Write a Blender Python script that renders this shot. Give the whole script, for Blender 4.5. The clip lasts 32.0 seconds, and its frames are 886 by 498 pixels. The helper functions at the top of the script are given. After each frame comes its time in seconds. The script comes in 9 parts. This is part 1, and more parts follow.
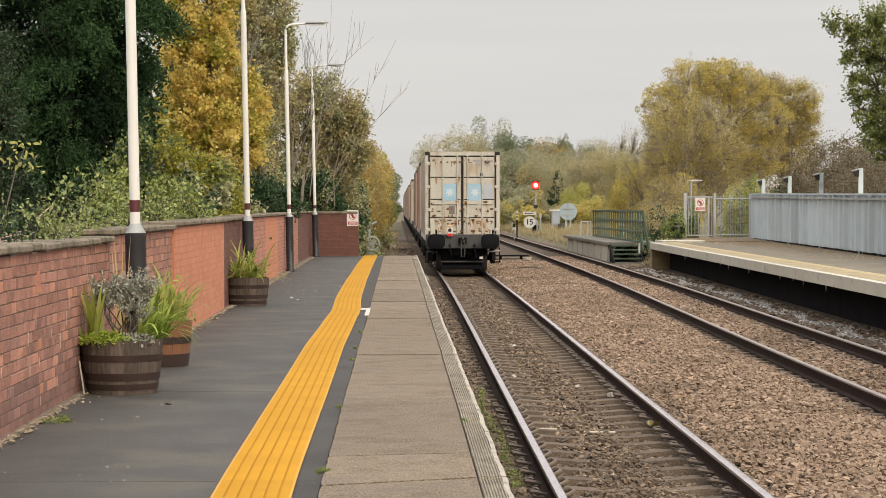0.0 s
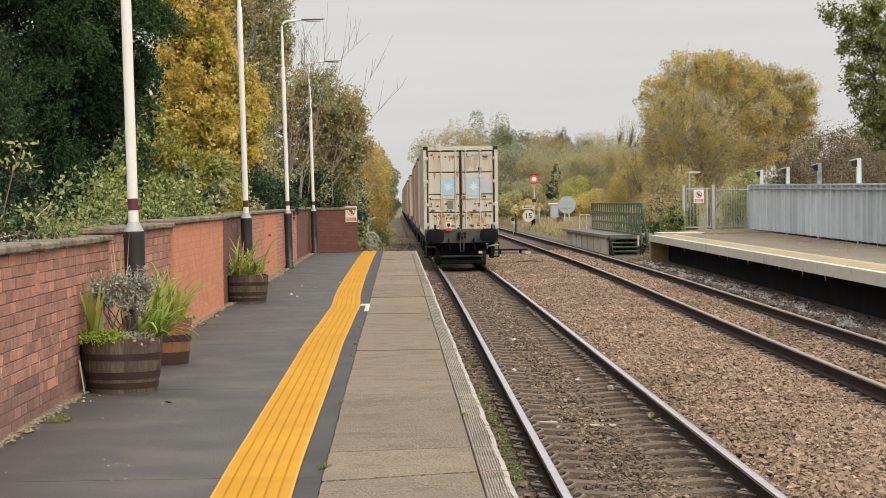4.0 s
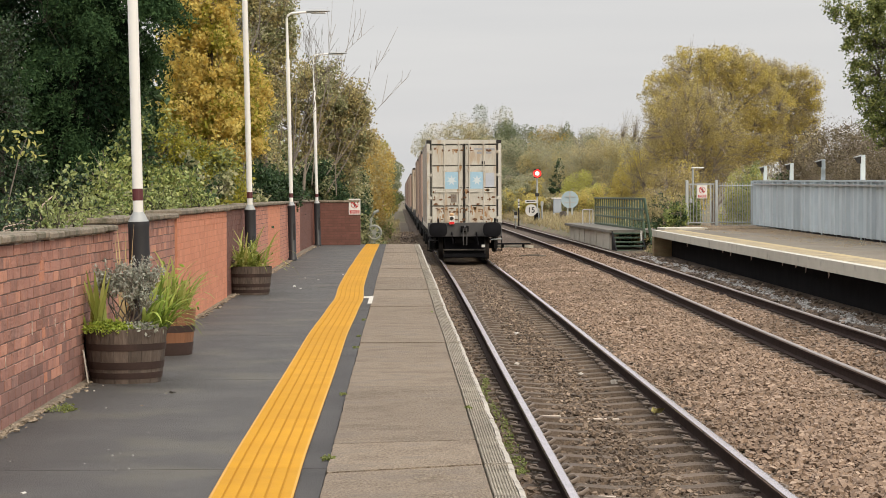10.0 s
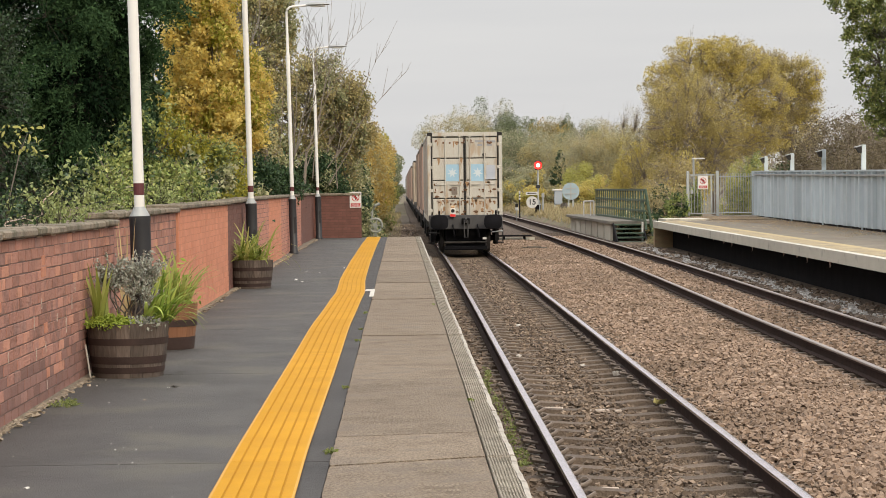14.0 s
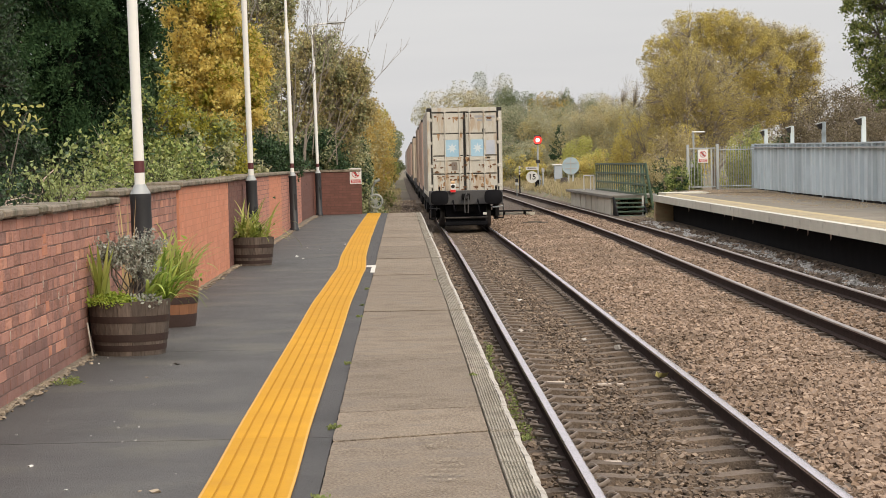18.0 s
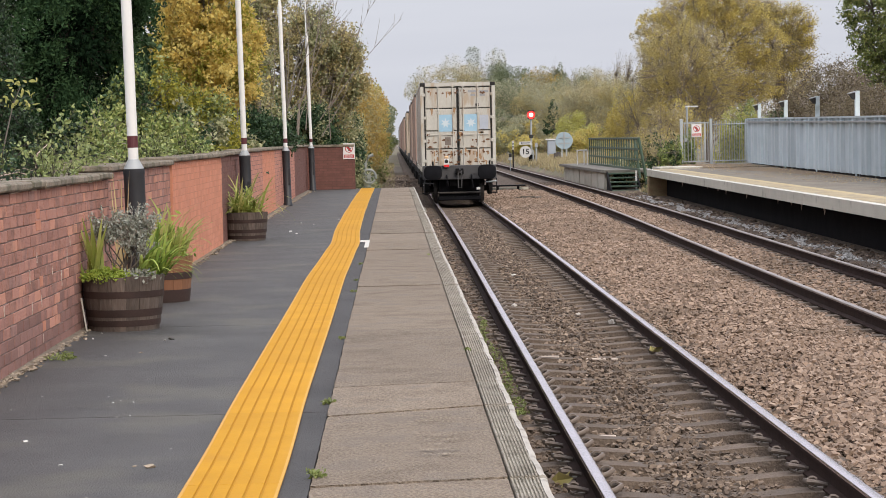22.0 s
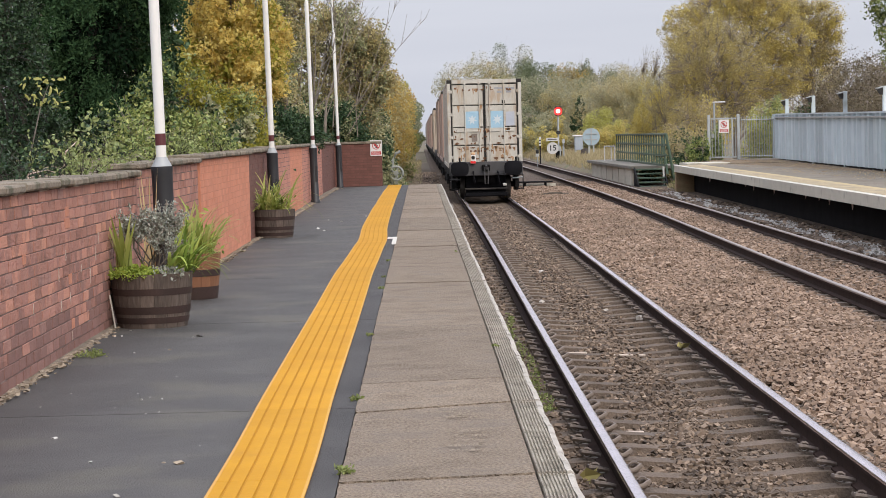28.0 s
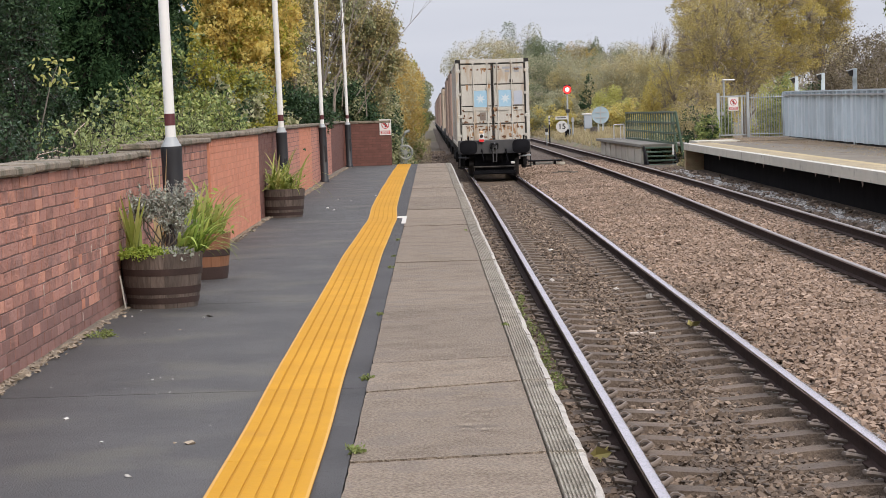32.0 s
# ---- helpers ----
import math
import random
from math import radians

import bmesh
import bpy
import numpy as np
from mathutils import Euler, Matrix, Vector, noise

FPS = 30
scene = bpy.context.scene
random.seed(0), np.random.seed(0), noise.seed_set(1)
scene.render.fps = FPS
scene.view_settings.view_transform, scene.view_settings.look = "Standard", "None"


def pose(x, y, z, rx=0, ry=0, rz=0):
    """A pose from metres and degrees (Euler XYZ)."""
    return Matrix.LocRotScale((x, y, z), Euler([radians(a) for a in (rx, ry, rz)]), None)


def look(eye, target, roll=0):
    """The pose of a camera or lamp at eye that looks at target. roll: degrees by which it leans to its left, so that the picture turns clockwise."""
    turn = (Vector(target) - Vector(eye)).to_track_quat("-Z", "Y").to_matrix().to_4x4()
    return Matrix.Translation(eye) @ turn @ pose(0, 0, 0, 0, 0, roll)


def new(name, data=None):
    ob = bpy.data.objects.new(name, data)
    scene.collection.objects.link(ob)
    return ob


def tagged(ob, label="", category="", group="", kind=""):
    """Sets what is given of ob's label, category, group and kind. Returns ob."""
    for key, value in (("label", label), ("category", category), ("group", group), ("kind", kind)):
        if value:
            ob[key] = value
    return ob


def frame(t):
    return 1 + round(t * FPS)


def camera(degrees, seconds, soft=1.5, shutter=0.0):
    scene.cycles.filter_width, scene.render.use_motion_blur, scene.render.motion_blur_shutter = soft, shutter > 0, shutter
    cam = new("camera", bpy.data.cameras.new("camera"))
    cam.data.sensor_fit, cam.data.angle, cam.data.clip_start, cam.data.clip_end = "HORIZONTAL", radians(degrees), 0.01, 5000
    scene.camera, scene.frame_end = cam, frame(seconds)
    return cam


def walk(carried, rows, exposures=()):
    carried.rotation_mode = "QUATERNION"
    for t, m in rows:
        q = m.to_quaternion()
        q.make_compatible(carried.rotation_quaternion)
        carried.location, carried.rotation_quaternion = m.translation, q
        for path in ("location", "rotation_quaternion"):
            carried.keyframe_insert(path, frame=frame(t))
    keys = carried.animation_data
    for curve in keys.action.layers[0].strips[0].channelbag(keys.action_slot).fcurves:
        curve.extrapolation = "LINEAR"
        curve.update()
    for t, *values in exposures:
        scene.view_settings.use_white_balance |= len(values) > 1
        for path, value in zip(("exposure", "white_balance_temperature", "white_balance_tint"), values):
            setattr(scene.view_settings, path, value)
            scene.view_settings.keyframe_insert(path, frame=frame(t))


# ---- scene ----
# ---------------------------------------------------------------- camera
cam = camera(22.73, 32.0, soft=0.75)
# seconds, eye x, y, z, then tilt, turn and lean in degrees
PATH = [
    (0, -0.004, -0.012, 1.391, 88.908, -1.179, -0.074),
    (0.5, -0.010, -0.006, 1.392, 88.967, -1.246, -0.098),
    (1, -0.010, -0.007, 1.389, 88.987, -1.279, -0.166),
    (1.5, -0.006, -0.014, 1.389, 88.994, -1.306, -0.237),
    (2, -0.006, -0.008, 1.390, 88.967, -1.323, -0.361),
    (2.5, -0.004, -0.011, 1.391, 88.906, -1.279, -0.519),
    (3, 0.005, -0.014, 1.389, 88.857, -1.229, -0.703),
    (3.5, 0.004, -0.016, 1.390, 88.802, -1.183, -0.786),
    (5.5, -0.010, -0.013, 1.387, 88.678, -1.271, -0.663),
    (6, -0.011, -0.007, 1.383, 88.509, -1.207, -0.700),
    (6.5, -0.008, 0.003, 1.381, 88.349, -1.160, -0.692),
    (7, -0.009, 0.008, 1.379, 88.213, -1.135, -0.644),
    (7.5, -0.006, -0.000, 1.382, 88.144, -1.108, -0.586),
    (8, -0.010, -0.003, 1.382, 88.181, -1.118, -0.490),
    (8.5, -0.012, 0.001, 1.382, 88.300, -1.140, -0.400),
    (9, -0.016, 0.004, 1.382, 88.434, -1.170, -0.389),
    (9.5, -0.020, 0.009, 1.382, 88.559, -1.180, -0.303),
    (10, -0.019, 0.006, 1.381, 88.612, -1.137, -0.310),
    (10.5, -0.020, 0.001, 1.382, 88.627, -1.070, -0.259),
    (11, -0.020, -0.000, 1.382, 88.623, -0.999, -0.224),
    (11.5, -0.019, 0.004, 1.383, 88.618, -0.944, -0.197),
    (12, -0.021, -0.000, 1.380, 88.632, -0.954, -0.235),
    (12.5, -0.022, 0.001, 1.383, 88.619, -1.001, -0.299),
    (13, -0.022, 0.002, 1.382, 88.593, -1.044, -0.405),
    (13.5, -0.023, -0.004, 1.381, 88.534, -1.087, -0.527),
    (14, -0.020, -0.002, 1.382, 88.416, -1.104, -0.681),
    (14.5, -0.021, -0.006, 1.382, 88.241, -1.095, -0.806),
    (16.5, -0.021, -0.001, 1.379, 87.808, -1.026, -1.139),
    (17, -0.021, -0.004, 1.381, 87.786, -1.017, -1.099),
    (17.5, -0.021, 0.001, 1.379, 87.785, -1.023, -1.135),
    (18, -0.025, 0.002, 1.378, 87.785, -1.083, -1.156),
    (18.5, -0.026, -0.000, 1.377, 87.750, -1.146, -1.232),
    (19, -0.023, -0.010, 1.377, 87.638, -1.233, -1.283),
    (19.5, -0.028, -0.000, 1.376, 87.485, -1.319, -1.288),
    (20, -0.028, 0.011, 1.377, 87.331, -1.370, -1.167),
    (20.5, -0.032, 0.011, 1.376, 87.219, -1.364, -1.152),
    (21, -0.031, 0.012, 1.377, 87.176, -1.329, -1.138),
    (21.5, -0.030, 0.017, 1.377, 87.158, -1.277, -1.194),
    (22, -0.031, 0.020, 1.374, 87.133, -1.242, -1.242),
    (22.5, -0.032, 0.009, 1.376, 87.072, -1.210, -1.249),
    (23, -0.032, 0.014, 1.375, 87.024, -1.181, -1.279),
    (23.5, -0.030, 0.009, 1.376, 86.981, -1.134, -1.266),
    (24, -0.033, 0.004, 1.375, 86.974, -1.066, -1.299),
    (24.5, -0.030, 0.003, 1.376, 86.986, -0.977, -1.339),
    (25, -0.030, 0.002, 1.379, 87.011, -0.901, -1.405),
    (25.5, -0.029, 0.002, 1.375, 87.031, -0.814, -1.469),
    (27.5, -0.031, -0.004, 1.377, 87.029, -0.591, -1.392),
    (28, -0.031, -0.004, 1.375, 87.061, -0.528, -1.436),
    (28.5, -0.036, 0.003, 1.376, 87.069, -0.456, -1.440),
    (29, -0.036, 0.009, 1.377, 87.042, -0.384, -1.486),
    (29.5, -0.030, 0.008, 1.376, 86.972, -0.359, -1.548),
    (30, -0.031, 0.005, 1.376, 86.881, -0.356, -1.552),
    (30.5, -0.029, 0.003, 1.376, 86.785, -0.371, -1.584),
    (31, -0.031, 0.006, 1.374, 86.676, -0.360, -1.632),
    (31.5, -0.033, 0.006, 1.375, 86.586, -0.318, -1.653),
    (32, -0.033, 0.005, 1.375, 86.523, -0.262, -1.679),
]


def hand_pose(x, y, z, tilt, turn, lean):
    """A camera held level at a tilt and turn, then leaned about its own axis."""
    return pose(x, y, z, tilt, 0, turn) @ pose(0, 0, 0, 0, 0, lean)


EXPOSURES = [(0, 0.14, 7050, 9.5), (8, 0.14, 6850, 9.5), (20, 0.15, 6780, 10.5), (21.8, 0.13, 6250, 13), (25, 0.12, 6150, 13.5), (32, 0.12, 6150, 13.5)]
walk(cam, [(row[0], hand_pose(*row[1:])) for row in PATH], EXPOSURES)

# ---------------------------------------------------------------- daylight
SUN_EL, SUN_AZ = 30.0, 152.0
world = bpy.data.worlds.new("overcast_sky")
scene.world = world
world.use_nodes = True
wn = world.node_tree.nodes
wl = world.node_tree.links
wn.clear()
w_out = wn.new("ShaderNodeOutputWorld")
w_bg = wn.new("ShaderNodeBackground")
w_sky = wn.new("ShaderNodeTexSky")
w_sky.sky_type = "NISHITA"
w_sky.sun_disc = False
w_sky.sun_elevation = radians(SUN_EL)
w_sky.sun_rotation = radians(SUN_AZ)
w_sky.dust_density = 4.0
w_tex = wn.new("ShaderNodeTexCoord")
w_map = wn.new("ShaderNodeMapping")
w_map.inputs["Scale"].default_value = (1.0, 1.0, 11.0)
w_noise = wn.new("ShaderNodeTexNoise")
w_noise.inputs["Scale"].default_value = 2.0
w_noise.inputs["Detail"].default_value = 5.0
w_ramp = wn.new("ShaderNodeValToRGB")
w_ramp.color_ramp.elements[0].position, w_ramp.color_ramp.elements[1].position = 0.25, 0.8
w_ramp.color_ramp.elements[0].color = (5.7, 5.88, 6.28, 1)
w_ramp.color_ramp.elements[1].color = (7.3, 7.35, 7.5, 1)
w_mix = wn.new("ShaderNodeMix")
w_mix.data_type = "RGBA"
w_mix.inputs["Factor"].default_value = 0.93
wl.new(w_tex.outputs["Generated"], w_map.inputs["Vector"])
wl.new(w_map.outputs["Vector"], w_noise.inputs["Vector"])
wl.new(w_noise.outputs["Fac"], w_ramp.inputs["Fac"])
wl.new(w_sky.outputs["Color"], w_mix.inputs["A"])
wl.new(w_ramp.outputs["Color"], w_mix.inputs["B"])
# an overcast sky is about three times as bright overhead as at the horizon
w_sep = wn.new("ShaderNodeSeparateXYZ")
w_rise = wn.new("ShaderNodeMapRange")
w_rise.inputs["From Min"].default_value, w_rise.inputs["From Max"].default_value = 0.12, 1.0
w_rise.inputs["To Min"].default_value, w_rise.inputs["To Max"].default_value = 1.0, 2.85
w_gain = wn.new("ShaderNodeVectorMath")
w_gain.operation = "SCALE"
wl.new(w_tex.outputs["Generated"], w_sep.inputs["Vector"])
wl.new(w_sep.outputs["Z"], w_rise.inputs["Value"])
wl.new(w_rise.outputs["Result"], w_gain.inputs["Scale"])
wl.new(w_mix.outputs["Result"], w_gain.inputs[0])
wl.new(w_gain.outputs["Vector"], w_bg.inputs["Color"])
w_bg.inputs["Strength"].default_value = 0.1
wl.new(w_bg.outputs["Background"], w_out.inputs["Surface"])

sun_data = bpy.data.lights.new("veiled_sun", "SUN")
sun_data.energy, sun_data.angle, sun_data.color = 1.75, radians(25), (1.0, 0.885, 0.70)
sun = new("veiled_sun", sun_data)
# the sky names its sun by a turn from +y towards +x
_el, _az = radians(SUN_EL), radians(SUN_AZ)
_from = Vector((math.sin(_az) * math.cos(_el), math.cos(_az) * math.cos(_el), math.sin(_el)))
sun.matrix_world = look(_from * 80, (0, 0, 0))

# ---------------------------------------------------------------- materials
def mat(name, low, high, scale=8.0, fine=60.0, rough=0.7, metal=0.0, bump=0.3, spread=0.0, island=0.0,
        stain=None, stain_scale=1.2, stain_from=0.55, stain_amount=0.7, translucent=0.0, stretch=(1, 1, 1), ramp=None, world_space=False, grit=0.45):
    """A surface with two scales of variation. spread / island: how far the tone changes from object to object or from piece to piece;
    ramp: colours picked piece by piece."""
    m = bpy.data.materials.new(name)
    m.use_nodes = True
    nt = m.node_tree
    n, l = nt.nodes, nt.links
    bsdf = n["Principled BSDF"]
    geo = n.new("ShaderNodeNewGeometry")
    tex = n.new("ShaderNodeTexCoord")
    info = n.new("ShaderNodeObjectInfo")
    mapping = n.new("ShaderNodeMapping")
    mapping.inputs["Scale"].default_value = stretch
    source = geo.outputs["Position"] if world_space else tex.outputs["Object"]
    shift = n.new("ShaderNodeVectorMath")
    shift.operation = "ADD"
    l.new(source, shift.inputs[0])
    if spread:
        times = n.new("ShaderNodeMath")
        times.operation = "MULTIPLY"
        times.inputs[1].default_value = 40.0
        l.new(info.outputs["Random"], times.inputs[0])
        l.new(times.outputs[0], shift.inputs[1])
    l.new(shift.outputs[0], mapping.inputs["Vector"])
    broad, grain = n.new("ShaderNodeTexNoise"), n.new("ShaderNodeTexNoise")
    for node, s, d in ((broad, scale, 4.0), (grain, fine, 3.0)):
        node.inputs["Scale"].default_value = s
        node.inputs["Detail"].default_value = d
        l.new(mapping.outputs["Vector"], node.inputs["Vector"])
    both = n.new("ShaderNodeMath")
    both.operation = "MULTIPLY_ADD"
    both.inputs[1].default_value = grit
    l.new(grain.outputs["Fac"], both.inputs[0])
    half = n.new("ShaderNodeMath")
    half.operation = "MULTIPLY_ADD"
    half.inputs[1].default_value, half.inputs[2].default_value = 1.3, -0.375 - (grit - 0.45) * 0.5
    l.new(broad.outputs["Fac"], half.inputs[0])
    l.new(half.outputs[0], both.inputs[2])
    mix = n.new("ShaderNodeMix")
    mix.data_type = "RGBA"
    mix.clamp_factor = True
    mix.inputs["A"].default_value = (*low, 1)
    mix.inputs["B"].default_value = (*high, 1)
    l.new(both.outputs[0], mix.inputs["Factor"])
    colour = mix.outputs["Result"]
    if ramp:
        cr = n.new("ShaderNodeValToRGB")
        cr.color_ramp.interpolation = "LINEAR"
        els = cr.color_ramp.elements
        while len(els) < len(ramp):
            els.new(0.5)
        for i, c in enumerate(ramp):
            els[i].position = i / max(1, len(ramp) - 1)
            els[i].color = (*c, 1)
        l.new(geo.outputs["Random Per Island"] if island else info.outputs["Random"], cr.inputs["Fac"])
        over = n.new("ShaderNodeMix")
        over.data_type = "RGBA"
        over.blend_type = "MIX"
        over.inputs["Factor"].default_value = 0.75
        l.new(colour, over.inputs["A"])
        l.new(cr.outputs["Color"], over.inputs["B"])
        colour = over.outputs["Result"]
    for amount, socket in ((spread, info.outputs["Random"]), (island, geo.outputs["Random Per Island"])):
        if amount:
            hsv = n.new("ShaderNodeHueSaturation")
            span = n.new("ShaderNodeMapRange")
            span.inputs["To Min"].default_value, span.inputs["To Max"].default_value = 1 - amount, 1 + amount
            l.new(socket, span.inputs["Value"])
            l.new(span.outputs["Result"], hsv.inputs["Value"])
            l.new(colour, hsv.inputs["Color"])
            colour = hsv.outputs["Color"]
    if stain:
        spots = n.new("ShaderNodeTexNoise")
        spots.inputs["Scale"].default_value, spots.inputs["Detail"].default_value = stain_scale, 6.0
        l.new(mapping.outputs["Vector"], spots.inputs["Vector"])
        edge = n.new("ShaderNodeMapRange")
        edge.inputs["From Min"].default_value, edge.inputs["From Max"].default_value = stain_from, stain_from + 0.12
        edge.inputs["To Max"].default_value = stain_amount
        l.new(spots.outputs["Fac"], edge.inputs["Value"])
        worn = n.new("ShaderNodeMix")
        worn.data_type = "RGBA"
        worn.inputs["B"].default_value = (*stain, 1)
        l.new(edge.outputs["Result"], worn.inputs["Factor"])
        l.new(colour, worn.inputs["A"])
        colour = worn.outputs["Result"]
    l.new(colour, bsdf.inputs["Base Color"])
    bsdf.inputs["Roughness"].default_value, bsdf.inputs["Metallic"].default_value = rough, metal
    if bump:
        relief = n.new("ShaderNodeBump")
        relief.inputs["Strength"].default_value, relief.inputs["Distance"].default_value = bump, 0.02
        l.new(both.outputs[0], relief.inputs["Height"])
        l.new(relief.outputs["Normal"], bsdf.inputs["Normal"])
    if translucent:
        thin = n.new("ShaderNodeBsdfTranslucent")
        l.new(colour, thin.inputs["Color"])
        blend = n.new("ShaderNodeMixShader")
        blend.inputs["Fac"].default_value = translucent
        l.new(bsdf.outputs["BSDF"], blend.inputs[1])
        l.new(thin.outputs["BSDF"], blend.inputs[2])
        l.new(blend.outputs["Shader"], n["Material Output"].inputs["Surface"])
    return m


def plain(name, colour, rough=0.6, metal=0.0, glow=0.0):
    m = bpy.data.materials.new(name)
    m.use_nodes = True
    b = m.node_tree.nodes["Principled BSDF"]
    b.inputs["Base Color"].default_value = (*colour, 1)
    b.inputs["Roughness"].default_value, b.inputs["Metallic"].default_value = rough, metal
    if glow:
        b.inputs["Emission Color"].default_value = (*colour, 1)
        b.inputs["Emission Strength"].default_value = glow
    return m


def leaf_mat(name, colours, rough=0.5, translucent=0.25, gloss=0.25, island=0.2):
    m = mat(name, colours[0], colours[-1], scale=0.7, fine=4.0, rough=rough, bump=0.0, island=island, ramp=colours,
            translucent=translucent, world_space=False)
    m.node_tree.nodes["Principled BSDF"].inputs["Specular IOR Level"].default_value = gloss
    return m


M = {}
M["tarmac"] = mat("tarmac", (0.040, 0.0372, 0.0355), (0.096, 0.090, 0.085), 1.6, 110, 0.68, grit=1.0, bump=0.6, stain=(0.14, 0.128, 0.095), stain_scale=1.1, stain_from=0.53, stain_amount=0.4)
M["tarmac_patch"] = mat("newer_tarmac", (0.036, 0.034, 0.034), (0.086, 0.081, 0.08), 1.6, 110, 0.85, grit=1.0, bump=0.7)
M["tarmac_dark"] = mat("tarmac_joint", (0.02, 0.02, 0.022), (0.04, 0.04, 0.042), 4, 90, 0.9)
M["slab"] = mat("concrete_slab", (0.155, 0.115, 0.081), (0.385, 0.307, 0.228), 3.0, 70, 0.9, grit=2.2, bump=0.9, spread=0.11, stain=(0.16, 0.131, 0.108), stain_scale=3.0, stain_from=0.53, stain_amount=0.5)
M["nosing"] = mat("ribbed_nosing", (0.25, 0.21, 0.16), (0.50, 0.445, 0.36), 5, 70, 0.9, bump=0.9, grit=1.4, spread=0.1, stain=(0.11, 0.098, 0.065), stain_scale=16.0, stain_from=0.52, stain_amount=0.6)
M["yellow"] = mat("yellow_tactile", (0.45, 0.218, 0.009), (0.575, 0.292, 0.015), 2.2, 50, 0.7, bump=0.2, spread=0.05, stain=(0.42, 0.2, 0.02), stain_scale=2.0, stain_from=0.6, stain_amount=0.5)
M["yellow_edge"] = mat("pale_yellow_edge", (0.50, 0.265, 0.035), (0.60, 0.335, 0.075), 8, 60, 0.75, bump=0.2)
M["groove"] = mat("darker_yellow_groove", (0.38, 0.18, 0.013), (0.48, 0.235, 0.018), 3, 40, 0.8, bump=0.1)
M["mortar"] = mat("mortar", (0.10, 0.060, 0.051), (0.21, 0.14, 0.12), 6, 60, 0.95, bump=0.4, stain=(0.42, 0.34, 0.3), stain_scale=3.5, stain_from=0.60, stain_amount=0.9)
OLD = [(r * 0.955, g * 0.925, b * 0.90) for r, g, b in ((0.378, 0.182, 0.142), (0.54, 0.266, 0.203), (0.469, 0.229, 0.181), (0.595, 0.288, 0.215), (0.423, 0.212, 0.176), (0.559, 0.276, 0.215), (0.486, 0.245, 0.194), (0.298, 0.187, 0.168), (0.54, 0.259, 0.194), (0.62, 0.30, 0.2))]
OLD = [tuple((c * 0.72 + k * 0.28) * q for c, k, q in zip(tone, (0.375, 0.175, 0.135), (0.98, 1.05, 1.05))) for tone in OLD]
M["brick_old"] = mat("weathered_red_brick", (0.21, 0.07, 0.05), (0.33, 0.12, 0.085), 6, 38, 0.85, grit=1.0, bump=0.8, spread=0.2, ramp=OLD, stain=(0.13, 0.075, 0.065), stain_scale=5.0, stain_from=0.52, stain_amount=0.45)
M["brick_old_far"] = mat("weathered_red_brick_joined", (0.21, 0.07, 0.05), (0.33, 0.12, 0.085), 6, 38, 0.85, grit=1.0, bump=0.8, island=0.2, ramp=OLD, stain=(0.13, 0.075, 0.065), stain_scale=5.0, stain_from=0.52, stain_amount=0.45)
M["mortar_new"] = mat("orange_mortar", (0.43, 0.18, 0.11), (0.55, 0.25, 0.16), 6, 60, 0.95, bump=0.4)
M["brick_new"] = mat("orange_red_brick", (0.50, 0.195, 0.115), (0.64, 0.275, 0.17), 5, 70, 0.8, bump=0.3, island=0.07, stain=(0.42, 0.17, 0.10), stain_scale=2.0, stain_from=0.6, stain_amount=0.5)
M["brick_brown"] = mat("dark_brown_brick", (0.115, 0.050, 0.040), (0.185, 0.080, 0.063), 5, 70, 0.85, bump=0.4, island=0.10)
M["mortar_brown"] = mat("brown_mortar", (0.085, 0.042, 0.034), (0.15, 0.072, 0.058), 6, 60, 0.95, bump=0.4)
M["brick_mid"] = mat("mid_red_brick", (0.40, 0.18, 0.132), (0.53, 0.245, 0.18), 5, 70, 0.85, bump=0.4, island=0.13)
M["brick_base"] = mat("grey_purple_brick", (0.185, 0.094, 0.078), (0.285, 0.148, 0.122), 6, 80, 0.85, bump=0.5, spread=0.16)
M["brick_base_far"] = mat("grey_purple_brick_joined", (0.185, 0.094, 0.078), (0.285, 0.148, 0.122), 6, 80, 0.85, bump=0.5, island=0.16)
M["spalled"] = mat("spalled_brick", (0.42, 0.17, 0.105), (0.56, 0.25, 0.155), 14, 90, 0.95, bump=0.5)
M["lime_run"] = mat("lime_run", (0.38, 0.27, 0.22), (0.56, 0.45, 0.39), 20, 90, 0.95, bump=0.2)
M["coping"] = mat("wall_coping", (0.125, 0.102, 0.076), (0.30, 0.25, 0.19), 4, 50, 0.9, grit=1.2, bump=0.7, spread=0.14, stain=(0.07, 0.072, 0.04), stain_scale=5.0, stain_from=0.5)
M["rubble"] = mat("rubble", (0.17, 0.135, 0.098), (0.37, 0.305, 0.23), 8, 60, 0.95, bump=0.4, island=0.25)
M["ballast"] = mat("ballast_stone", (0.20, 0.145, 0.11), (0.33, 0.25, 0.2), 9, 60, 0.92, bump=0.3, island=0.2, ramp=[(0.185, 0.124, 0.086), (0.245, 0.166, 0.114), (0.285, 0.198, 0.139), (0.225, 0.156, 0.11), (0.265, 0.18, 0.122), (0.35, 0.257, 0.19)], stain=(0.105, 0.072, 0.048), stain_scale=0.42, stain_from=0.5, stain_amount=0.5)
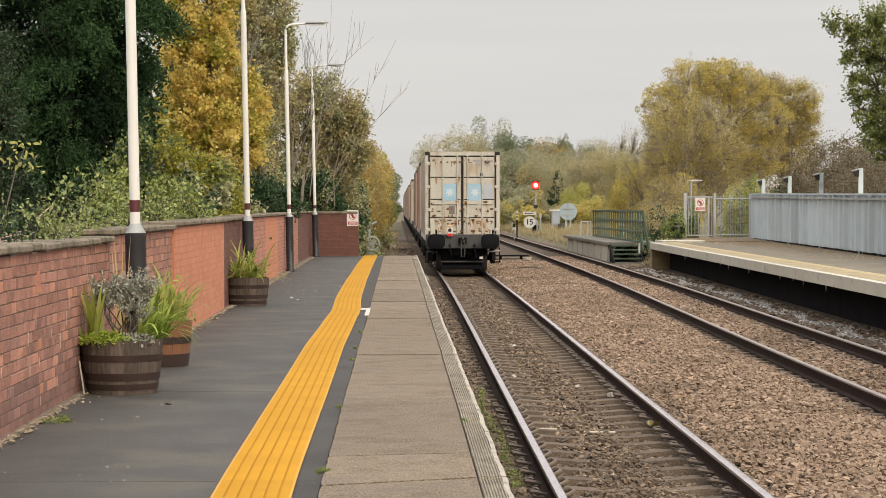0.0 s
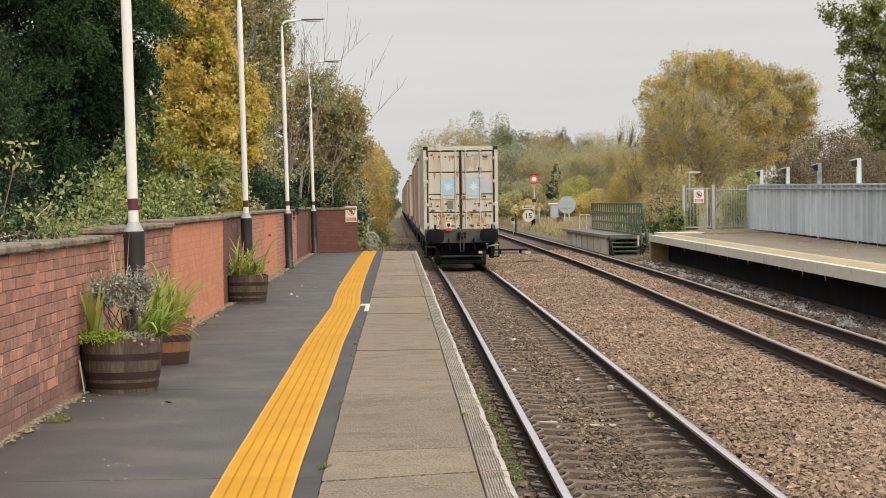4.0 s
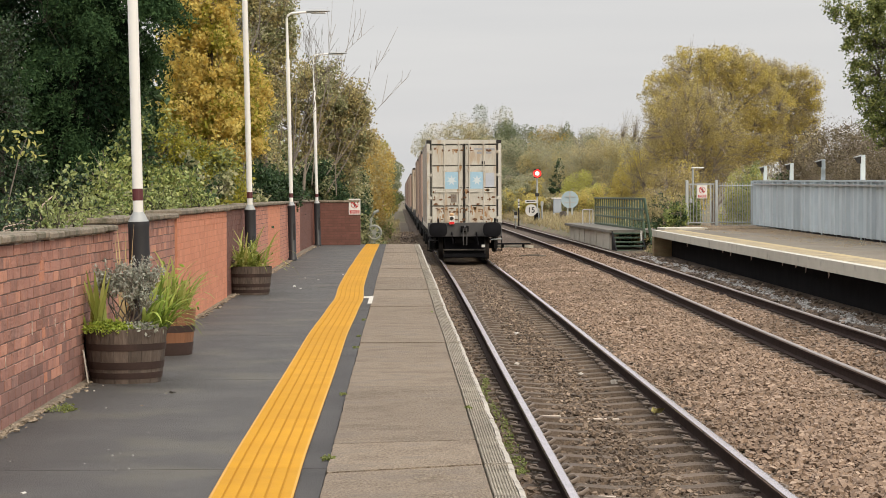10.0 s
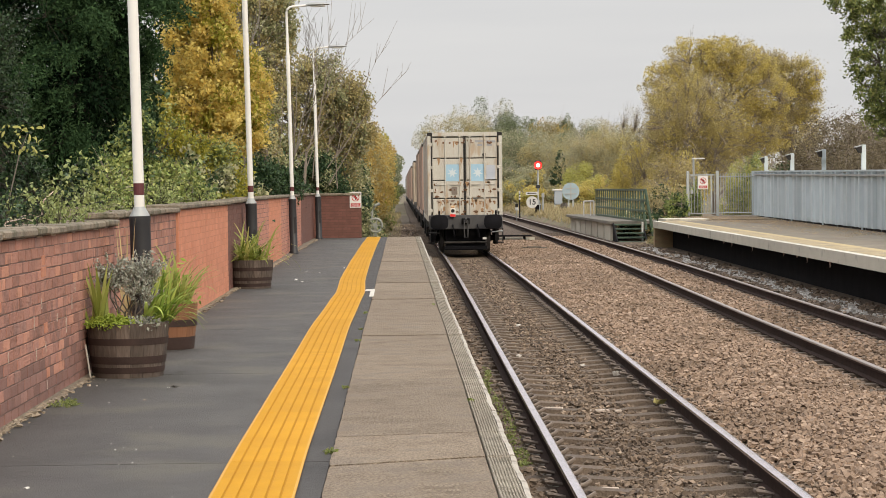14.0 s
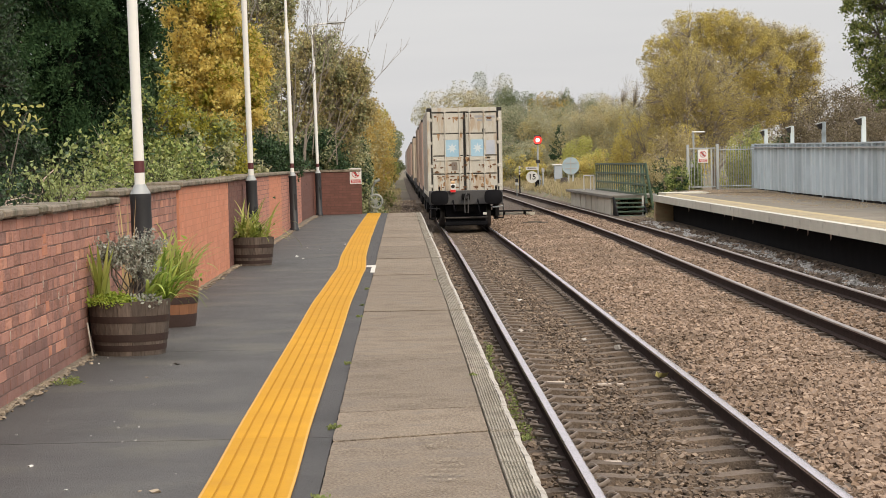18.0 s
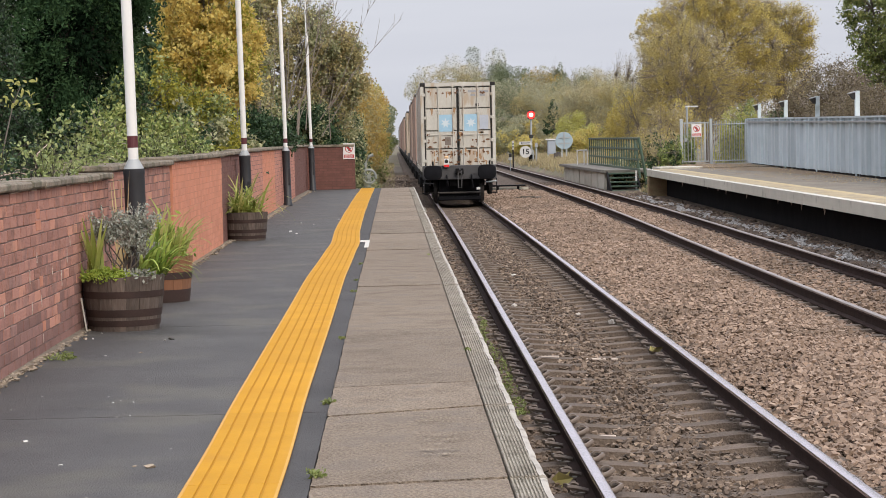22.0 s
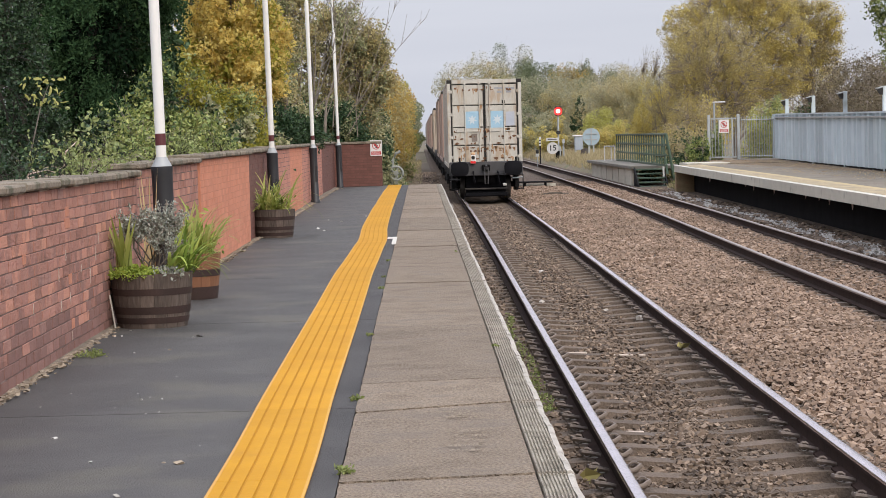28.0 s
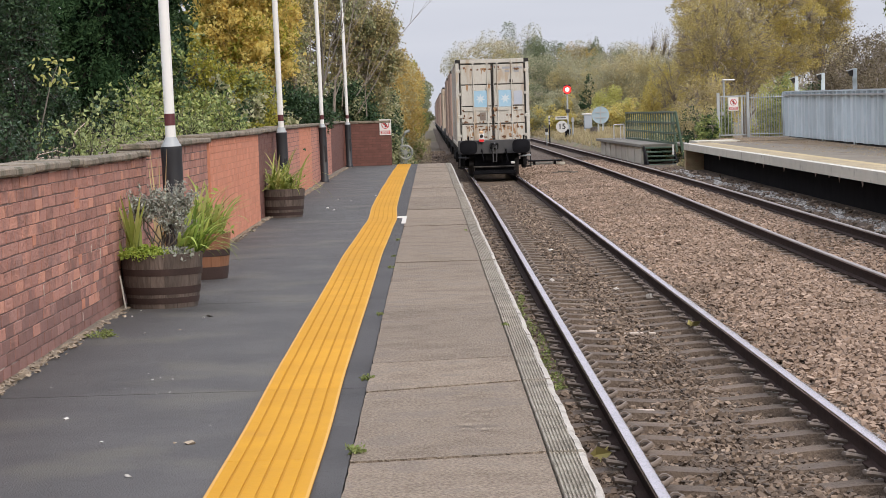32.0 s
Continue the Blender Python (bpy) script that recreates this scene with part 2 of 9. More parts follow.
M["ballast_dark"] = mat("oiled_ballast_stone", (0.12, 0.098, 0.082), (0.21, 0.17, 0.14), 9, 60, 0.92, bump=0.3, island=0.38, ramp=[(0.062, 0.041, 0.026), (0.118, 0.079, 0.051), (0.175, 0.120, 0.079), (0.108, 0.073, 0.048), (0.155, 0.106, 0.070), (0.245, 0.182, 0.13)], stain=(0.05, 0.036, 0.027), stain_scale=1.6, stain_from=0.54, stain_amount=0.45)
M["bed"] = mat("ballast_bed", (0.035, 0.024, 0.017), (0.135, 0.094, 0.066), 22, 60, 0.95, bump=0.8, world_space=True)
M["chippings"] = mat("pale_chippings", (0.23, 0.215, 0.195), (0.52, 0.50, 0.475), 9, 60, 0.9, bump=0.3, island=0.3)
M["sleeper"] = mat("concrete_sleeper", (0.080, 0.057, 0.041), (0.175, 0.130, 0.096), 3, 50, 0.92, grit=1.3, bump=0.6, spread=0.18, stain=(0.12, 0.095, 0.08), stain_scale=4.0)
M["rail"] = mat("rusty_rail", (0.022, 0.013, 0.011), (0.05, 0.0295, 0.024), 5, 60, 0.9, metal=0.0, bump=0.2, world_space=True)
M["railhead"] = mat("polished_rail_head", (0.66, 0.59, 0.615), (0.86, 0.765, 0.805), 3, 40, 0.24, metal=1.0, bump=0.03, world_space=True)
M["railhead_worn"] = mat("dull_rail_head", (0.30, 0.25, 0.22), (0.42, 0.36, 0.33), 3, 40, 0.45, metal=0.9, bump=0.05, world_space=True)
M["clip"] = mat("spring_clip_steel", (0.10, 0.078, 0.064), (0.25, 0.2, 0.165), 20, 90, 0.6, metal=0.2, bump=0.1)
M["earth"] = mat("scrub_earth", (0.10, 0.076, 0.048), (0.22, 0.172, 0.108), 0.6, 9, 0.95, bump=0.6, stain=(0.09, 0.11, 0.045), stain_scale=0.25, stain_from=0.5, world_space=True)
M["pole"] = mat("white_pole_paint", (0.66, 0.65, 0.63), (0.76, 0.75, 0.73), 2, 30, 0.45, bump=0.05)
M["pole_base"] = mat("dark_grey_pole_base", (0.017, 0.018, 0.022), (0.028, 0.029, 0.034), 4, 50, 0.5, bump=0.08)
M["maroon"] = plain("maroon_band", (0.09, 0.018, 0.022), 0.5)
M["lamp_grey"] = plain("lamp_grey", (0.35, 0.36, 0.36), 0.45, 0.3)
M["glass"] = plain("lamp_diffuser", (0.7, 0.7, 0.68), 0.3)
M["oak"] = mat("weathered_oak_stave", (0.042, 0.030, 0.025), (0.14, 0.107, 0.088), 5, 40, 0.85, bump=0.6, grit=0.9, spread=0.22, stretch=(1, 1, 0.2))
M["oak_warm"] = mat("warm_oak_stave", (0.13, 0.055, 0.03), (0.26, 0.12, 0.055), 4, 40, 0.8, bump=0.4, spread=0.15, stretch=(1, 1, 0.2))
M["hoop"] = mat("rusty_hoop", (0.026, 0.016, 0.014), (0.06, 0.034, 0.028), 6, 50, 0.75, metal=0.3, bump=0.2)
M["soil"] = mat("soil", (0.03, 0.022, 0.016), (0.06, 0.045, 0.03), 10, 60, 0.95, bump=0.6)
M["bark"] = mat("bark", (0.075, 0.06, 0.048), (0.16, 0.135, 0.11), 3, 25, 0.9, bump=0.5, stretch=(1, 1, 0.25))
M["dark_bark"] = mat("dark_bark", (0.02, 0.017, 0.013), (0.05, 0.042, 0.033), 3, 25, 0.9, bump=0.4)
M["branch"] = mat("grey_branch", (0.11, 0.095, 0.08), (0.2, 0.175, 0.15), 3, 25, 0.9, bump=0.2)
M["tarmac_far"] = mat("old_pale_tarmac", (0.125, 0.107, 0.084), (0.25, 0.214, 0.166), 1.6, 60, 0.9, grit=1.0, bump=0.5, stain=(0.16, 0.125, 0.085), stain_scale=0.6, stain_from=0.5, stain_amount=0.5)
M["trestle"] = mat("matt_near_black", (0.012, 0.011, 0.012), (0.03, 0.028, 0.029), 3, 30, 0.9, bump=0.3)
M["nosing_lip"] = mat("worn_nosing_lip", (0.32, 0.285, 0.245), (0.54, 0.50, 0.44), 5, 70, 0.9, bump=0.6, stain=(0.14, 0.12, 0.1), stain_scale=6.0, stain_from=0.55)
M["rail"].node_tree.nodes["Principled BSDF"].inputs["Specular IOR Level"].default_value = 0.15
for _m in ("yellow", "groove"):
    M[_m].node_tree.nodes["Principled BSDF"].inputs["Specular IOR Level"].default_value = 0.15
M["twig"] = mat("twig", (0.17, 0.14, 0.115), (0.30, 0.255, 0.215), 3, 25, 0.9, bump=0.2)
M["steel_fence"] = mat("grey_blue_fence_steel", (0.42, 0.485, 0.515), (0.56, 0.63, 0.665), 1.5, 30, 0.5, metal=0.1, bump=0.06, spread=0.14, stain=(0.2, 0.21, 0.2), stain_scale=1.6, stain_from=0.66, stain_amount=0.5)
M["galv"] = mat("galvanised_steel", (0.34, 0.365, 0.375), (0.45, 0.475, 0.485), 3, 40, 0.45, metal=0.5, bump=0.05)
M["white"] = plain("white_enamel", (0.66, 0.65, 0.63), 0.45)
M["washed_blue"] = plain("washed_out_pale_blue", (0.56, 0.63, 0.67), 0.6)
M["red_sign"] = plain("red_enamel", (0.45, 0.04, 0.04), 0.45)
M["black"] = plain("black_enamel", (0.015, 0.015, 0.016), 0.5)
M["lip"] = mat("platform_lip_concrete", (0.44, 0.41, 0.34), (0.57, 0.535, 0.455), 1.5, 30, 0.85, bump=0.2, spread=0.06, stain=(0.26, 0.24, 0.2), stain_scale=2.5, stain_from=0.6)
M["white_line"] = mat("white_line_paint", (0.50, 0.475, 0.42), (0.70, 0.67, 0.61), 3, 40, 0.7, bump=0.1)
M["tan_band"] = mat("worn_tan_paint", (0.26, 0.20, 0.115), (0.46, 0.37, 0.225), 4, 40, 0.85, grit=1.2, bump=0.2, stain=(0.22, 0.19, 0.14), stain_scale=3.0, stain_from=0.5)
M["tan_line"] = mat("faded_yellow_line", (0.38, 0.29, 0.14), (0.48, 0.38, 0.21), 2, 40, 0.8, bump=0.1, stain=(0.33, 0.29, 0.2), stain_scale=1.5)
# near black: shade beneath the platform edge put into the brick colour
M["void_brick"] = mat("shade_black_brick", (0.008, 0.008, 0.010), (0.018, 0.0175, 0.019), 2, 20, 0.95, bump=0.3)
M["green_paint"] = mat("dark_green_paint", (0.045, 0.08, 0.052), (0.08, 0.125, 0.085), 2, 30, 0.55, bump=0.08, spread=0.12)
M["grubby_white"] = mat("grubby_white_board", (0.44, 0.44, 0.43), (0.56, 0.56, 0.55), 3, 30, 0.6, bump=0.03)

# ---------------------------------------------------------------- mesh tools
class Mesh:
    """Collects vertices and faces of one mesh."""

    def __init__(self):
        self.v, self.f = [], []

    def add(self, verts, faces):
        k = len(self.v)
        self.v.extend(verts)
        self.f.extend([tuple(i + k for i in face) for face in faces])
        return self

    def box(self, x0, x1, y0, y1, z0, z1, c=0.0):
        """A box; c: the width of its chamfered edges."""
        if c <= 0:
            v = [(x, y, z) for z in (z0, z1) for y in (y0, y1) for x in (x0, x1)]
            return self.add(v, [(0, 2, 3, 1), (4, 5, 7, 6), (0, 1, 5, 4), (2, 6, 7, 3), (0, 4, 6, 2), (1, 3, 7, 5)])
        bm = bmesh.new()
        bmesh.ops.create_cube(bm, size=1.0)
        for p in bm.verts:
            p.co = ((x0 + x1) / 2 + p.co.x * (x1 - x0), (y0 + y1) / 2 + p.co.y * (y1 - y0), (z0 + z1) / 2 + p.co.z * (z1 - z0))
        bmesh.ops.bevel(bm, geom=bm.edges[:], offset=c, segments=1, affect="EDGES", profile=0.5)
        bm.verts.ensure_lookup_table()
        self.add([tuple(p.co) for p in bm.verts], [tuple(q.index for q in f.verts) for f in bm.faces])
        bm.free()
        return self

    def tube(self, pts, radii, n=8, caps=True):
        """A round bar along points."""
        pts = [Vector(p) for p in pts]
        radii = radii if isinstance(radii, (list, tuple)) else [radii] * len(pts)
        k = len(self.v)
        for i, p in enumerate(pts):
            d = (pts[min(i + 1, len(pts) - 1)] - pts[max(i - 1, 0)]).normalized()
            side = d.cross(Vector((0, 0, 1)) if abs(d.z) < 0.9 else Vector((1, 0, 0))).normalized()
            up = side.cross(d)
            for j in range(n):
                a = 2 * math.pi * j / n
                self.v.append(tuple(p + (side * math.cos(a) + up * math.sin(a)) * radii[i]))
        for i in range(len(pts) - 1):
            for j in range(n):
                a, b = k + i * n + j, k + i * n + (j + 1) % n
                self.f.append((a, a + n, b + n, b))
        if caps:
            self.f.append(tuple(k + j for j in range(n)))
            self.f.append(tuple(k + (len(pts) - 1) * n + j for j in reversed(range(n))))
        return self

    def lathe(self, profile, n=20, centre=(0, 0, 0), a0=0.0, a1=2 * math.pi):
        """Turns (radius, height) pairs round the z axis."""
        k, whole = len(self.v), abs(a1 - a0 - 2 * math.pi) < 1e-6
        m = n if whole else n + 1
        for r, z in profile:
            for j in range(m):
                a = a0 + (a1 - a0) * j / n
                self.v.append((centre[0] + r * math.cos(a), centre[1] + r * math.sin(a), centre[2] + z))
        for i in range(len(profile) - 1):
            for j in range(n):
                a, b = k + i * m + j, k + i * m + (j + 1) % m
                self.f.append((a, b, b + m, a + m))
        return self

    def sweep(self, outline, rows, closed=True):
        """Lays an outline of (x, z) pairs at each (x, y, z) of rows, along y."""
        k, n = len(self.v), len(outline)
        for x, y, z in rows:
            self.v.extend([(x + a, y, z + b) for a, b in outline])
        for i in range(len(rows) - 1):
            for j in range(n if closed else n - 1):
                a, b = k + i * n + j, k + i * n + (j + 1) % n
                self.f.append((a, b, b + n, a + n))
        if closed:
            self.f.append(tuple(k + j for j in reversed(range(n))))
            self.f.append(tuple(k + (len(rows) - 1) * n + j for j in range(n)))
        return self

    def data(self, name, material, smooth=0.0):
        me = bpy.data.meshes.new(name)
        me.from_pydata(self.v, [], self.f)
        me.materials.append(material)
        bm = bmesh.new()
        bm.from_mesh(me)
        bmesh.ops.recalc_face_normals(bm, faces=bm.faces[:])
        bm.to_mesh(me)
        bm.free()
        if smooth:
            me.polygons.foreach_set("use_smooth", [True] * len(me.polygons))
            me.set_sharp_from_angle(angle=radians(smooth))
        return me


def part(name, mesh, material, parent=None, label="", smooth=0.0, at=None):
    """Links a mesh as one object under a thing or under a part."""
    me = mesh if isinstance(mesh, bpy.types.Mesh) else mesh.data(name, material, smooth)
    ob = new(name, me)
    if parent:
        ob.parent = parent
    if at:
        ob.location = at
    if label:
        ob["label"] = label
    return ob


def thing(name, at, label, category, group="", kind="", turn=0.0):
    ob = new(name)
    ob.empty_display_size = 0.2
    ob.location = at
    ob.rotation_euler = (0, 0, radians(turn))
    return tagged(ob, label, category, group, kind)


def bulk(name, verts, faces, material):
    """One mesh from arrays of vertices and of faces with the same number of corners."""
    me = bpy.data.meshes.new(name)
    corners = faces.shape[1]
    me.vertices.add(len(verts))
    me.vertices.foreach_set("co", np.ascontiguousarray(verts, np.float32).ravel())
    me.loops.add(faces.size)
    me.loops.foreach_set("vertex_index", np.ascontiguousarray(faces, np.int32).ravel())
    me.polygons.add(len(faces))
    me.polygons.foreach_set("loop_start", np.arange(0, faces.size, corners, dtype=np.int32))
    me.polygons.foreach_set("loop_total", np.full(len(faces), corners, np.int32))
    me.polygons.foreach_set("use_smooth", np.zeros(len(faces), bool))
    me.materials.append(material)
    me.update(calc_edges=True)
    return me


rng = np.random.default_rng(7)


def turns(n):
    """Random rotation matrices."""
    q = rng.normal(size=(n, 4))
    q /= np.linalg.norm(q, axis=1)[:, None]
    w, x, y, z = q.T
    return np.stack([np.stack([1 - 2 * (y * y + z * z), 2 * (x * y - z * w), 2 * (x * z + y * w)], -1),
                     np.stack([2 * (x * y + z * w), 1 - 2 * (x * x + z * z), 2 * (y * z - x * w)], -1),
                     np.stack([2 * (x * z - y * w), 2 * (y * z + x * w), 1 - 2 * (x * x + y * y)], -1)], 1)


def stones(name, places, sizes, material, flat=0.75):
    """Broken stones, each an uneven block of its own."""
    base = np.array([(x, y, z) for z in (-1, 1) for y in (-1, 1) for x in (-1, 1)], float) * 0.55
    quads = np.array([(4, 5, 7, 6), (0, 2, 3, 1), (0, 1, 5, 4), (2, 6, 7, 3), (0, 4, 6, 2), (1, 3, 7, 5)])
    n = len(places)
    v = base[None] * rng.uniform(0.5, 1.2, (n, 8, 3)) * rng.uniform(0.6, 1.35, (n, 1, 3))
    v = np.einsum("nij,nkj->nki", turns(n), v) * sizes[:, None, None]
    v[:, :, 2] *= flat
    v += places[:, None]
    f = (quads[None] + 8 * np.arange(n)[:, None, None]).reshape(-1, 4)
    return bulk(name, v.reshape(-1, 3), f, material)


def leaves(name, centres, size, material, long=1.7, droop=0.0, fold=0.25, shaped=False, simple=False):
    """Many small pointed leaves, folded along the midrib; shaped ones have a rounded outline, simple ones are single blades."""
    n = len(centres)
    if simple:
        s = size * rng.uniform(0.7, 1.4, n)
        out = np.array([(-0.5, 0.42, 0), (-0.35, -0.48, 0), (0.62, 0.05, 0)], float) * (long * 0.8, 1.1, 1)
        v = np.einsum("nij,nkj->nki", turns(n), np.repeat(out[None], n, 0)) * s[:, None, None] + centres[:, None]
        return bulk(name, v.reshape(-1, 3), np.arange(3 * n).reshape(-1, 3), material)
    if shaped:
        s = size * rng.uniform(0.6, 1.3, n)
        out = np.array([(-0.5, 0, 0), (-0.22, 0.44, 1), (0.16, 0.38, 1), (0.5, 0, 0), (0.16, -0.38, 1), (-0.22, -0.44, 1)], float)
        v = np.repeat(out[None], n, 0)
        v[:, :, 0] *= long
        v[:, :, 2] *= fold * rng.uniform(0.2, 1.2, (n, 1))
        v = np.einsum("nij,nkj->nki", turns(n), v) * s[:, None, None]
        v[:, 3, 2] -= droop * s
        v += centres[:, None]
        k = 6 * np.arange(n)
        f = np.stack([np.stack([k, k + 3, k + 2, k + 1], 1), np.stack([k, k + 5, k + 4, k + 3], 1)], 1)
        return bulk(name, v.reshape(-1, 3), f.reshape(-1, 4), material)
    s = size * rng.uniform(0.6, 1.3, n)
    v = np.zeros((n, 4, 3))
    v[:, 0, 0], v[:, 2, 0] = -0.5 * long, 0.5 * long
    v[:, 1, 1], v[:, 3, 1] = 0.5, -0.5
    v[:, 1, 2] = v[:, 3, 2] = fold * rng.uniform(0, 1, n)
    v = np.einsum("nij,nkj->nki", turns(n), v) * s[:, None, None]
    v[:, 2, 2] -= droop * s
    v += centres[:, None]
    f = np.empty((n, 2, 3), np.int32)
    k = 4 * np.arange(n)
    f[:, 0] = np.stack([k, k + 1, k + 2], 1)
    f[:, 1] = np.stack([k, k + 2, k + 3], 1)
    return bulk(name, v.reshape(-1, 3), f.reshape(-1, 3), material)


# ---------------------------------------------------------------- lines of the plan
RAIL = -0.72          # top of the rails; the platform beside the camera is at 0
RIGHT = 0.15          # the other platform


def eased(table, y, reach=5.0):
    ys = np.array([p[0] for p in table], float)
    xs = np.array([p[1] for p in table], float)
    return float(np.mean(np.interp(np.linspace(y - reach, y + reach, 9), ys, xs)))


NEAR_LINE = [(-20, 1.86), (12, 1.93), (25, 1.98), (40, 2.05), (54, 2.10), (75, 2.11), (900, 2.11)]
FAR_LINE = [(-20, 5.5), (26, 6.18), (33, 6.28), (40, 6.42), (50, 6.62), (60, 6.82), (78, 7.02), (100, 7.15), (130, 7.3), (900, 9.0)]


def near_x(y):
    return eased(NEAR_LINE, y)


def far_x(y):
    return eased(FAR_LINE, y)


def right_edge(y):
    return 7.80 + (y - 36.0) * 0.0235


def dip(y):
    """The slow unevenness of the old platform."""
    return 0.007 * math.sin(y * 0.37 + 0.6) + 0.003 * math.sin(y * 0.93)


# ---------------------------------------------------------------- ground
def ground_z(x, y):
    """Track bed, raised ground behind the wall, and a bank on the far side."""
    z = -1.12
    if x < -1.0:
        left = -0.9 if y > 64 else -0.3
        z += (left + 1.12) * min(1, (-1.0 - x) / 1.5)
    if x > 8.9 and y > 88:
        z += min(0.3, (x - 8.9) * 0.12) * min(1.0, (y - 88) / 30) + 0.35 * min(1.0, (y - 88) / 20)
    elif x > 9.2 and y > 77:
        z += 0.2
    if y > 108:
        k = min(1.0, max(0.0, (x - far_x(y) - 1.2) / 0.9))
        z += 0.3 * k * k * (3 - 2 * k) * min(1.0, (y - 108) / 8)
    if x > 9.2:
        z += min(6.0, max(0, x - 14) * 0.05)
    return z


def ground():
    xs = sorted({-3000, -1000, -300, -100, -40, -20, -10, *[i * 0.75 for i in range(-8, 40)], 40, 60, 100, 300, 1000, 3000})
    ys = sorted({-3000, -800, -200, -60, -20, *range(0, 140, 4), *range(140, 400, 20), 500, 800, 1500, 4000})
    v = [(x, y, ground_z(x, y) + 0.06 * noise.noise((x * 0.3, y * 0.2, 0))) for y in ys for x in xs]
    w = len(xs)
    f = [(j * w + i, j * w + i + 1, (j + 1) * w + i + 1, (j + 1) * w + i) for j in range(len(ys) - 1) for i in range(w - 1)]
    m = Mesh().add(v, f)
    tagged(part("ground", m, M["earth"], smooth=60), "rough earth and dead grass beside the railway", "ground", kind="structure")


ground()


def ballast_bed():
    """The shoulder of stone that both tracks lie on."""
    m = Mesh()
    rows = [y for y in list(range(-6, 60, 2)) + list(range(60, 140, 5)) + list(range(140, 420, 20))]
    v, f = [], []
    for y in rows:
        a, b = near_x(y), far_x(y)
        for x, z in ((a - 1.5, -1.08), (a - 1.3, -0.93), (a - 0.75, -1.015), (a - 0.3, -0.985), (a + 0.3, -0.985), (a + 0.75, -1.015), (a + 1.3, -0.96), ((a + b) / 2, -0.84), (b - 1.3, -0.94), (b - 0.75, -0.93), (b + 0.75, -0.93), (b + 1.2, -0.78), (b + 2.6, -0.76)):
            v.append((x, y, z))
    k = 13
    for j in range(len(rows) - 1):
        for i in range(k - 1):
            f.append((j * k + i, j * k + i + 1, (j + 1) * k + i + 1, (j + 1) * k + i))
    m.add(v, f)
    tagged(part("ballast_bed", m, M["bed"], smooth=60), "brown stone ballast under two tracks", "ballast", kind="structure")


ballast_bed()


def ballast_stones():
    grid = np.arange(-10, 200, 0.5)
    nx = np.array([near_x(y) for y in grid])
    fx = np.array([far_x(y) for y in grid])

    def lay(name, n, y0, y1, lo, hi, z, size, material, label, power=1.6, on_sleepers=()):
        y = y0 + (y1 - y0) * rng.uniform(0, 1, n) ** power
        t = rng.uniform(0, 1, n)
        a, b = np.interp(y, grid, nx), np.interp(y, grid, fx)
        x0, x1 = lo(a, b), hi(a, b)
        x = x0 + (x1 - x0) * t
        keep = np.ones(n, bool)
        for c in (a - 0.7525, a + 0.7525, b - 0.7525, b + 0.7525):
            keep &= np.abs(x - c) > 0.11
        h = z(t)
        if on_sleepers:
            # near the rails the sleepers stand clear of the stones
            for first, middle in ((8.32, a), (20.0, b)):
                off = np.abs((y - first + 0.34) % 0.68 - 0.34)
                rail_gap = np.minimum(np.abs(x - middle + 0.7525), np.abs(x - middle - 0.7525))
                keep &= ~((off < 0.085) & (np.abs(x - middle) < 1.27) & (rng.uniform(0, 1, n) > np.clip((rail_gap - on_sleepers[0]) * 3.0, on_sleepers[1], 0.8)))
        s = size * rng.uniform(0.55, 1.35, n) * (1 + np.clip(y - 24, 0, 100) * 0.012)
        p = np.stack([x, y, h + rng.uniform(-0.028, 0.018, n)], 1)[keep]
        ob = new(name, stones(name, p, s[keep], material))
        tagged(ob, label, "ballast", kind="stuff")

    lay("track_ballast", 46000, 10, 70, lambda a, b: a - 0.72, lambda a, b: a + 0.72, lambda t: -0.984 + 0.072 * np.sin(np.pi * t), 0.032, M["ballast_dark"], "dark oil-stained ballast stones between the rails", power=2.2, on_sleepers=(0.22, 0.06))
    lay("edge_ballast", 13000, 11, 62, lambda a, b: a - 1.36, lambda a, b: a - 0.8, lambda t: -0.93 + 0.03 * t, 0.036, M["ballast_dark"], "dark ballast stones under the platform edge", on_sleepers=(0.3, 0.1))
    lay("middle_ballast", 56000, 13, 92, lambda a, b: a + 0.83, lambda a, b: b - 0.83, lambda t: -0.945 + 0.12 * np.sin(np.pi * t) ** 0.7, 0.038, M["ballast"], "pinkish brown ballast stones heaped between the tracks", power=2.0, on_sleepers=(0.45, 0.1))
    lay("rail_side_ballast", 12000, 12, 80, lambda a, b: a + 0.84, lambda a, b: a + 1.35, lambda t: -0.915 + 0.02 * t, 0.036, M["ballast_dark"], "dark ballast stones beside the near rails", power=1.9, on_sleepers=(0.45, 0.1))
    lay("far_track_ballast", 12500, 20, 100, lambda a, b: b - 0.72, lambda a, b: b + 0.72, lambda t: -0.905 + 0 * t, 0.042, M["ballast"], "brown ballast stones between the far rails", on_sleepers=(0.12, 0.15))
    lay("path_stones", 5000, 63.6, 140, lambda a, b: a - 2.7, lambda a, b: a - 1.25, lambda t: -0.945 + 0.02 * t, 0.034, M["ballast_dark"], "dirty stones strewn over the path beside the track", power=1.4)
    lay("cess_ballast", 4500, 24, 80, lambda a, b: b + 0.95, lambda a, b: b + 1.9, lambda t: -0.82 + 0.045 * t, 0.055, M["ballast_dark"], "dirty stones at the foot of the far platform")
    lay("cess_stones", 3800, 26, 76, lambda a, b: b + 1.05 + 0.25 * np.abs(np.sin(b * 40)), lambda a, b: b + 1.5 + 0.2 * np.sin(b * 65), lambda t: -0.80 + 0.04 * t, 0.032, M["chippings"], "pale chippings scattered at the foot of the far platform", power=1.2)


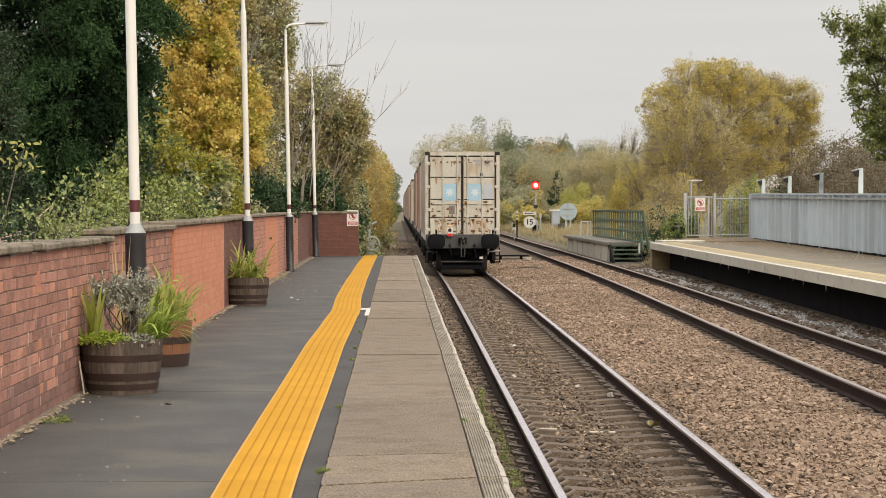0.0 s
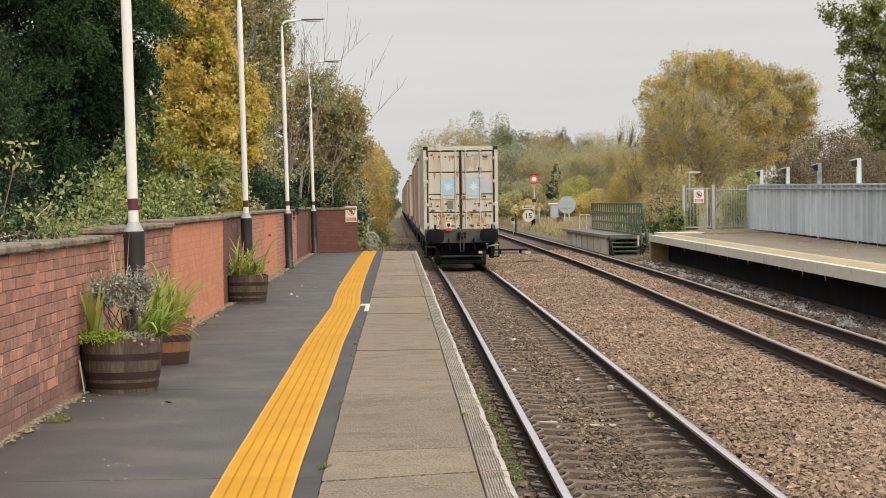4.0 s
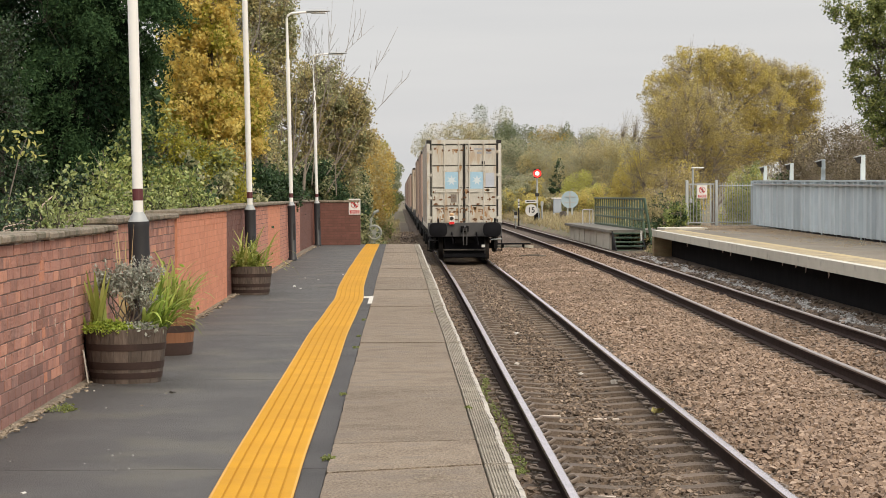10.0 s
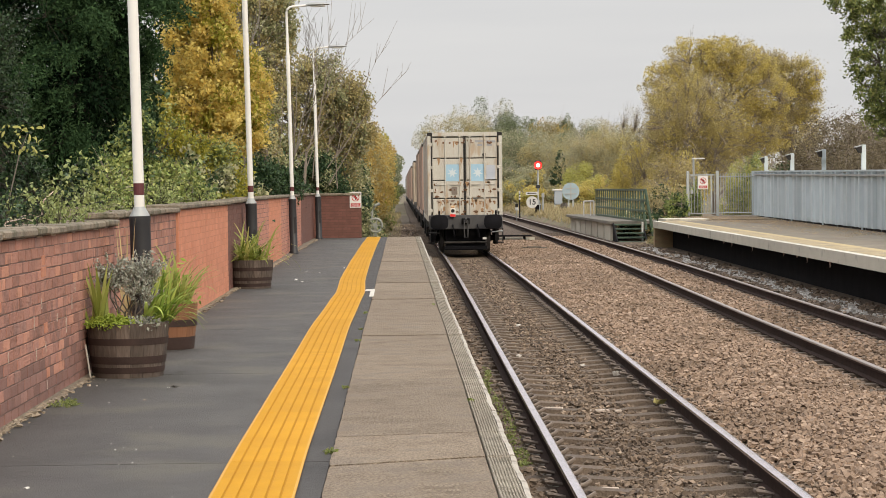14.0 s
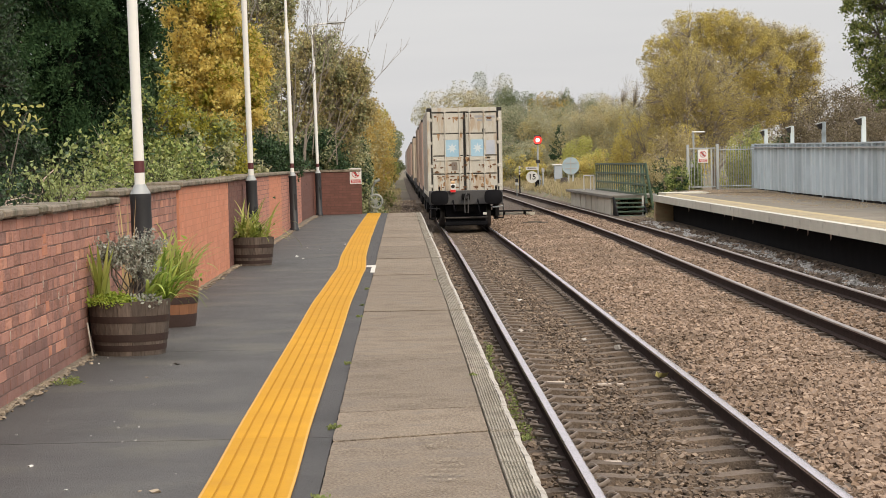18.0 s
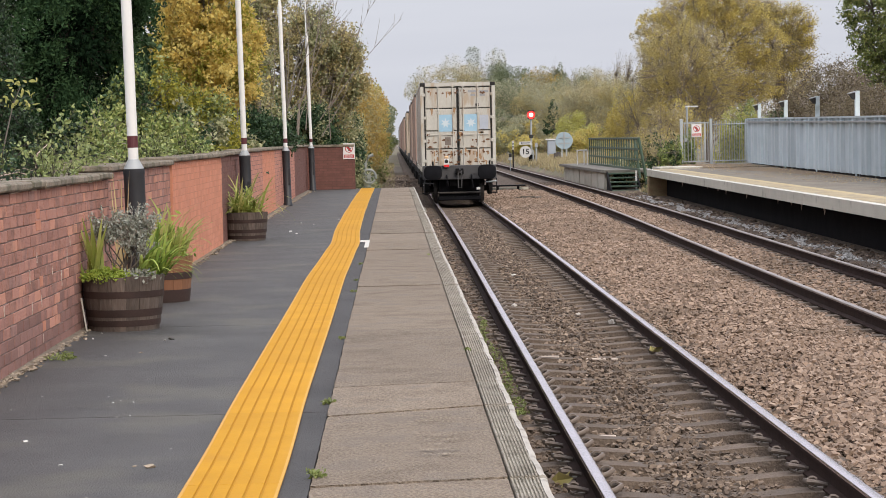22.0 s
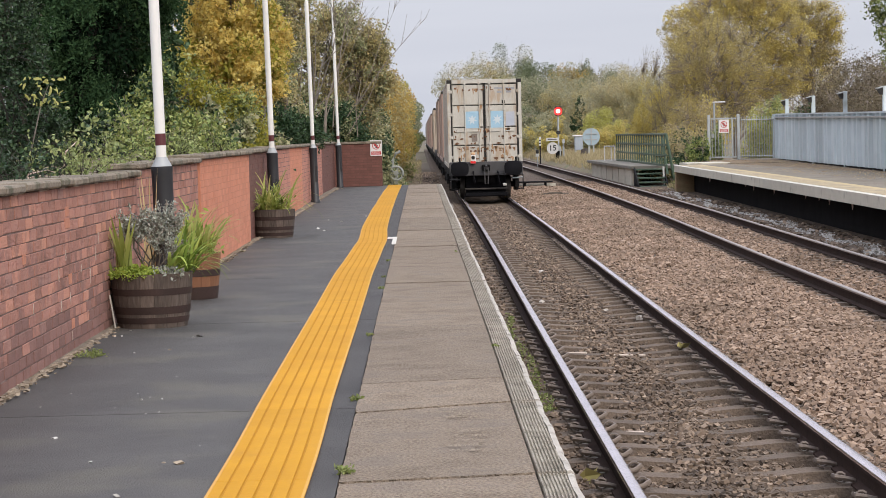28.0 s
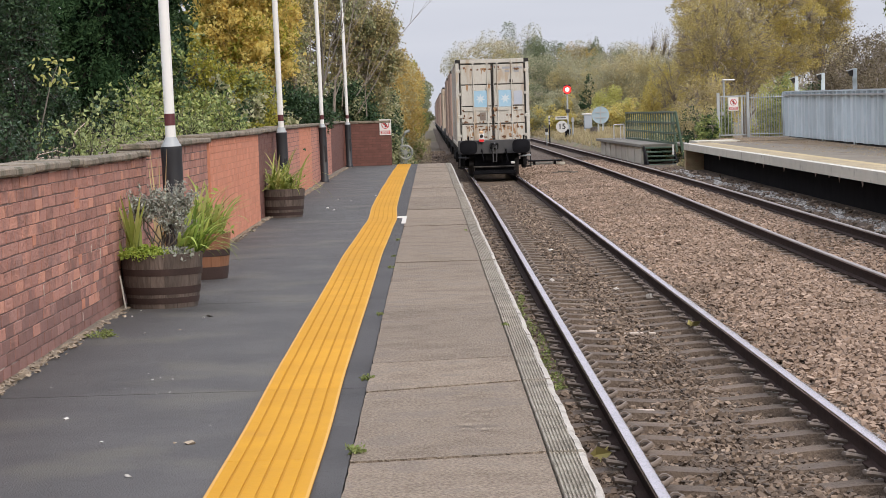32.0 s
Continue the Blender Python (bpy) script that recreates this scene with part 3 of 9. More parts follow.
ballast_stones()


# ---------------------------------------------------------------- tracks
def track(name, line, y0, y1, head, label, clips_to):
    root = thing(name, (0, 0, 0), label, "railway track", kind="structure")
    ys = list(np.arange(y0, 100, 2.0)) + list(np.arange(100, y1, 20.0))
    shape = [(-0.036, 0), (-0.036, -0.035), (-0.009, -0.05), (-0.009, -0.13), (-0.07, -0.145), (-0.07, -0.159), (0.07, -0.159), (0.07, -0.145), (0.009, -0.13), (0.009, -0.05), (0.036, -0.035), (0.036, 0), (0.028, 0.006), (-0.028, 0.006)]
    for side in (-0.7525, 0.7525):
        rows = [(line(y) + side, y, RAIL - 0.008) for y in ys]
        rail = part("rail", Mesh().sweep(shape, rows), M["rail"], root, "rusty steel rail")
        part("running_surface", Mesh().sweep([(-0.0375, -0.014), (-0.037, 0.002), (-0.033, 0.0075), (-0.022, 0.0098), (0.0, 0.0104), (0.022, 0.0098), (0.033, 0.0075), (0.037, 0.002), (0.0375, -0.014)], rows), head, rail, "polished rail head", smooth=70)
    block = Mesh()
    out = [(-1.25, 0), (-1.23, 0.09), (-0.95, 0.12), (-0.55, 0.12), (-0.3, 0.10), (0.3, 0.10), (0.55, 0.12), (0.95, 0.12), (1.23, 0.09), (1.25, 0)]
    block.sweep(out, [(0, -0.13, -0.12), (0, -0.105, 0), (0, 0.105, 0), (0, 0.13, -0.12)])
    # the sides slope: the lower rows are sunk into the bed
    sleeper_mesh = block.data("sleeper", M["sleeper"])
    clip = Mesh()
    clip.tube([(-0.02, -0.05, 0.0), (0.05, -0.05, 0.02), (0.085, -0.02, 0.035), (0.075, 0.02, 0.035), (0.03, 0.03, 0.03), (-0.03, 0.02, 0.015)], 0.013, 6)
    clip.v = [(x * 1.15, y * 1.15, z * 1.3 + 0.008) for x, y, z in clip.v]
    ring = [(0.055 + 0.034 * math.cos(2 * math.pi * k / 10), 0.0, 0.042 + 0.034 * math.sin(2 * math.pi * k / 10)) for k in range(11)]
    clip.tube(ring, 0.011, 5)
    clip.box(-0.02, 0.05, -0.035, 0.035, -0.02, 0.012)
    clip_mesh = clip.data("spring_clip", M["clip"], 50)
    step, y, n = 0.68, 8.32 if clips_to else 20.0, 0
    while y < (130 if clips_to else 110):
        s = part("sleeper", sleeper_mesh, None, root, at=(line(y) + rng.uniform(-0.015, 0.015), y, -1.008 + rng.uniform(-0.004, 0.004)))
        s.rotation_euler = (0, 0, rng.uniform(-0.008, 0.008))
        if y < clips_to:
            for x, turn in ((-0.7525 + 0.075, 0), (0.7525 - 0.075, 180), (-0.7525 - 0.075, 180), (0.7525 + 0.075, 0)):
                if turn and x < 0 and y > 25:
                    continue
                c = part("spring_clip", clip_mesh, None, s, at=(x, 0, 0.125))
                c.rotation_euler = (0, 0, radians(turn))
        y += step
        n += 1
    return root


track("railway_track", near_x, -4, 800, M["railhead"], "near track with polished rails on concrete sleepers", 46)
track("far_track", far_x, 0, 800, M["railhead_worn"], "far track with duller rails on concrete sleepers", 0)


# ---------------------------------------------------------------- near platform
PLATFORM_END = 63.3


def strip_mesh(x0, x1, y0, y1, top, thick, step=0.6, wave=0.0):
    """A flat piece of the platform that follows its unevenness."""
    n = max(2, int((y1 - y0) / step) + 1)
    rows = [(0, y0 + (y1 - y0) * i / (n - 1)) for i in range(n)]
    m = Mesh()
    m.sweep([(x0, -thick), (x1, -thick), (x1, 0), (x0, 0)], [(wave * math.sin(y * 0.8 + 1.0) + wave * 0.7 * math.sin(y * 0.31), y, top + dip(y)) for _, y in rows])
    return m


def near_platform():
    root = thing("platform", (0, 0, 0), "tarmac station platform with a concrete edge", "platform", kind="structure")
    body = Mesh()
    body.box(-2.55, 0.40, -8, PLATFORM_END, -1.15, -0.06)
    part("platform_body", body, M["tarmac_dark"], root, "dark platform body")
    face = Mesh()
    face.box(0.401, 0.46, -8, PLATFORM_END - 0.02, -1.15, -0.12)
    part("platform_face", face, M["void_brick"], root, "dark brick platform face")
    seams = [-8, 4.2, 7.6, 11.25, 16.6, 21.8, 27.4, 33.0, 38.6, 44.0, 50.5, 57.0, PLATFORM_END]
    for a, b in zip(seams, seams[1:]):
        part("tarmac_panel", strip_mesh(-2.5, -0.7, a + 0.006, b - 0.006, 0.0, 0.05), M["tarmac"], root)
        part("infill_strip", strip_mesh(-0.698, -0.395, a + 0.006, b - 0.006, 0.0, 0.05), M["tarmac_patch"], root, "darker tarmac infill beside the yellow strip")
    joints = [-8, -5.3, -3, -0.6, 1.75, 4.1, 6.44, 8.79, 11.14, 12.33] + [13.5 + 2.35 * i for i in range(22)] + [PLATFORM_END]
    skews = {8.79: 0.06, 11.14: 0.15, 12.33: 0.08, 6.44: 0.04, 13.5: 0.03}
    lifts = {6.44: -0.003, 8.79: 0.003, 11.14: 0.008, 12.33: 0.009, 13.5: 0.006, 15.85: 0.001}
    for a, b in zip(joints, joints[1:]):
        if b - a < 0.2:
            continue
        lift = float(rng.uniform(-0.004, 0.006))
        lift = lifts.get(a, lift)
        sa, sb = skews.get(a, 0.0), skews.get(b, 0.0)
        gap = 0.004 if a == 12.33 else 0.011
        k = max(2, int((b - a) / 0.12))
        left = [-0.391 + float(rng.uniform(-0.002, 0.005)) for _ in range(k + 1)]
        steps = [a + gap + (b - a - gap - 0.009) * i / k for i in range(k + 1)]
        lean = [sa + (sb - sa) * i / k for i in range(k + 1)]
        tops = [0.004 + lift + dip(y) for y in steps]
        v = [p for x, y, z, s in zip(left, steps, tops, lean) for p in ((x, y - s, z - 0.07), (0.402, y + s, z - 0.07), (0.402, y + s, z), (x, y - s, z))]
        f = [(4 * i + j, 4 * i + (j + 1) % 4, 4 * i + 4 + (j + 1) % 4, 4 * i + 4 + j) for i in range(k) for j in range(4)] + [(3, 2, 1, 0), (4 * k, 4 * k + 1, 4 * k + 2, 4 * k + 3)]
        part("slab", Mesh().add(v, f), M["slab"], root)
        ribs = []
        for i in range(8):
            x = 0.412 + i * 0.0146
            ribs += [(x, -0.006), (x + 0.003, 0.003), (x + 0.0085, 0.003), (x + 0.0115, -0.006)]
        profile = [(0.412, -0.09), (0.529, -0.13), (0.529, -0.009)] + ribs[::-1]
        n = max(2, int((b - a) / 0.11) + 1)
        rows = [(float(rng.uniform(-0.0009, 0.0009)), a + sa + 0.008 + (b + sb - a - sa - 0.016) * i / (n - 1), 0.004 + lift + dip(a + (b - a) * i / (n - 1))) for i in range(n)]
        part("ribbed_nosing", Mesh().sweep(profile, rows), M["nosing"], root, "ribbed concrete platform nosing")
        chips = [(float(rng.uniform(-0.007, 0.003)), y, z + float(rng.uniform(-0.004, 0.002))) for _, y, z in rows]
        part("nosing_lip", Mesh().sweep([(0.5295, -0.13), (0.558, -0.13), (0.563, -0.02), (0.556, -0.002), (0.545, 0.004), (0.5295, 0.003)], chips), M["nosing_lip"], root, "worn rounded lip of the nosing")


near_platform()


# the strip's middle wanders with the old paving: distance, x
STRIP_LINE = [(-8, -0.705), (8, -0.702), (9.6, -0.700), (11.7, -0.720), (16, -0.717), (22, -0.730), (25, -0.720), (27.7, -0.711), (29.2, -0.692), (31, -0.715), (33, -0.748), (36, -0.760), (42, -0.785), (48, -0.788), (64, -0.774)]


def tactile_strip():
    root = thing("tactile_strip", (0, 0, 0), "bright yellow ribbed safety strip along the platform", "safety line", kind="structure")
    y = -8.0
    while y < PLATFORM_END - 0.5:
        length = 2.4
        end = min(y + length, PLATFORM_END - 0.15)
        ribs = []
        w, n = 0.389, 6
        for i in range(n):
            x = -w / 2 + w * i / n
            ribs += [(x + 0.004, 0.004), (x + 0.006, 0.0125), (x + w / n - 0.006, 0.0125), (x + w / n - 0.004, 0.004)]
        profile = [(-w / 2, -0.01), (w / 2, -0.01)] + ribs[::-1]
        rows = []
        for i in range(7):
            t = y + 0.002 + (end - y - 0.004) * i / 6
            rows.append((eased(STRIP_LINE, t, 0.6), t, dip(t)))
        tile = part("tactile_tile", Mesh().sweep(profile, rows), M["yellow"], root)
        for i in range(1, n):
            x = -w / 2 + w * i / n
            part("groove", Mesh().sweep([(x - 0.0045, 0.003), (x + 0.0045, 0.003), (x + 0.0045, 0.0075), (x - 0.0045, 0.0075)], rows), M["groove"], tile)
        for x in (-w / 2 + 0.007, w / 2 - 0.007):
            part("worn_edge", Mesh().sweep([(x - 0.0065, 0.011), (x + 0.0065, 0.011), (x + 0.0055, 0.0138), (x - 0.0055, 0.0138)], rows), M["yellow_edge"], tile, "paler edge")
        y = end


tactile_strip()


# ---------------------------------------------------------------- brick wall beside the platform
WALL_X = -2.30


def brick_mesh(length):
    m = Mesh()
    m.box(-0.05, 0.0, 0.0062, length - 0.0062, 0.0048, 0.0702, 0.0022)
    return m


def wall_section(name, y0, y1, top, old, material, face=0.0, label=""):
    """One stretch of the wall: a mortar core, its bricks and its coping stones."""
    root = thing(name, (0, 0, 0), label, "brick wall", kind="structure")
    x = WALL_X + face
    core = Mesh()
    core.box(x - 0.3, x + 0.0014, y0, y1, -0.2, top - 0.067)
    part("mortar_core", core, M["mortar_new"] if material is M["brick_new"] else M["mortar_brown"] if material is M["brick_brown"] else M["mortar"], root, "mortar joints")
    courses = int(round((top - 0.067) / 0.075))
    h = (top - 0.067) / courses
    joined_v, joined_f, low_v, low_f = [], [], [], []
    for c in range(courses):
        y = y0 - (0.1175 if c % 2 else 0)
        while y < y1 - 0.02:
            a, b = max(y, y0), min(y + 0.2325, y1)
            y += 0.235
            if b - a < 0.04:
                continue
            out = x + float(rng.uniform(0.0044, 0.0072))
            if old and a < 17.5 and 11.4 < a and c > 0 and (c >= 4 or a < 15):
                n_parts[0] += 1
                if n_parts[0] <= 330:
                    kinds = base_bricks if rng.uniform() < (1.0, 0.95, 0.8, 0.45, 0.2, 0.06, 0.0)[min(c, 6)] else (bricks_half, bricks_whole)
                    ob = part("brick", kinds[0] if b - a < 0.18 else kinds[1], None, root, at=(out, a, c * h + float(rng.uniform(-0.0025, 0.0025))))
                    continue
            jog = float(rng.uniform(-0.0022, 0.0022))
            z0, z1 = c * h + 0.0045 + jog, (c + 1) * h - 0.0045 + jog
            to_v, to_f = (low_v, low_f) if old and rng.uniform() < (1.0, 0.95, 0.8, 0.45, 0.2, 0.06, 0.0)[min(c, 6)] else (joined_v, joined_f)
            k = len(to_v)
            to_v += [(xx, yy, zz) for zz in (z0, z1) for yy in (a + 0.007, b - 0.007) for xx in (out - 0.05, out)]
            to_f += [tuple(k + i for i in q) for q in ((0, 2, 3, 1), (4, 5, 7, 6), (0, 1, 5, 4), (2, 6, 7, 3), (1, 3, 7, 5))]
    rest = Mesh()
    rest.v, rest.f = joined_v, [tuple(q) for q in joined_f]
    ob = part("brickwork", rest, material, root)
    ob["kind"] = "stuff"
    if low_v:
        foot = Mesh()
        foot.v, foot.f = low_v, [tuple(q) for q in low_f]
        part("brickwork", foot, M["brick_base_far"], root, "grey-purple engineering bricks at the wall's foot")["kind"] = "stuff"
    # coping stones
    y = y0
    while y < y1 - 0.05:
        b = min(y + float(rng.uniform(0.5, 0.75)), y1)
        if y1 - b < 0.25:
            b = y1
        m = Mesh()
        lift = float(rng.uniform(-0.004, 0.004))
        m.box(x - 0.34, x + 0.055 + float(rng.uniform(-0.003, 0.003)), y + 0.006, b - 0.006, top - 0.060 + lift, top - 0.008 + lift, 0.012)
        part("coping_stone", m, M["coping"], root)
        y = b
    return root


n_parts = [0]
bricks_whole = brick_mesh(0.2325).data("brick", M["brick_old"])
bricks_half = brick_mesh(0.115).data("brick", M["brick_old"])
base_bricks = (brick_mesh(0.115).data("brick", M["brick_base"]), brick_mesh(0.2325).data("brick", M["brick_base"]))
wall_section("wall_near", 6.0, 18.2, 1.165, True, M["brick_old_far"], -0.08, "weathered dark red brick wall with grey coping")
wall_section("wall_second", 18.2, 23.4, 1.22, False, M["brick_old_far"], -0.10, "weathered red brick wall behind the planters")
wall_section("wall_orange", 23.4, 30.1, 1.25, False, M["brick_new"], -0.075, "rebuilt orange brick wall panel")
wall_section("wall_brown", 30.1, 35.5, 1.26, False, M["brick_brown"], -0.095, "dark brown brick wall panel")
wall_section("wall_mid", 35.5, 40.2, 1.28, False, M["brick_mid"], -0.115, "reddish brick wall panel with grey coping")
wall_section("wall_patch", 40.2, 44.6, 1.28, False, M["brick_new"], -0.13, "repaired orange brick wall panel")
wall_section("wall_last", 44.6, 54.0, 1.28, False, M["brick_mid"], -0.15, "long red brick wall panel")
wall_section("wall_corner", 54.0, 62.6, 1.29, False, M["brick_brown"], -0.17, "dark brick wall at the platform's end")


def wall_wear():
    """Spalled brick faces and pale lime runs on the near wall."""
    root = thing("wall_wear", (0, 0, 0), "spalled orange bricks and pale lime runs on the wall", "brick wall", kind="structure")
    x = WALL_X - 0.08 + 0.0074
    for y, z, w, h in ((14.46, 0.828, 0.2, 0.066), (14.5, 0.905, 0.13, 0.065), (14.55, 0.455, 0.13, 0.068), (14.62, 0.155, 0.12, 0.066), (12.9, 0.68, 0.1, 0.062)):
        part("spalled_face", Mesh().box(x - 0.006, x + 0.001, y, y + w, z, z + h, 0.002), M["spalled"], root, "spalled orange brick face")
    g = random.Random(5)
    for y, z, h in ((15.78, 0.55, 0.10), (14.16, 0.50, 0.09), (14.22, 0.30, 0.08), (14.6, 0.32, 0.08), (14.46, 0.62, 0.07), (15.5, 0.40, 0.11), (15.95, 0.66, 0.08), (14.63, 0.08, 0.06), (13.2, 0.36, 0.07), (15.1, 0.5, 0.06)):
        m = Mesh()
        n = 6
        rows = [(y + g.uniform(-0.006, 0.006), z + h * i / n, g.uniform(0.004, 0.013) * (1 - 0.5 * abs(i / n - 0.5))) for i in range(n + 1)]
        v = [p for yy, zz, w in rows for p in ((x + 0.0015, yy - w, zz), (x + 0.0015, yy + w, zz), (x - 0.005, yy + w, zz), (x - 0.005, yy - w, zz))]
        f = [(4 * i + j, 4 * i + (j + 1) % 4, 4 * i + 4 + (j + 1) % 4, 4 * i + 4 + j) for i in range(n) for j in range(4)] + [(3, 2, 1, 0), (4 * n, 4 * n + 1, 4 * n + 2, 4 * n + 3)]
        part("lime_run", m.add(v, f), M["lime_run"], root, "pale lime run")
    # crumbs of pale bedding mortar left under the coping
    for y, w in ((14.35, 0.16), (14.75, 0.3), (15.9, 0.14), (16.9, 0.34), (17.5, 0.2), (13.6, 0.25), (12.7, 0.18)):
        m = Mesh()
        for _ in range(5):
            c, k = y + g.uniform(0, w), g.uniform(0.012, 0.03)
            m.box(x - 0.006, x + g.uniform(0.001, 0.004), c - k * g.uniform(1, 3), c + k * g.uniform(1, 3), 1.098 - k * g.uniform(0.1, 0.4), 1.102, 0.002)
        part("bedding_mortar", m, M["lime_run"], root, "crumbling pale bedding mortar")


wall_wear()


def return_wall():
    root = thing("wall_end", (0, 0, 0), "dark red brick wall across the platform end", "brick wall", kind="structure")
    x0, x1, y, top = WALL_X - 0.18, -1.12, 62.62, 1.27
    part("mortar_core", Mesh().box(x0, x1, y + 0.008, y + 0.3, -0.2, top - 0.07), M["mortar_brown"], root)
    m = Mesh()
    for c in range(16):
        a = x0 - (0.117 if c % 2 else 0)
        while a < x1 - 0.03:
            p, q = max(a, x0), min(a + 0.2325, x1)
            if q - p > 0.04:
                m.box(p + 0.004, q - 0.004, y + float(rng.uniform(-0.003, 0.003)), y + 0.05, c * 0.075 + 0.005, c * 0.075 + 0.07)
            a += 0.235
    ob = part("brickwork", m, M["brick_brown"], root)
    ob["kind"] = "stuff"
    for i in range(3):
        part("coping_stone", Mesh().box(x0 + i * 0.45, x0 + i * 0.45 + 0.445, y - 0.04, y + 0.33, top - 0.07, top, 0.012), M["coping"], root)


return_wall()


def wall_foot():
    """Broken mortar and grit along the foot of the wall."""
    n = 2000
    y = 9 + 52 * rng.uniform(0, 1, n) ** 1.6
    x = WALL_X - 0.07 + np.abs(rng.normal(0, 0.038, n)) + 0.01
    p = np.stack([x, y, np.full(n, 0.008)], 1)
    tagged(new("wall_foot_grit", stones("wall_foot_grit", p, 0.021 * rng.uniform(0.3, 1.7, n), M["rubble"], 0.5)), "pale grit and broken mortar along the wall's foot", "rubble", kind="stuff")
    m = Mesh()
    rows = [(0.02 * noise.noise((yy * 2.1, 0, 0)), yy, 0.0) for yy in np.arange(6, 62, 0.25)]
    m.sweep([(WALL_X - 0.15, 0.0), (WALL_X - 0.015, 0.002), (WALL_X - 0.035, 0.009), (WALL_X - 0.065, 0.016), (WALL_X - 0.15, 0.024)], [(x, yy, dip(yy)) for x, yy, _ in rows])
    tagged(part("wall_fillet", m, mat("dirty_mortar_fillet", (0.075, 0.06, 0.046), (0.27, 0.22, 0.165), 5, 60, 0.95, grit=1.2, bump=0.6), smooth=50), "crumbling mortar fillet between wall and tarmac", "mortar", kind="structure")


wall_foot()


# ---------------------------------------------------------------- far platform
def far_platform():
    root = thing("far_platform", (0, 0, 0), "opposite platform on a dark undercroft", "platform", kind="structure")
    ys = [10.0, 16, 22, 28, 33.0, 38.0, 43.0, 48.0, 53.0, 58.0, 63.0, 68.0, 72.5, 76.3]
    for a, b in zip(ys, ys[1:]):
        xa, xb = right_edge(a), right_edge(b)

        def strip(d0, d1, z0, z1, gap=0.004):
            m = Mesh()
            m.add([(xa + d0, a + gap, z0), (xa + d1, a + gap, z0), (xb + d1, b - gap, z0), (xb + d0, b - gap, z0), (xa + d0, a + gap, z1), (xa + d1, a + gap, z1), (xb + d1, b - gap, z1), (xb + d0, b - gap, z1)],
                  [(0, 3, 2, 1), (4, 5, 6, 7), (0, 1, 5, 4), (1, 2, 6, 5), (2, 3, 7, 6), (3, 0, 4, 7)])
            return m

        part("edge_slab", strip(0, 0.95, RIGHT - 0.22, RIGHT), M["lip"], root, "pale concrete platform edge slab")
        part("white_line", strip(0.0, 0.08, RIGHT - 0.01, RIGHT + 0.004, 0.0), M["white_line"], root)
        part("worn_band", strip(0.2, 0.72, RIGHT - 0.01, RIGHT + 0.004, 0.0), M["tan_band"], root, "worn tan band of old paint")
        part("yellow_line", strip(0.724, 0.949, RIGHT - 0.01, RIGHT + 0.004, 0.0), M["tan_line"], root, "faded yellow safety line")
        part("tarmac_panel", strip(0.951, 5.2, RIGHT - 0.15, RIGHT + 0.002, 0.0), M["tarmac_far"], root)
        part("undercroft_wall", strip(0.66, 0.86, -1.2, RIGHT - 0.22, -0.01), M["void_brick"], root, "undercroft wall coloured near black for the shade under the platform")
    xe = right_edge(76.3)
    part("end_pier", Mesh().box(xe + 0.02, xe + 0.75, 76.0, 76.35, -1.2, RIGHT - 0.23, 0.02), mat("stained_yellow_brick", (0.17, 0.12, 0.065), (0.40, 0.30, 0.17), 4, 30, 0.9, grit=1.0, bump=0.5, stain=(0.30, 0.13, 0.085), stain_scale=2.5, stain_from=0.52, stain_amount=0.7), root, "stained yellowish end pier")
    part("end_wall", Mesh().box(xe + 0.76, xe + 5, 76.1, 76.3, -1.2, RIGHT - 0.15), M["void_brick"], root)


far_platform()


def lip_drips():
    """Short pale lime drips under the platform's lip."""
    root = thing("lime_drips", (0, 0, 0), "short white lime drips hanging under the far platform's edge", "lime drips", kind="structure")
    g = random.Random(14)
    for y in (41.0, 44.5, 45.2, 47.8, 52.0, 56.0, 57.1, 61.0, 66.0, 71.5):
        x, L = right_edge(y) + g.uniform(0.05, 0.3), g.uniform(0.05, 0.16)
        part("drip", Mesh().tube([(x, y, RIGHT - 0.215), (x + 0.01, y, RIGHT - 0.22 - L * 0.6), (x, y, RIGHT - 0.22 - L)], [0.02, 0.014, 0.004], 6), M["lime_run"], root)


lip_drips()

# ---------------------------------------------------------------- freight train
M["container_white"] = mat("weathered_white_container_paint", (0.41, 0.385, 0.335), (0.58, 0.555, 0.50), 1.2, 18, 0.7, grit=0.9, bump=0.08, stain=(0.36, 0.225, 0.115), stain_scale=2.0, stain_from=0.53, stain_amount=0.55, stretch=(2.2, 2.2, 0.55))
M["container_side"] = mat("dirty_container_side", (0.33, 0.29, 0.25), (0.46, 0.41, 0.36), 1.0, 12, 0.75, bump=0.08, stain=(0.26, 0.14, 0.07), stain_scale=1.2, stain_from=0.57)
M["rust"] = mat("flaking_rust", (0.09, 0.045, 0.025), (0.22, 0.11, 0.055), 5, 40, 0.9, bump=0.4)
M["rust_stain"] = mat("rust_run", (0.27, 0.15, 0.075), (0.42, 0.27, 0.15), 4, 30, 0.85, bump=0.1)
M["gasket"] = plain("door_gasket", (0.02, 0.018, 0.017), 0.8)
M["logo_blue"] = mat("faded_blue_panel", (0.27, 0.46, 0.61), (0.39, 0.56, 0.68), 2, 20, 0.6, bump=0.03)
M["chassis"] = mat("grimy_wagon_steel", (0.006, 0.0058, 0.0062), (0.015, 0.0145, 0.0155), 3, 25, 0.7, bump=0.15)
M["chassis_grey"] = mat("grey_buffer_beam", (0.038, 0.037, 0.039), (0.07, 0.068, 0.07), 3, 25, 0.65, bump=0.12)
M["buffer"] = mat("dark_buffer", (0.006, 0.006, 0.0075), (0.013, 0.013, 0.016), 4, 25, 0.7, bump=0.1)
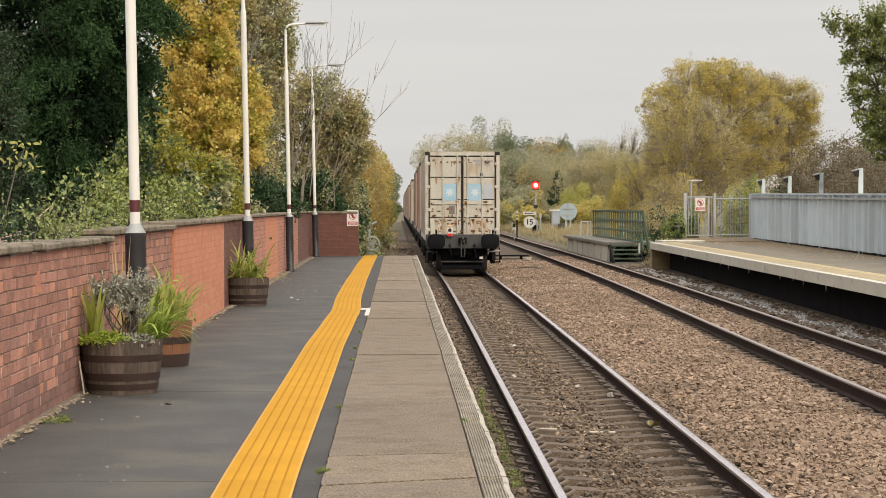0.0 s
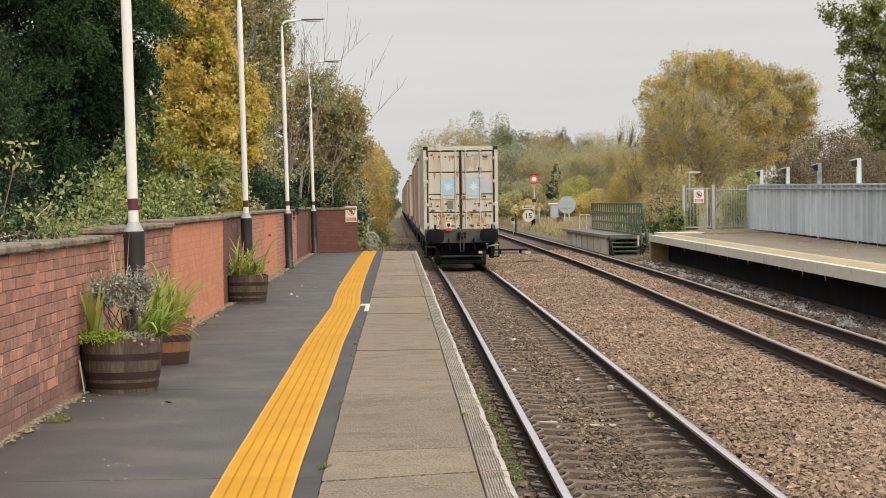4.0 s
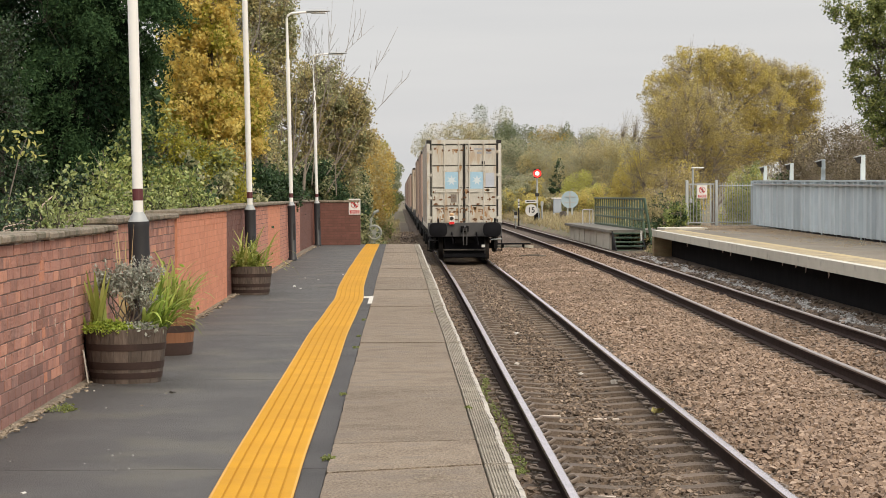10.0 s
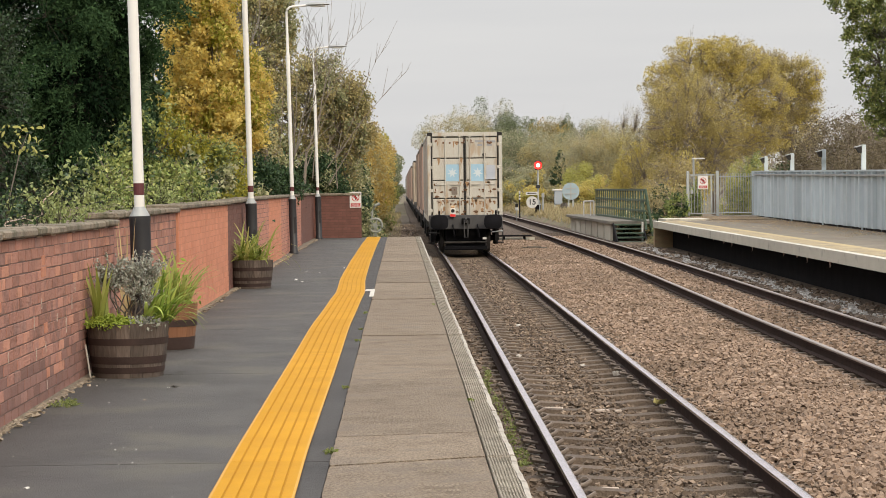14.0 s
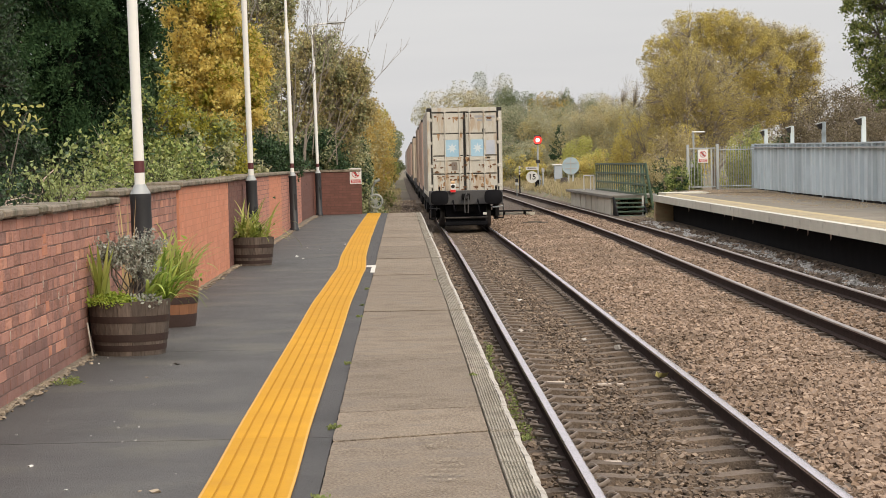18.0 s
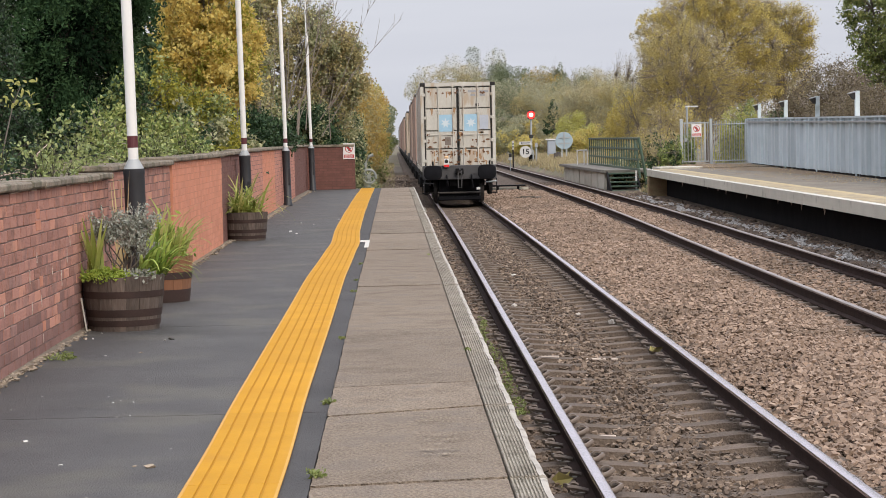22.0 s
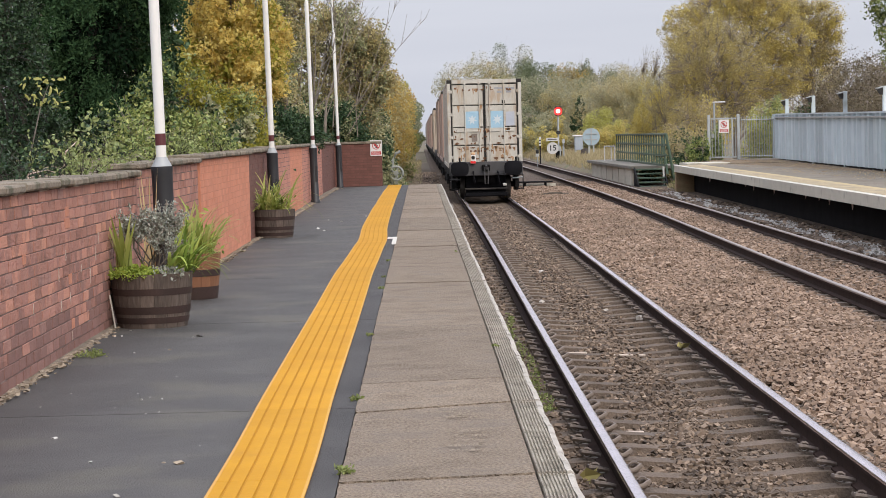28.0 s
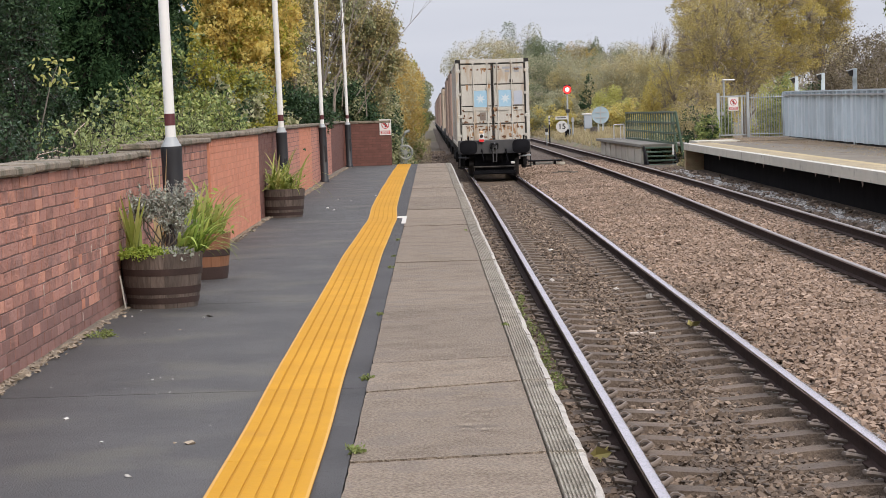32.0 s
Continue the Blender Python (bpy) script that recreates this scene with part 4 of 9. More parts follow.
M["wheel_steel"] = mat("worn_wheel_steel", (0.05, 0.045, 0.042), (0.13, 0.12, 0.115), 4, 25, 0.5, metal=0.6, bump=0.05)
M["lamp_orange"] = plain("tail_lamp_housing", (0.62, 0.40, 0.22), 0.5)
M["lamp_red"] = plain("tail_lamp_lens", (0.5, 0.02, 0.02), 0.3, 0.0, 0.35)
BOX_PAINT = {
    "brown": mat("rust_brown_container_paint", (0.24, 0.17, 0.135), (0.34, 0.255, 0.205), 1.2, 14, 0.75, bump=0.08, stain=(0.28, 0.2, 0.15), stain_scale=1.5, stain_from=0.58),
    "maroon": mat("maroon_container_paint", (0.22, 0.13, 0.108), (0.31, 0.19, 0.155), 1.2, 14, 0.7, bump=0.08),
    "tan": mat("tan_container_paint", (0.36, 0.29, 0.22), (0.48, 0.40, 0.32), 1.2, 14, 0.75, bump=0.08, stain=(0.28, 0.17, 0.10), stain_scale=1.5, stain_from=0.55),
    "grey": mat("grey_container_paint", (0.3, 0.28, 0.26), (0.42, 0.39, 0.36), 1.2, 14, 0.7, bump=0.08),
    "brick": mat("brick_red_container_paint", (0.26, 0.175, 0.14), (0.36, 0.255, 0.205), 1.2, 14, 0.7, bump=0.08),
}
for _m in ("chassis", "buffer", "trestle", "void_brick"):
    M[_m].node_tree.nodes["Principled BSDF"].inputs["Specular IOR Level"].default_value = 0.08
TRAIN, WHEELS = [], []
TRAIN_X = 2.11


def corrugated(length, height, depth=0.035, pitch=0.278):
    """A ribbed steel side, along y, its outer face at x = 0."""
    m = Mesh()
    n = int(length / pitch)
    p = length / n
    pts = []
    for i in range(n):
        pts += [(0, i * p), (0, i * p + p * 0.3), (depth, i * p + p * 0.45), (depth, i * p + p * 0.85)]
    pts.append((0, length))
    v = [(x, y, z) for z in (0, height) for x, y in pts]
    k = len(pts)
    return m.add(v, [(i, i + 1, k + i + 1, k + i) for i in range(k - 1)])


def container_shell(root, length, height, paint, post_paint):
    w, post = 2.438, 0.16
    for sx in (-1, 1):
        for y0 in (0.0, length - post):
            part("corner_post", Mesh().box(min(sx * w / 2, sx * (w / 2 - 0.11)), max(sx * w / 2, sx * (w / 2 - 0.11)), y0, y0 + post, 0.12, height - 0.12, 0.008), post_paint, root)
            for z0 in (0.0, height - 0.12):
                part("corner_casting", Mesh().box(min(sx * (w / 2 + 0.004), sx * (w / 2 - 0.162)), max(sx * (w / 2 + 0.004), sx * (w / 2 - 0.162)), y0 - 0.004, y0 + 0.178, z0, z0 + 0.118, 0.01), M["gasket"] if z0 > 1 else post_paint, root)
        side = corrugated(length - 2 * post, height - 0.24)
        side.v = [(sx * (w / 2 - 0.015 - x), y + post, z + 0.12) for x, y, z in side.v]
        part("side_wall", side, paint, root, "ribbed steel side wall")
        part("bottom_rail", Mesh().box(min(sx * (w / 2 - 0.06), sx * w / 2), max(sx * (w / 2 - 0.06), sx * w / 2), post, length - post, 0.0, 0.13, 0.006), post_paint, root)
        part("top_rail", Mesh().box(min(sx * (w / 2 - 0.06), sx * w / 2), max(sx * (w / 2 - 0.06), sx * w / 2), post, length - post, height - 0.11, height - 0.03, 0.006), post_paint, root)
    part("roof", Mesh().box(-w / 2 + 0.03, w / 2 - 0.03, 0.05, length - 0.05, height - 0.06, height - 0.025), paint, root)
    part("floor", Mesh().box(-w / 2 + 0.06, w / 2 - 0.06, 0.05, length - 0.05, 0.03, 0.13), M["chassis"], root)
    part("front_wall", Mesh().box(-w / 2 + 0.1, w / 2 - 0.1, length - 0.06, length - 0.02, 0.1, height - 0.1), paint, root)


def star(r0, r1, points, y):
    m = Mesh()
    v = [(0, y, 0)]
    for i in range(2 * points):
        a = math.pi * i / points + math.pi / 2
        r = r0 if i % 2 == 0 else r1
        v.append((r * math.cos(a), y, r * math.sin(a)))
    n = 2 * points
    return m.add(v, [(0, 1 + i, 1 + (i + 1) % n) for i in range(n)])


def last_container(y):
    """The rear container, whose closed doors face the platform."""
    L, H, w = 12.19, 2.896, 2.438
    root = thing("shipping_container", (TRAIN_X, y, RAIL + 1.02), "rust-stained white shipping container with closed double doors and blue panels", "shipping container", "containers on the train")
    container_shell(root, L, H, M["container_side"], M["container_white"])
    part("door_header", Mesh().box(-1.06, 1.06, 0.0, 0.12, H - 0.13, H - 0.004, 0.008), M["container_white"], root)
    part("door_sill", Mesh().box(-1.06, 1.06, 0.0, 0.12, 0.0, 0.12, 0.008), M["container_white"], root)
    for sx in (-1, 1):
        a, b = (-1.075, -0.022) if sx < 0 else (0.022, 1.075)
        door = part("door", Mesh().box(a, b, 0.05, 0.09, 0.13, H - 0.14), M["container_white"], root, "white steel door leaf with rust runs")
        # raised panels between recessed ribs
        zs = [0.15, 0.74, 1.33, 2.05, H - 0.16]
        for z0, z1 in zip(zs, zs[1:]):
            part("door_panel", Mesh().box(a + 0.035, b - 0.035, 0.028, 0.05, z0 + 0.02, z1 - 0.02, 0.012), M["container_white"], door)
            part("seam", Mesh().box(a + 0.03, b - 0.03, 0.044, 0.0495, z1 - 0.014, z1 + 0.012), M["gasket"], door)
        for gx in ((a - 0.012, a + 0.016), (b - 0.016, b + 0.012)):
            part("gasket", Mesh().box(gx[0], gx[1], 0.03, 0.06, 0.13, H - 0.14), M["gasket"], door, "black rubber door gasket")
        bars = (-0.64, -0.17) if sx < 0 else (0.17, 0.64)
        for bx in bars:
            bar = part("locking_bar", Mesh().tube([(bx, 0.0, 0.06), (bx, 0.0, H - 0.06)], 0.019, 8), M["container_white"], door, "galvanised locking bar")
            for z in (0.1, 0.78, 1.9, H - 0.12):
                part("bar_keeper", Mesh().box(bx - 0.05, bx + 0.05, -0.012, 0.03, z - 0.035, z + 0.035, 0.006), M["container_white"], bar)
            part("handle", Mesh().box(bx - 0.02 if sx > 0 else bx - 0.34, bx + 0.34 if sx > 0 else bx + 0.02, -0.022, -0.002, 1.18, 1.215, 0.004), M["container_white"], bar)
        for z in (0.35, 1.0, 1.75, 2.5):
            hx = sx * 1.12
            part("hinge", Mesh().box(hx - 0.07, hx + 0.07, -0.008, 0.03, z - 0.05, z + 0.05, 0.008), M["container_white"], door)
        cx = -0.41 if sx < 0 else 0.42
        part("blue_panel", Mesh().box(cx - 0.22, cx + 0.22, 0.022, 0.0275, 1.32 - 0.02, 1.85), M["logo_blue"], door, "faded blue square panel")
        part("pale_star", star(0.17, 0.075, 7, 0.0195), M["washed_blue"], door, "pale star shape").location = (cx, 0, 1.575)
    # rust patches and runs
    patches = random.Random(5)
    for i in range(90):
        z = patches.choice([0.22, 0.3, 0.55, 0.62, 0.66, 0.8, 0.95, 1.02, 1.2, 2.55, 2.62])
        x = patches.uniform(-1.0, 1.0)
        rw, rh = patches.uniform(0.012, 0.075), patches.uniform(0.01, 0.05)
        n = 9
        v = [(x + rw * math.cos(2 * math.pi * k / n) * patches.uniform(0.6, 1.3), 0.026 - 0.0002 * i, z + rh * math.sin(2 * math.pi * k / n) * patches.uniform(0.5, 1.4)) for k in range(n)]
        part("rust_patch", Mesh().add(v, [tuple(range(n))]), M["rust"], root)
    for i in range(16):
        z, x = patches.choice([0.7, 1.3, 0.62, 2.05, 2.6, 1.28]), patches.uniform(-1.0, 1.0)
        rw, rh = patches.uniform(0.02, 0.07), patches.uniform(0.1, 0.3)
        v = [(x - rw, 0.0268, z), (x + rw, 0.0268, z), (x + rw * 0.7, 0.0268, z - rh * 0.6), (x + rw * 0.2, 0.0268, z - rh), (x - rw * 0.3, 0.0268, z - rh * 0.8)]
        part("rust_run", Mesh().add(v, [(0, 1, 2, 3, 4)]), M["rust_stain"], root)
    for i in range(22):
        z, x = patches.uniform(0.25, 0.72), patches.uniform(-0.95, 1.0)
        rw, rh = patches.uniform(0.012, 0.05), patches.uniform(0.04, 0.15)
        n = 8
        v = [(x + rw * math.cos(2 * math.pi * k / n) * patches.uniform(0.5, 1.3), 0.0264, z + rh * math.sin(2 * math.pi * k / n) * patches.uniform(0.4, 1.3)) for k in range(n)]
        part("rust_run", Mesh().add(v, [tuple(range(n))]), M["rust_stain"], root)
    part("grey_plate", Mesh().box(-0.44, -0.25, 0.015, 0.0262, 0.86, 1.12, 0.003), mat("dull_brown_plate", (0.16, 0.13, 0.11), (0.22, 0.18, 0.15), 5, 40, 0.7), root)
    # worn lettering, too faint to read
    for i, (x, z, ww) in enumerate(((0.34, 2.56, 0.26), (0.70, 2.55, 0.30), (0.42, 2.44, 0.16), (0.72, 2.44, 0.18))):
        part("lettering_bar", Mesh().box(x, x + ww, 0.024, 0.0272, z, z + 0.07), mat("faded_lettering", (0.26, 0.27, 0.29), (0.36, 0.36, 0.37), 20, 60, 0.8), root)
    part("pale_patch", Mesh().box(0.70, 0.98, 0.0235, 0.0272, 1.36, 1.82), mat("pale_violet_patch", (0.36, 0.4, 0.48), (0.47, 0.49, 0.54), 3, 20, 0.7), root)
    part("black_tab", Mesh().box(0.58, 0.68, 0.01, 0.026, 2.10, 2.2), M["gasket"], root)
    TRAIN.append(root)


def container(y, length, height, paint, label):
    root = thing("shipping_container", (TRAIN_X, y, RAIL + 1.02), label, "shipping container", "containers on the train")
    container_shell(root, length, height, BOX_PAINT[paint], BOX_PAINT[paint])
    for a, b in ((-1.08, -0.01), (0.01, 1.08)):
        door = part("door", Mesh().box(a, b, 0.03, 0.08, 0.12, height - 0.13), BOX_PAINT[paint], root)
        for t in (0.3, 0.75):
            x = a + (b - a) * t
            part("locking_bar", Mesh().tube([(x, 0.0, 0.06), (x, 0.0, height - 0.08)], 0.02, 6), M["galv"], door)
    TRAIN.append(root)


def wagon(y, last=False):
    """A flat container wagon on two bogies; y is the face of its rear beam."""
    L = 17.0
    root = thing("container_wagon", (TRAIN_X, y, RAIL), "grimy black container flat wagon with buffers and bogies" if not last else "grimy rear container wagon with large buffers and a tail lamp", "railway wagon", "wagons of the train")
    for sx in (-1, 1):
        part("sole_bar", Mesh().box(min(sx * 0.92, sx * 1.1), max(sx * 0.92, sx * 1.1), 0.3, L - 0.3, 0.72, 1.02, 0.01), M["chassis"], root)
    for yy, out in ((0.0, -1), (L - 0.25, 1)):
        beam = part("buffer_beam", Mesh().box(-1.2, 1.2, yy, yy + 0.25, 0.76, 1.22, 0.02), M["chassis_grey"], root, "dark grey buffer beam")
        for sx in (-1, 1):
            bx = sx * 0.87
            shank_y = yy if out < 0 else yy + 0.25
            part("buffer_shank", Mesh().tube([(bx, shank_y, 1.0), (bx, shank_y + out * 0.42, 1.0)], [0.13, 0.09], 14), M["buffer"], beam)
            head = Mesh()
            n, pts = 28, []
            for depth, grow in ((0.0, 0.93), (0.02, 1.0), (0.05, 1.0), (0.065, 0.9)):
                for k in range(n):
                    a = 2 * math.pi * k / n
                    c, s = math.cos(a), math.sin(a)
                    pts.append((bx + 0.29 * grow * math.copysign(abs(c) ** 0.62, c), shank_y + out * (0.42 + depth), 1.0 + 0.235 * grow * math.copysign(abs(s) ** 0.62, s)))
            f = [(j * n + k, j * n + (k + 1) % n, (j + 1) * n + (k + 1) % n, (j + 1) * n + k) for j in range(3) for k in range(n)]
            head.add(pts, f + [tuple(range(n)), tuple(3 * n + k for k in range(n))])
            part("buffer_head", head, M["buffer"], beam, "large oval buffer head", smooth=40)
    part("centre_sill", Mesh().box(-0.3, 0.3, 0.3, L - 0.3, 0.55, 0.94), M["chassis"], root)
    for yy in np.arange(1.5, L - 1, 2.4):
        part("cross_member", Mesh().box(-0.92, 0.92, yy, yy + 0.16, 0.72, 0.93), M["chassis"], root)
    for by in (2.4, L - 2.4):
        bogie = part("bogie", Mesh().box(-0.9, 0.9, by - 0.25, by + 0.25, 0.38, 0.70, 0.03), M["chassis"], root, "two-axle bogie")
        for sx in (-1, 1):
            fr = Mesh()
            fr.add([(sx * 1.0, by + a, z) for a, z in ((-1.25, 0.35), (-1.2, 0.62), (-0.55, 0.74), (0.55, 0.74), (1.2, 0.62), (1.25, 0.35), (0.8, 0.35), (0.35, 0.22), (-0.35, 0.22), (-0.8, 0.35))] +
                   [(sx * 1.12, by + a, z) for a, z in ((-1.25, 0.35), (-1.2, 0.62), (-0.55, 0.74), (0.55, 0.74), (1.2, 0.62), (1.25, 0.35), (0.8, 0.35), (0.35, 0.22), (-0.35, 0.22), (-0.8, 0.35))],
                   [tuple(range(10)), tuple(range(19, 9, -1))] + [(i, (i + 1) % 10, 10 + (i + 1) % 10, 10 + i) for i in range(10)])
            part("side_frame", fr, M["chassis"], bogie)
        for ay in (by - 0.9, by + 0.9):
            part("axle", Mesh().tube([(-1.05, ay, 0.42), (1.05, ay, 0.42)], 0.08, 10), M["chassis"], bogie)
            for sx in (-1, 1):
                wh = Mesh()
                wh.lathe([(0.08, -0.06), (0.36, -0.035), (0.385, -0.07), (0.43, -0.07), (0.425, 0.055), (0.455, 0.06), (0.455, 0.085), (0.39, 0.085), (0.36, 0.03), (0.08, 0.06)], 28)
                wh.v = [(sx * (0.765 - z), ay + x, 0.425 + yy) for x, yy, z in wh.v]
                wh.v = [(x, yy - ay, z - 0.425) for x, yy, z in wh.v]
                w_ob = part("wheel", wh, M["wheel_steel"], bogie, "steel wheel with a worn bright tread", smooth=35, at=(0, ay, 0.425))
                WHEELS.append(w_ob)
    if last:
        # solid black block and floor sheet stand in for shade under the wagon
        part("bogie_end_shade_fill", Mesh().box(-0.66, 0.66, 0.62, 0.72, 0.1, 0.74, 0.02), M["buffer"], root, "bogie end and brake gear filled in solid black for the shade")
        part("brake_beam", Mesh().box(-0.7, 0.7, 0.3, 0.42, 0.08, 0.2, 0.02), M["buffer"], root, "low black brake beam")
        part("under_shade_sheet", Mesh().box(-0.68, 0.68, 0.72, 4.0, 0.06, 0.1), M["buffer"], root, "black sheet added for the shade under the wagon floor")
        hook = part("draw_hook", Mesh().box(-0.13, 0.13, -0.10, 0.0, 0.92, 1.12, 0.02), M["chassis"], root, "draw hook and housing")
        part("hook_bar", Mesh().tube([(0, -0.05, 1.02), (0, -0.3, 1.0), (0, -0.36, 1.08), (0, -0.28, 1.14)], [0.05, 0.045, 0.035, 0.02], 8), M["chassis_grey"], hook)
        part("screw_link", Mesh().tube([(-0.05, -0.28, 1.05), (-0.06, -0.3, 0.78), (-0.05, -0.3, 0.5), (0.05, -0.3, 0.5), (0.06, -0.3, 0.78), (0.05, -0.28, 1.05)], 0.022, 6), M["chassis_grey"], hook, "hanging screw coupling")
        for x, z0 in ((0.38, 0.5), (-0.42, 0.55)):
            part("brake_hose", Mesh().tube([(x, -0.02, 0.9), (x, -0.14, 0.86), (x + 0.02, -0.17, 0.68), (x + 0.05, -0.12, z0)], 0.025, 7), M["buffer"], root)
        part("hose_tap", Mesh().box(0.54, 0.66, -0.1, -0.03, 0.42, 0.5, 0.01), M["white"], root, "pale brake tap")
        part("uncoupling_lever", Mesh().tube([(0.85, -0.08, 0.66), (1.2, -0.08, 0.69)], 0.024, 6), M["galv"], root)
        part("uncoupling_lever", Mesh().tube([(-1.2, -0.08, 0.66), (-0.85, -0.08, 0.64)], 0.02, 6), M["chassis_grey"], root)
        for x in (-0.86, 0.98):
            part("lamp_bracket", Mesh().box(x - 0.03, x + 0.03, -0.03, 0.0, 1.2, 1.36, 0.004), M["chassis"], root)
        for sx in (-1, 1):
            part("step_iron", Mesh().box(min(sx * 0.98, sx * 1.22), max(sx * 0.98, sx * 1.22), 0.02, 0.2, 0.30, 0.34), M["chassis"], root)
            for hx in (1.0, 1.2):
                part("step_hanger", Mesh().box(sx * hx - 0.015, sx * hx + 0.015, 0.02, 0.06, 0.32, 0.78), M["chassis"], root)
        part("guard_pipe", Mesh().tube([(-0.7, 0.5, 0.32), (0.7, 0.5, 0.32)], 0.035, 8), M["wheel_steel"], root)
        lamp = part("tail_lamp", Mesh().box(-0.51, -0.33, -0.14, -0.02, 1.16, 1.44, 0.02), M["white"], root, "white and orange tail lamp with a red lens")
        part("lamp_cap", Mesh().box(-0.49, -0.35, -0.13, -0.03, 1.44, 1.53, 0.03), M["lamp_orange"], lamp)
        part("lamp_lens", Mesh().tube([(-0.42, -0.14, 1.36), (-0.42, -0.165, 1.36)], [0.06, 0.05], 14), M["gasket"], lamp)
        part("red_band", Mesh().box(-0.505, -0.335, -0.144, -0.139, 1.17, 1.25), M["lamp_red"], lamp)
        part("lamp_cheek", Mesh().box(-0.515, -0.50, -0.135, -0.03, 1.2, 1.44), M["lamp_orange"], lamp)
    TRAIN.append(root)


START = 71.55
for i in range(16):
    wagon(START + 18.0 * i, last=(i == 0))
last_container(71.95)
for k, length, height, paint, label in (
        (1, 12.19, 2.896, "brick", "brick-red shipping container on a wagon"),
        (2, 12.19, 2.896, "brown", "rust-brown shipping container on a wagon"),
        (4, 12.19, 2.896, "tan", "dirty tan shipping container on a wagon"),
        (6, 12.19, 2.896, "brick", "brick-red shipping container on a wagon"),
        (7, 12.19, 2.896, "brown", "rust-brown shipping container on a wagon"),
        (8, 12.19, 2.896, "brick", "brick-red shipping container on a wagon"),
        (9, 12.19, 2.896, "maroon", "maroon shipping container on a wagon"),
        (10, 12.19, 2.896, "brown", "rust-brown shipping container on a wagon"),
        (11, 12.19, 2.896, "brick", "brick-red shipping container on a wagon"),
        (12, 12.19, 2.896, "grey", "grey shipping container on a wagon"),
        (13, 12.19, 2.896, "maroon", "maroon shipping container on a wagon"),
        (14, 12.19, 2.896, "grey", "grey shipping container on a wagon"),
        (15, 12.19, 2.591, "grey", "grey shipping container on a wagon")):
    y = 71.95 + 18.0 * k
    container(y, length, height, paint, label)

# ---------------------------------------------------------------- lamp posts
def lamp_post(x, y):
    root = thing("lamp_post", (x, y, 0), "white platform lamp post with dark grey base and maroon band", "lamp post", "lamp posts along the wall")
    root.rotation_euler = (0, radians(-1.0), 0)
    base = part("base_sleeve", Mesh().lathe([(0.0, 0), (0.10, 0), (0.10, 0.05), (0.084, 0.07), (0.084, 1.14), (0.087, 1.15), (0.087, 1.185), (0.0, 1.186)], 24), M["pole_base"], root, "dark grey base sleeve", smooth=40)
    part("collar", Mesh().lathe([(0.084, 1.187), (0.06, 1.23), (0.044, 1.262), (0.0, 1.262)], 24), M["lamp_grey"], root, "grey sloping collar", smooth=30)
    part("sleeve_door", Mesh().box(0.03, 0.075, -0.088, -0.08, 0.45, 0.8, 0.004), M["pole_base"], base)
    part("shaft", Mesh().lathe([(0.042, 1.26), (0.042, 4.28), (0.036, 4.33), (0.029, 4.36), (0.028, 5.1)], 18), M["pole"], root, smooth=40)
    part("maroon_band", Mesh().lathe([(0.0425, 1.355), (0.0432, 1.36), (0.0432, 1.445), (0.0425, 1.45)], 18), M["maroon"], root, "maroon painted band")
    arm = [(0, 0, 5.05)]
    for i in range(7):
        a = math.pi / 2 * i / 6
        arm.append((0.13 - 0.13 * math.cos(a), 0, 5.19 + 0.13 * math.sin(a)))
    arm += [(0.35, 0, 5.335), (0.55, 0, 5.345)]
    part("arm", Mesh().tube(arm, 0.024, 10), M["pole"], root, smooth=50)
    head = Mesh()
    n = 12
    rows = [(0.42, 0.03, 0.02), (0.48, 0.085, 0.045), (0.62, 0.10, 0.055), (0.8, 0.09, 0.045), (0.93, 0.05, 0.02)]
    v = []
    for px, w, h in rows:
        for k in range(n):
            a = 2 * math.pi * k / n
            s = math.sin(a)
            v.append((px, w * math.cos(a), 5.35 + h * (s if s > 0 else 0.5 * s)))
    f = [(j * n + k, j * n + (k + 1) % n, (j + 1) * n + (k + 1) % n, (j + 1) * n + k) for j in range(len(rows) - 1) for k in range(n)]
    lantern = part("lantern", head.add(v, f + [tuple(range(n)), tuple((len(rows) - 1) * n + k for k in range(n))]), M["lamp_grey"], root, "grey lantern head", smooth=50)
    part("diffuser", Mesh().box(0.52, 0.84, -0.06, 0.06, 5.3, 5.325, 0.01), M["glass"], lantern)
    return root


for lx, ly in ((-2.11, 17.7), (-2.25, 33.0), (-2.345, 47.6), (-2.315, 61.6)):
    lamp_post(lx + 0.025, ly)


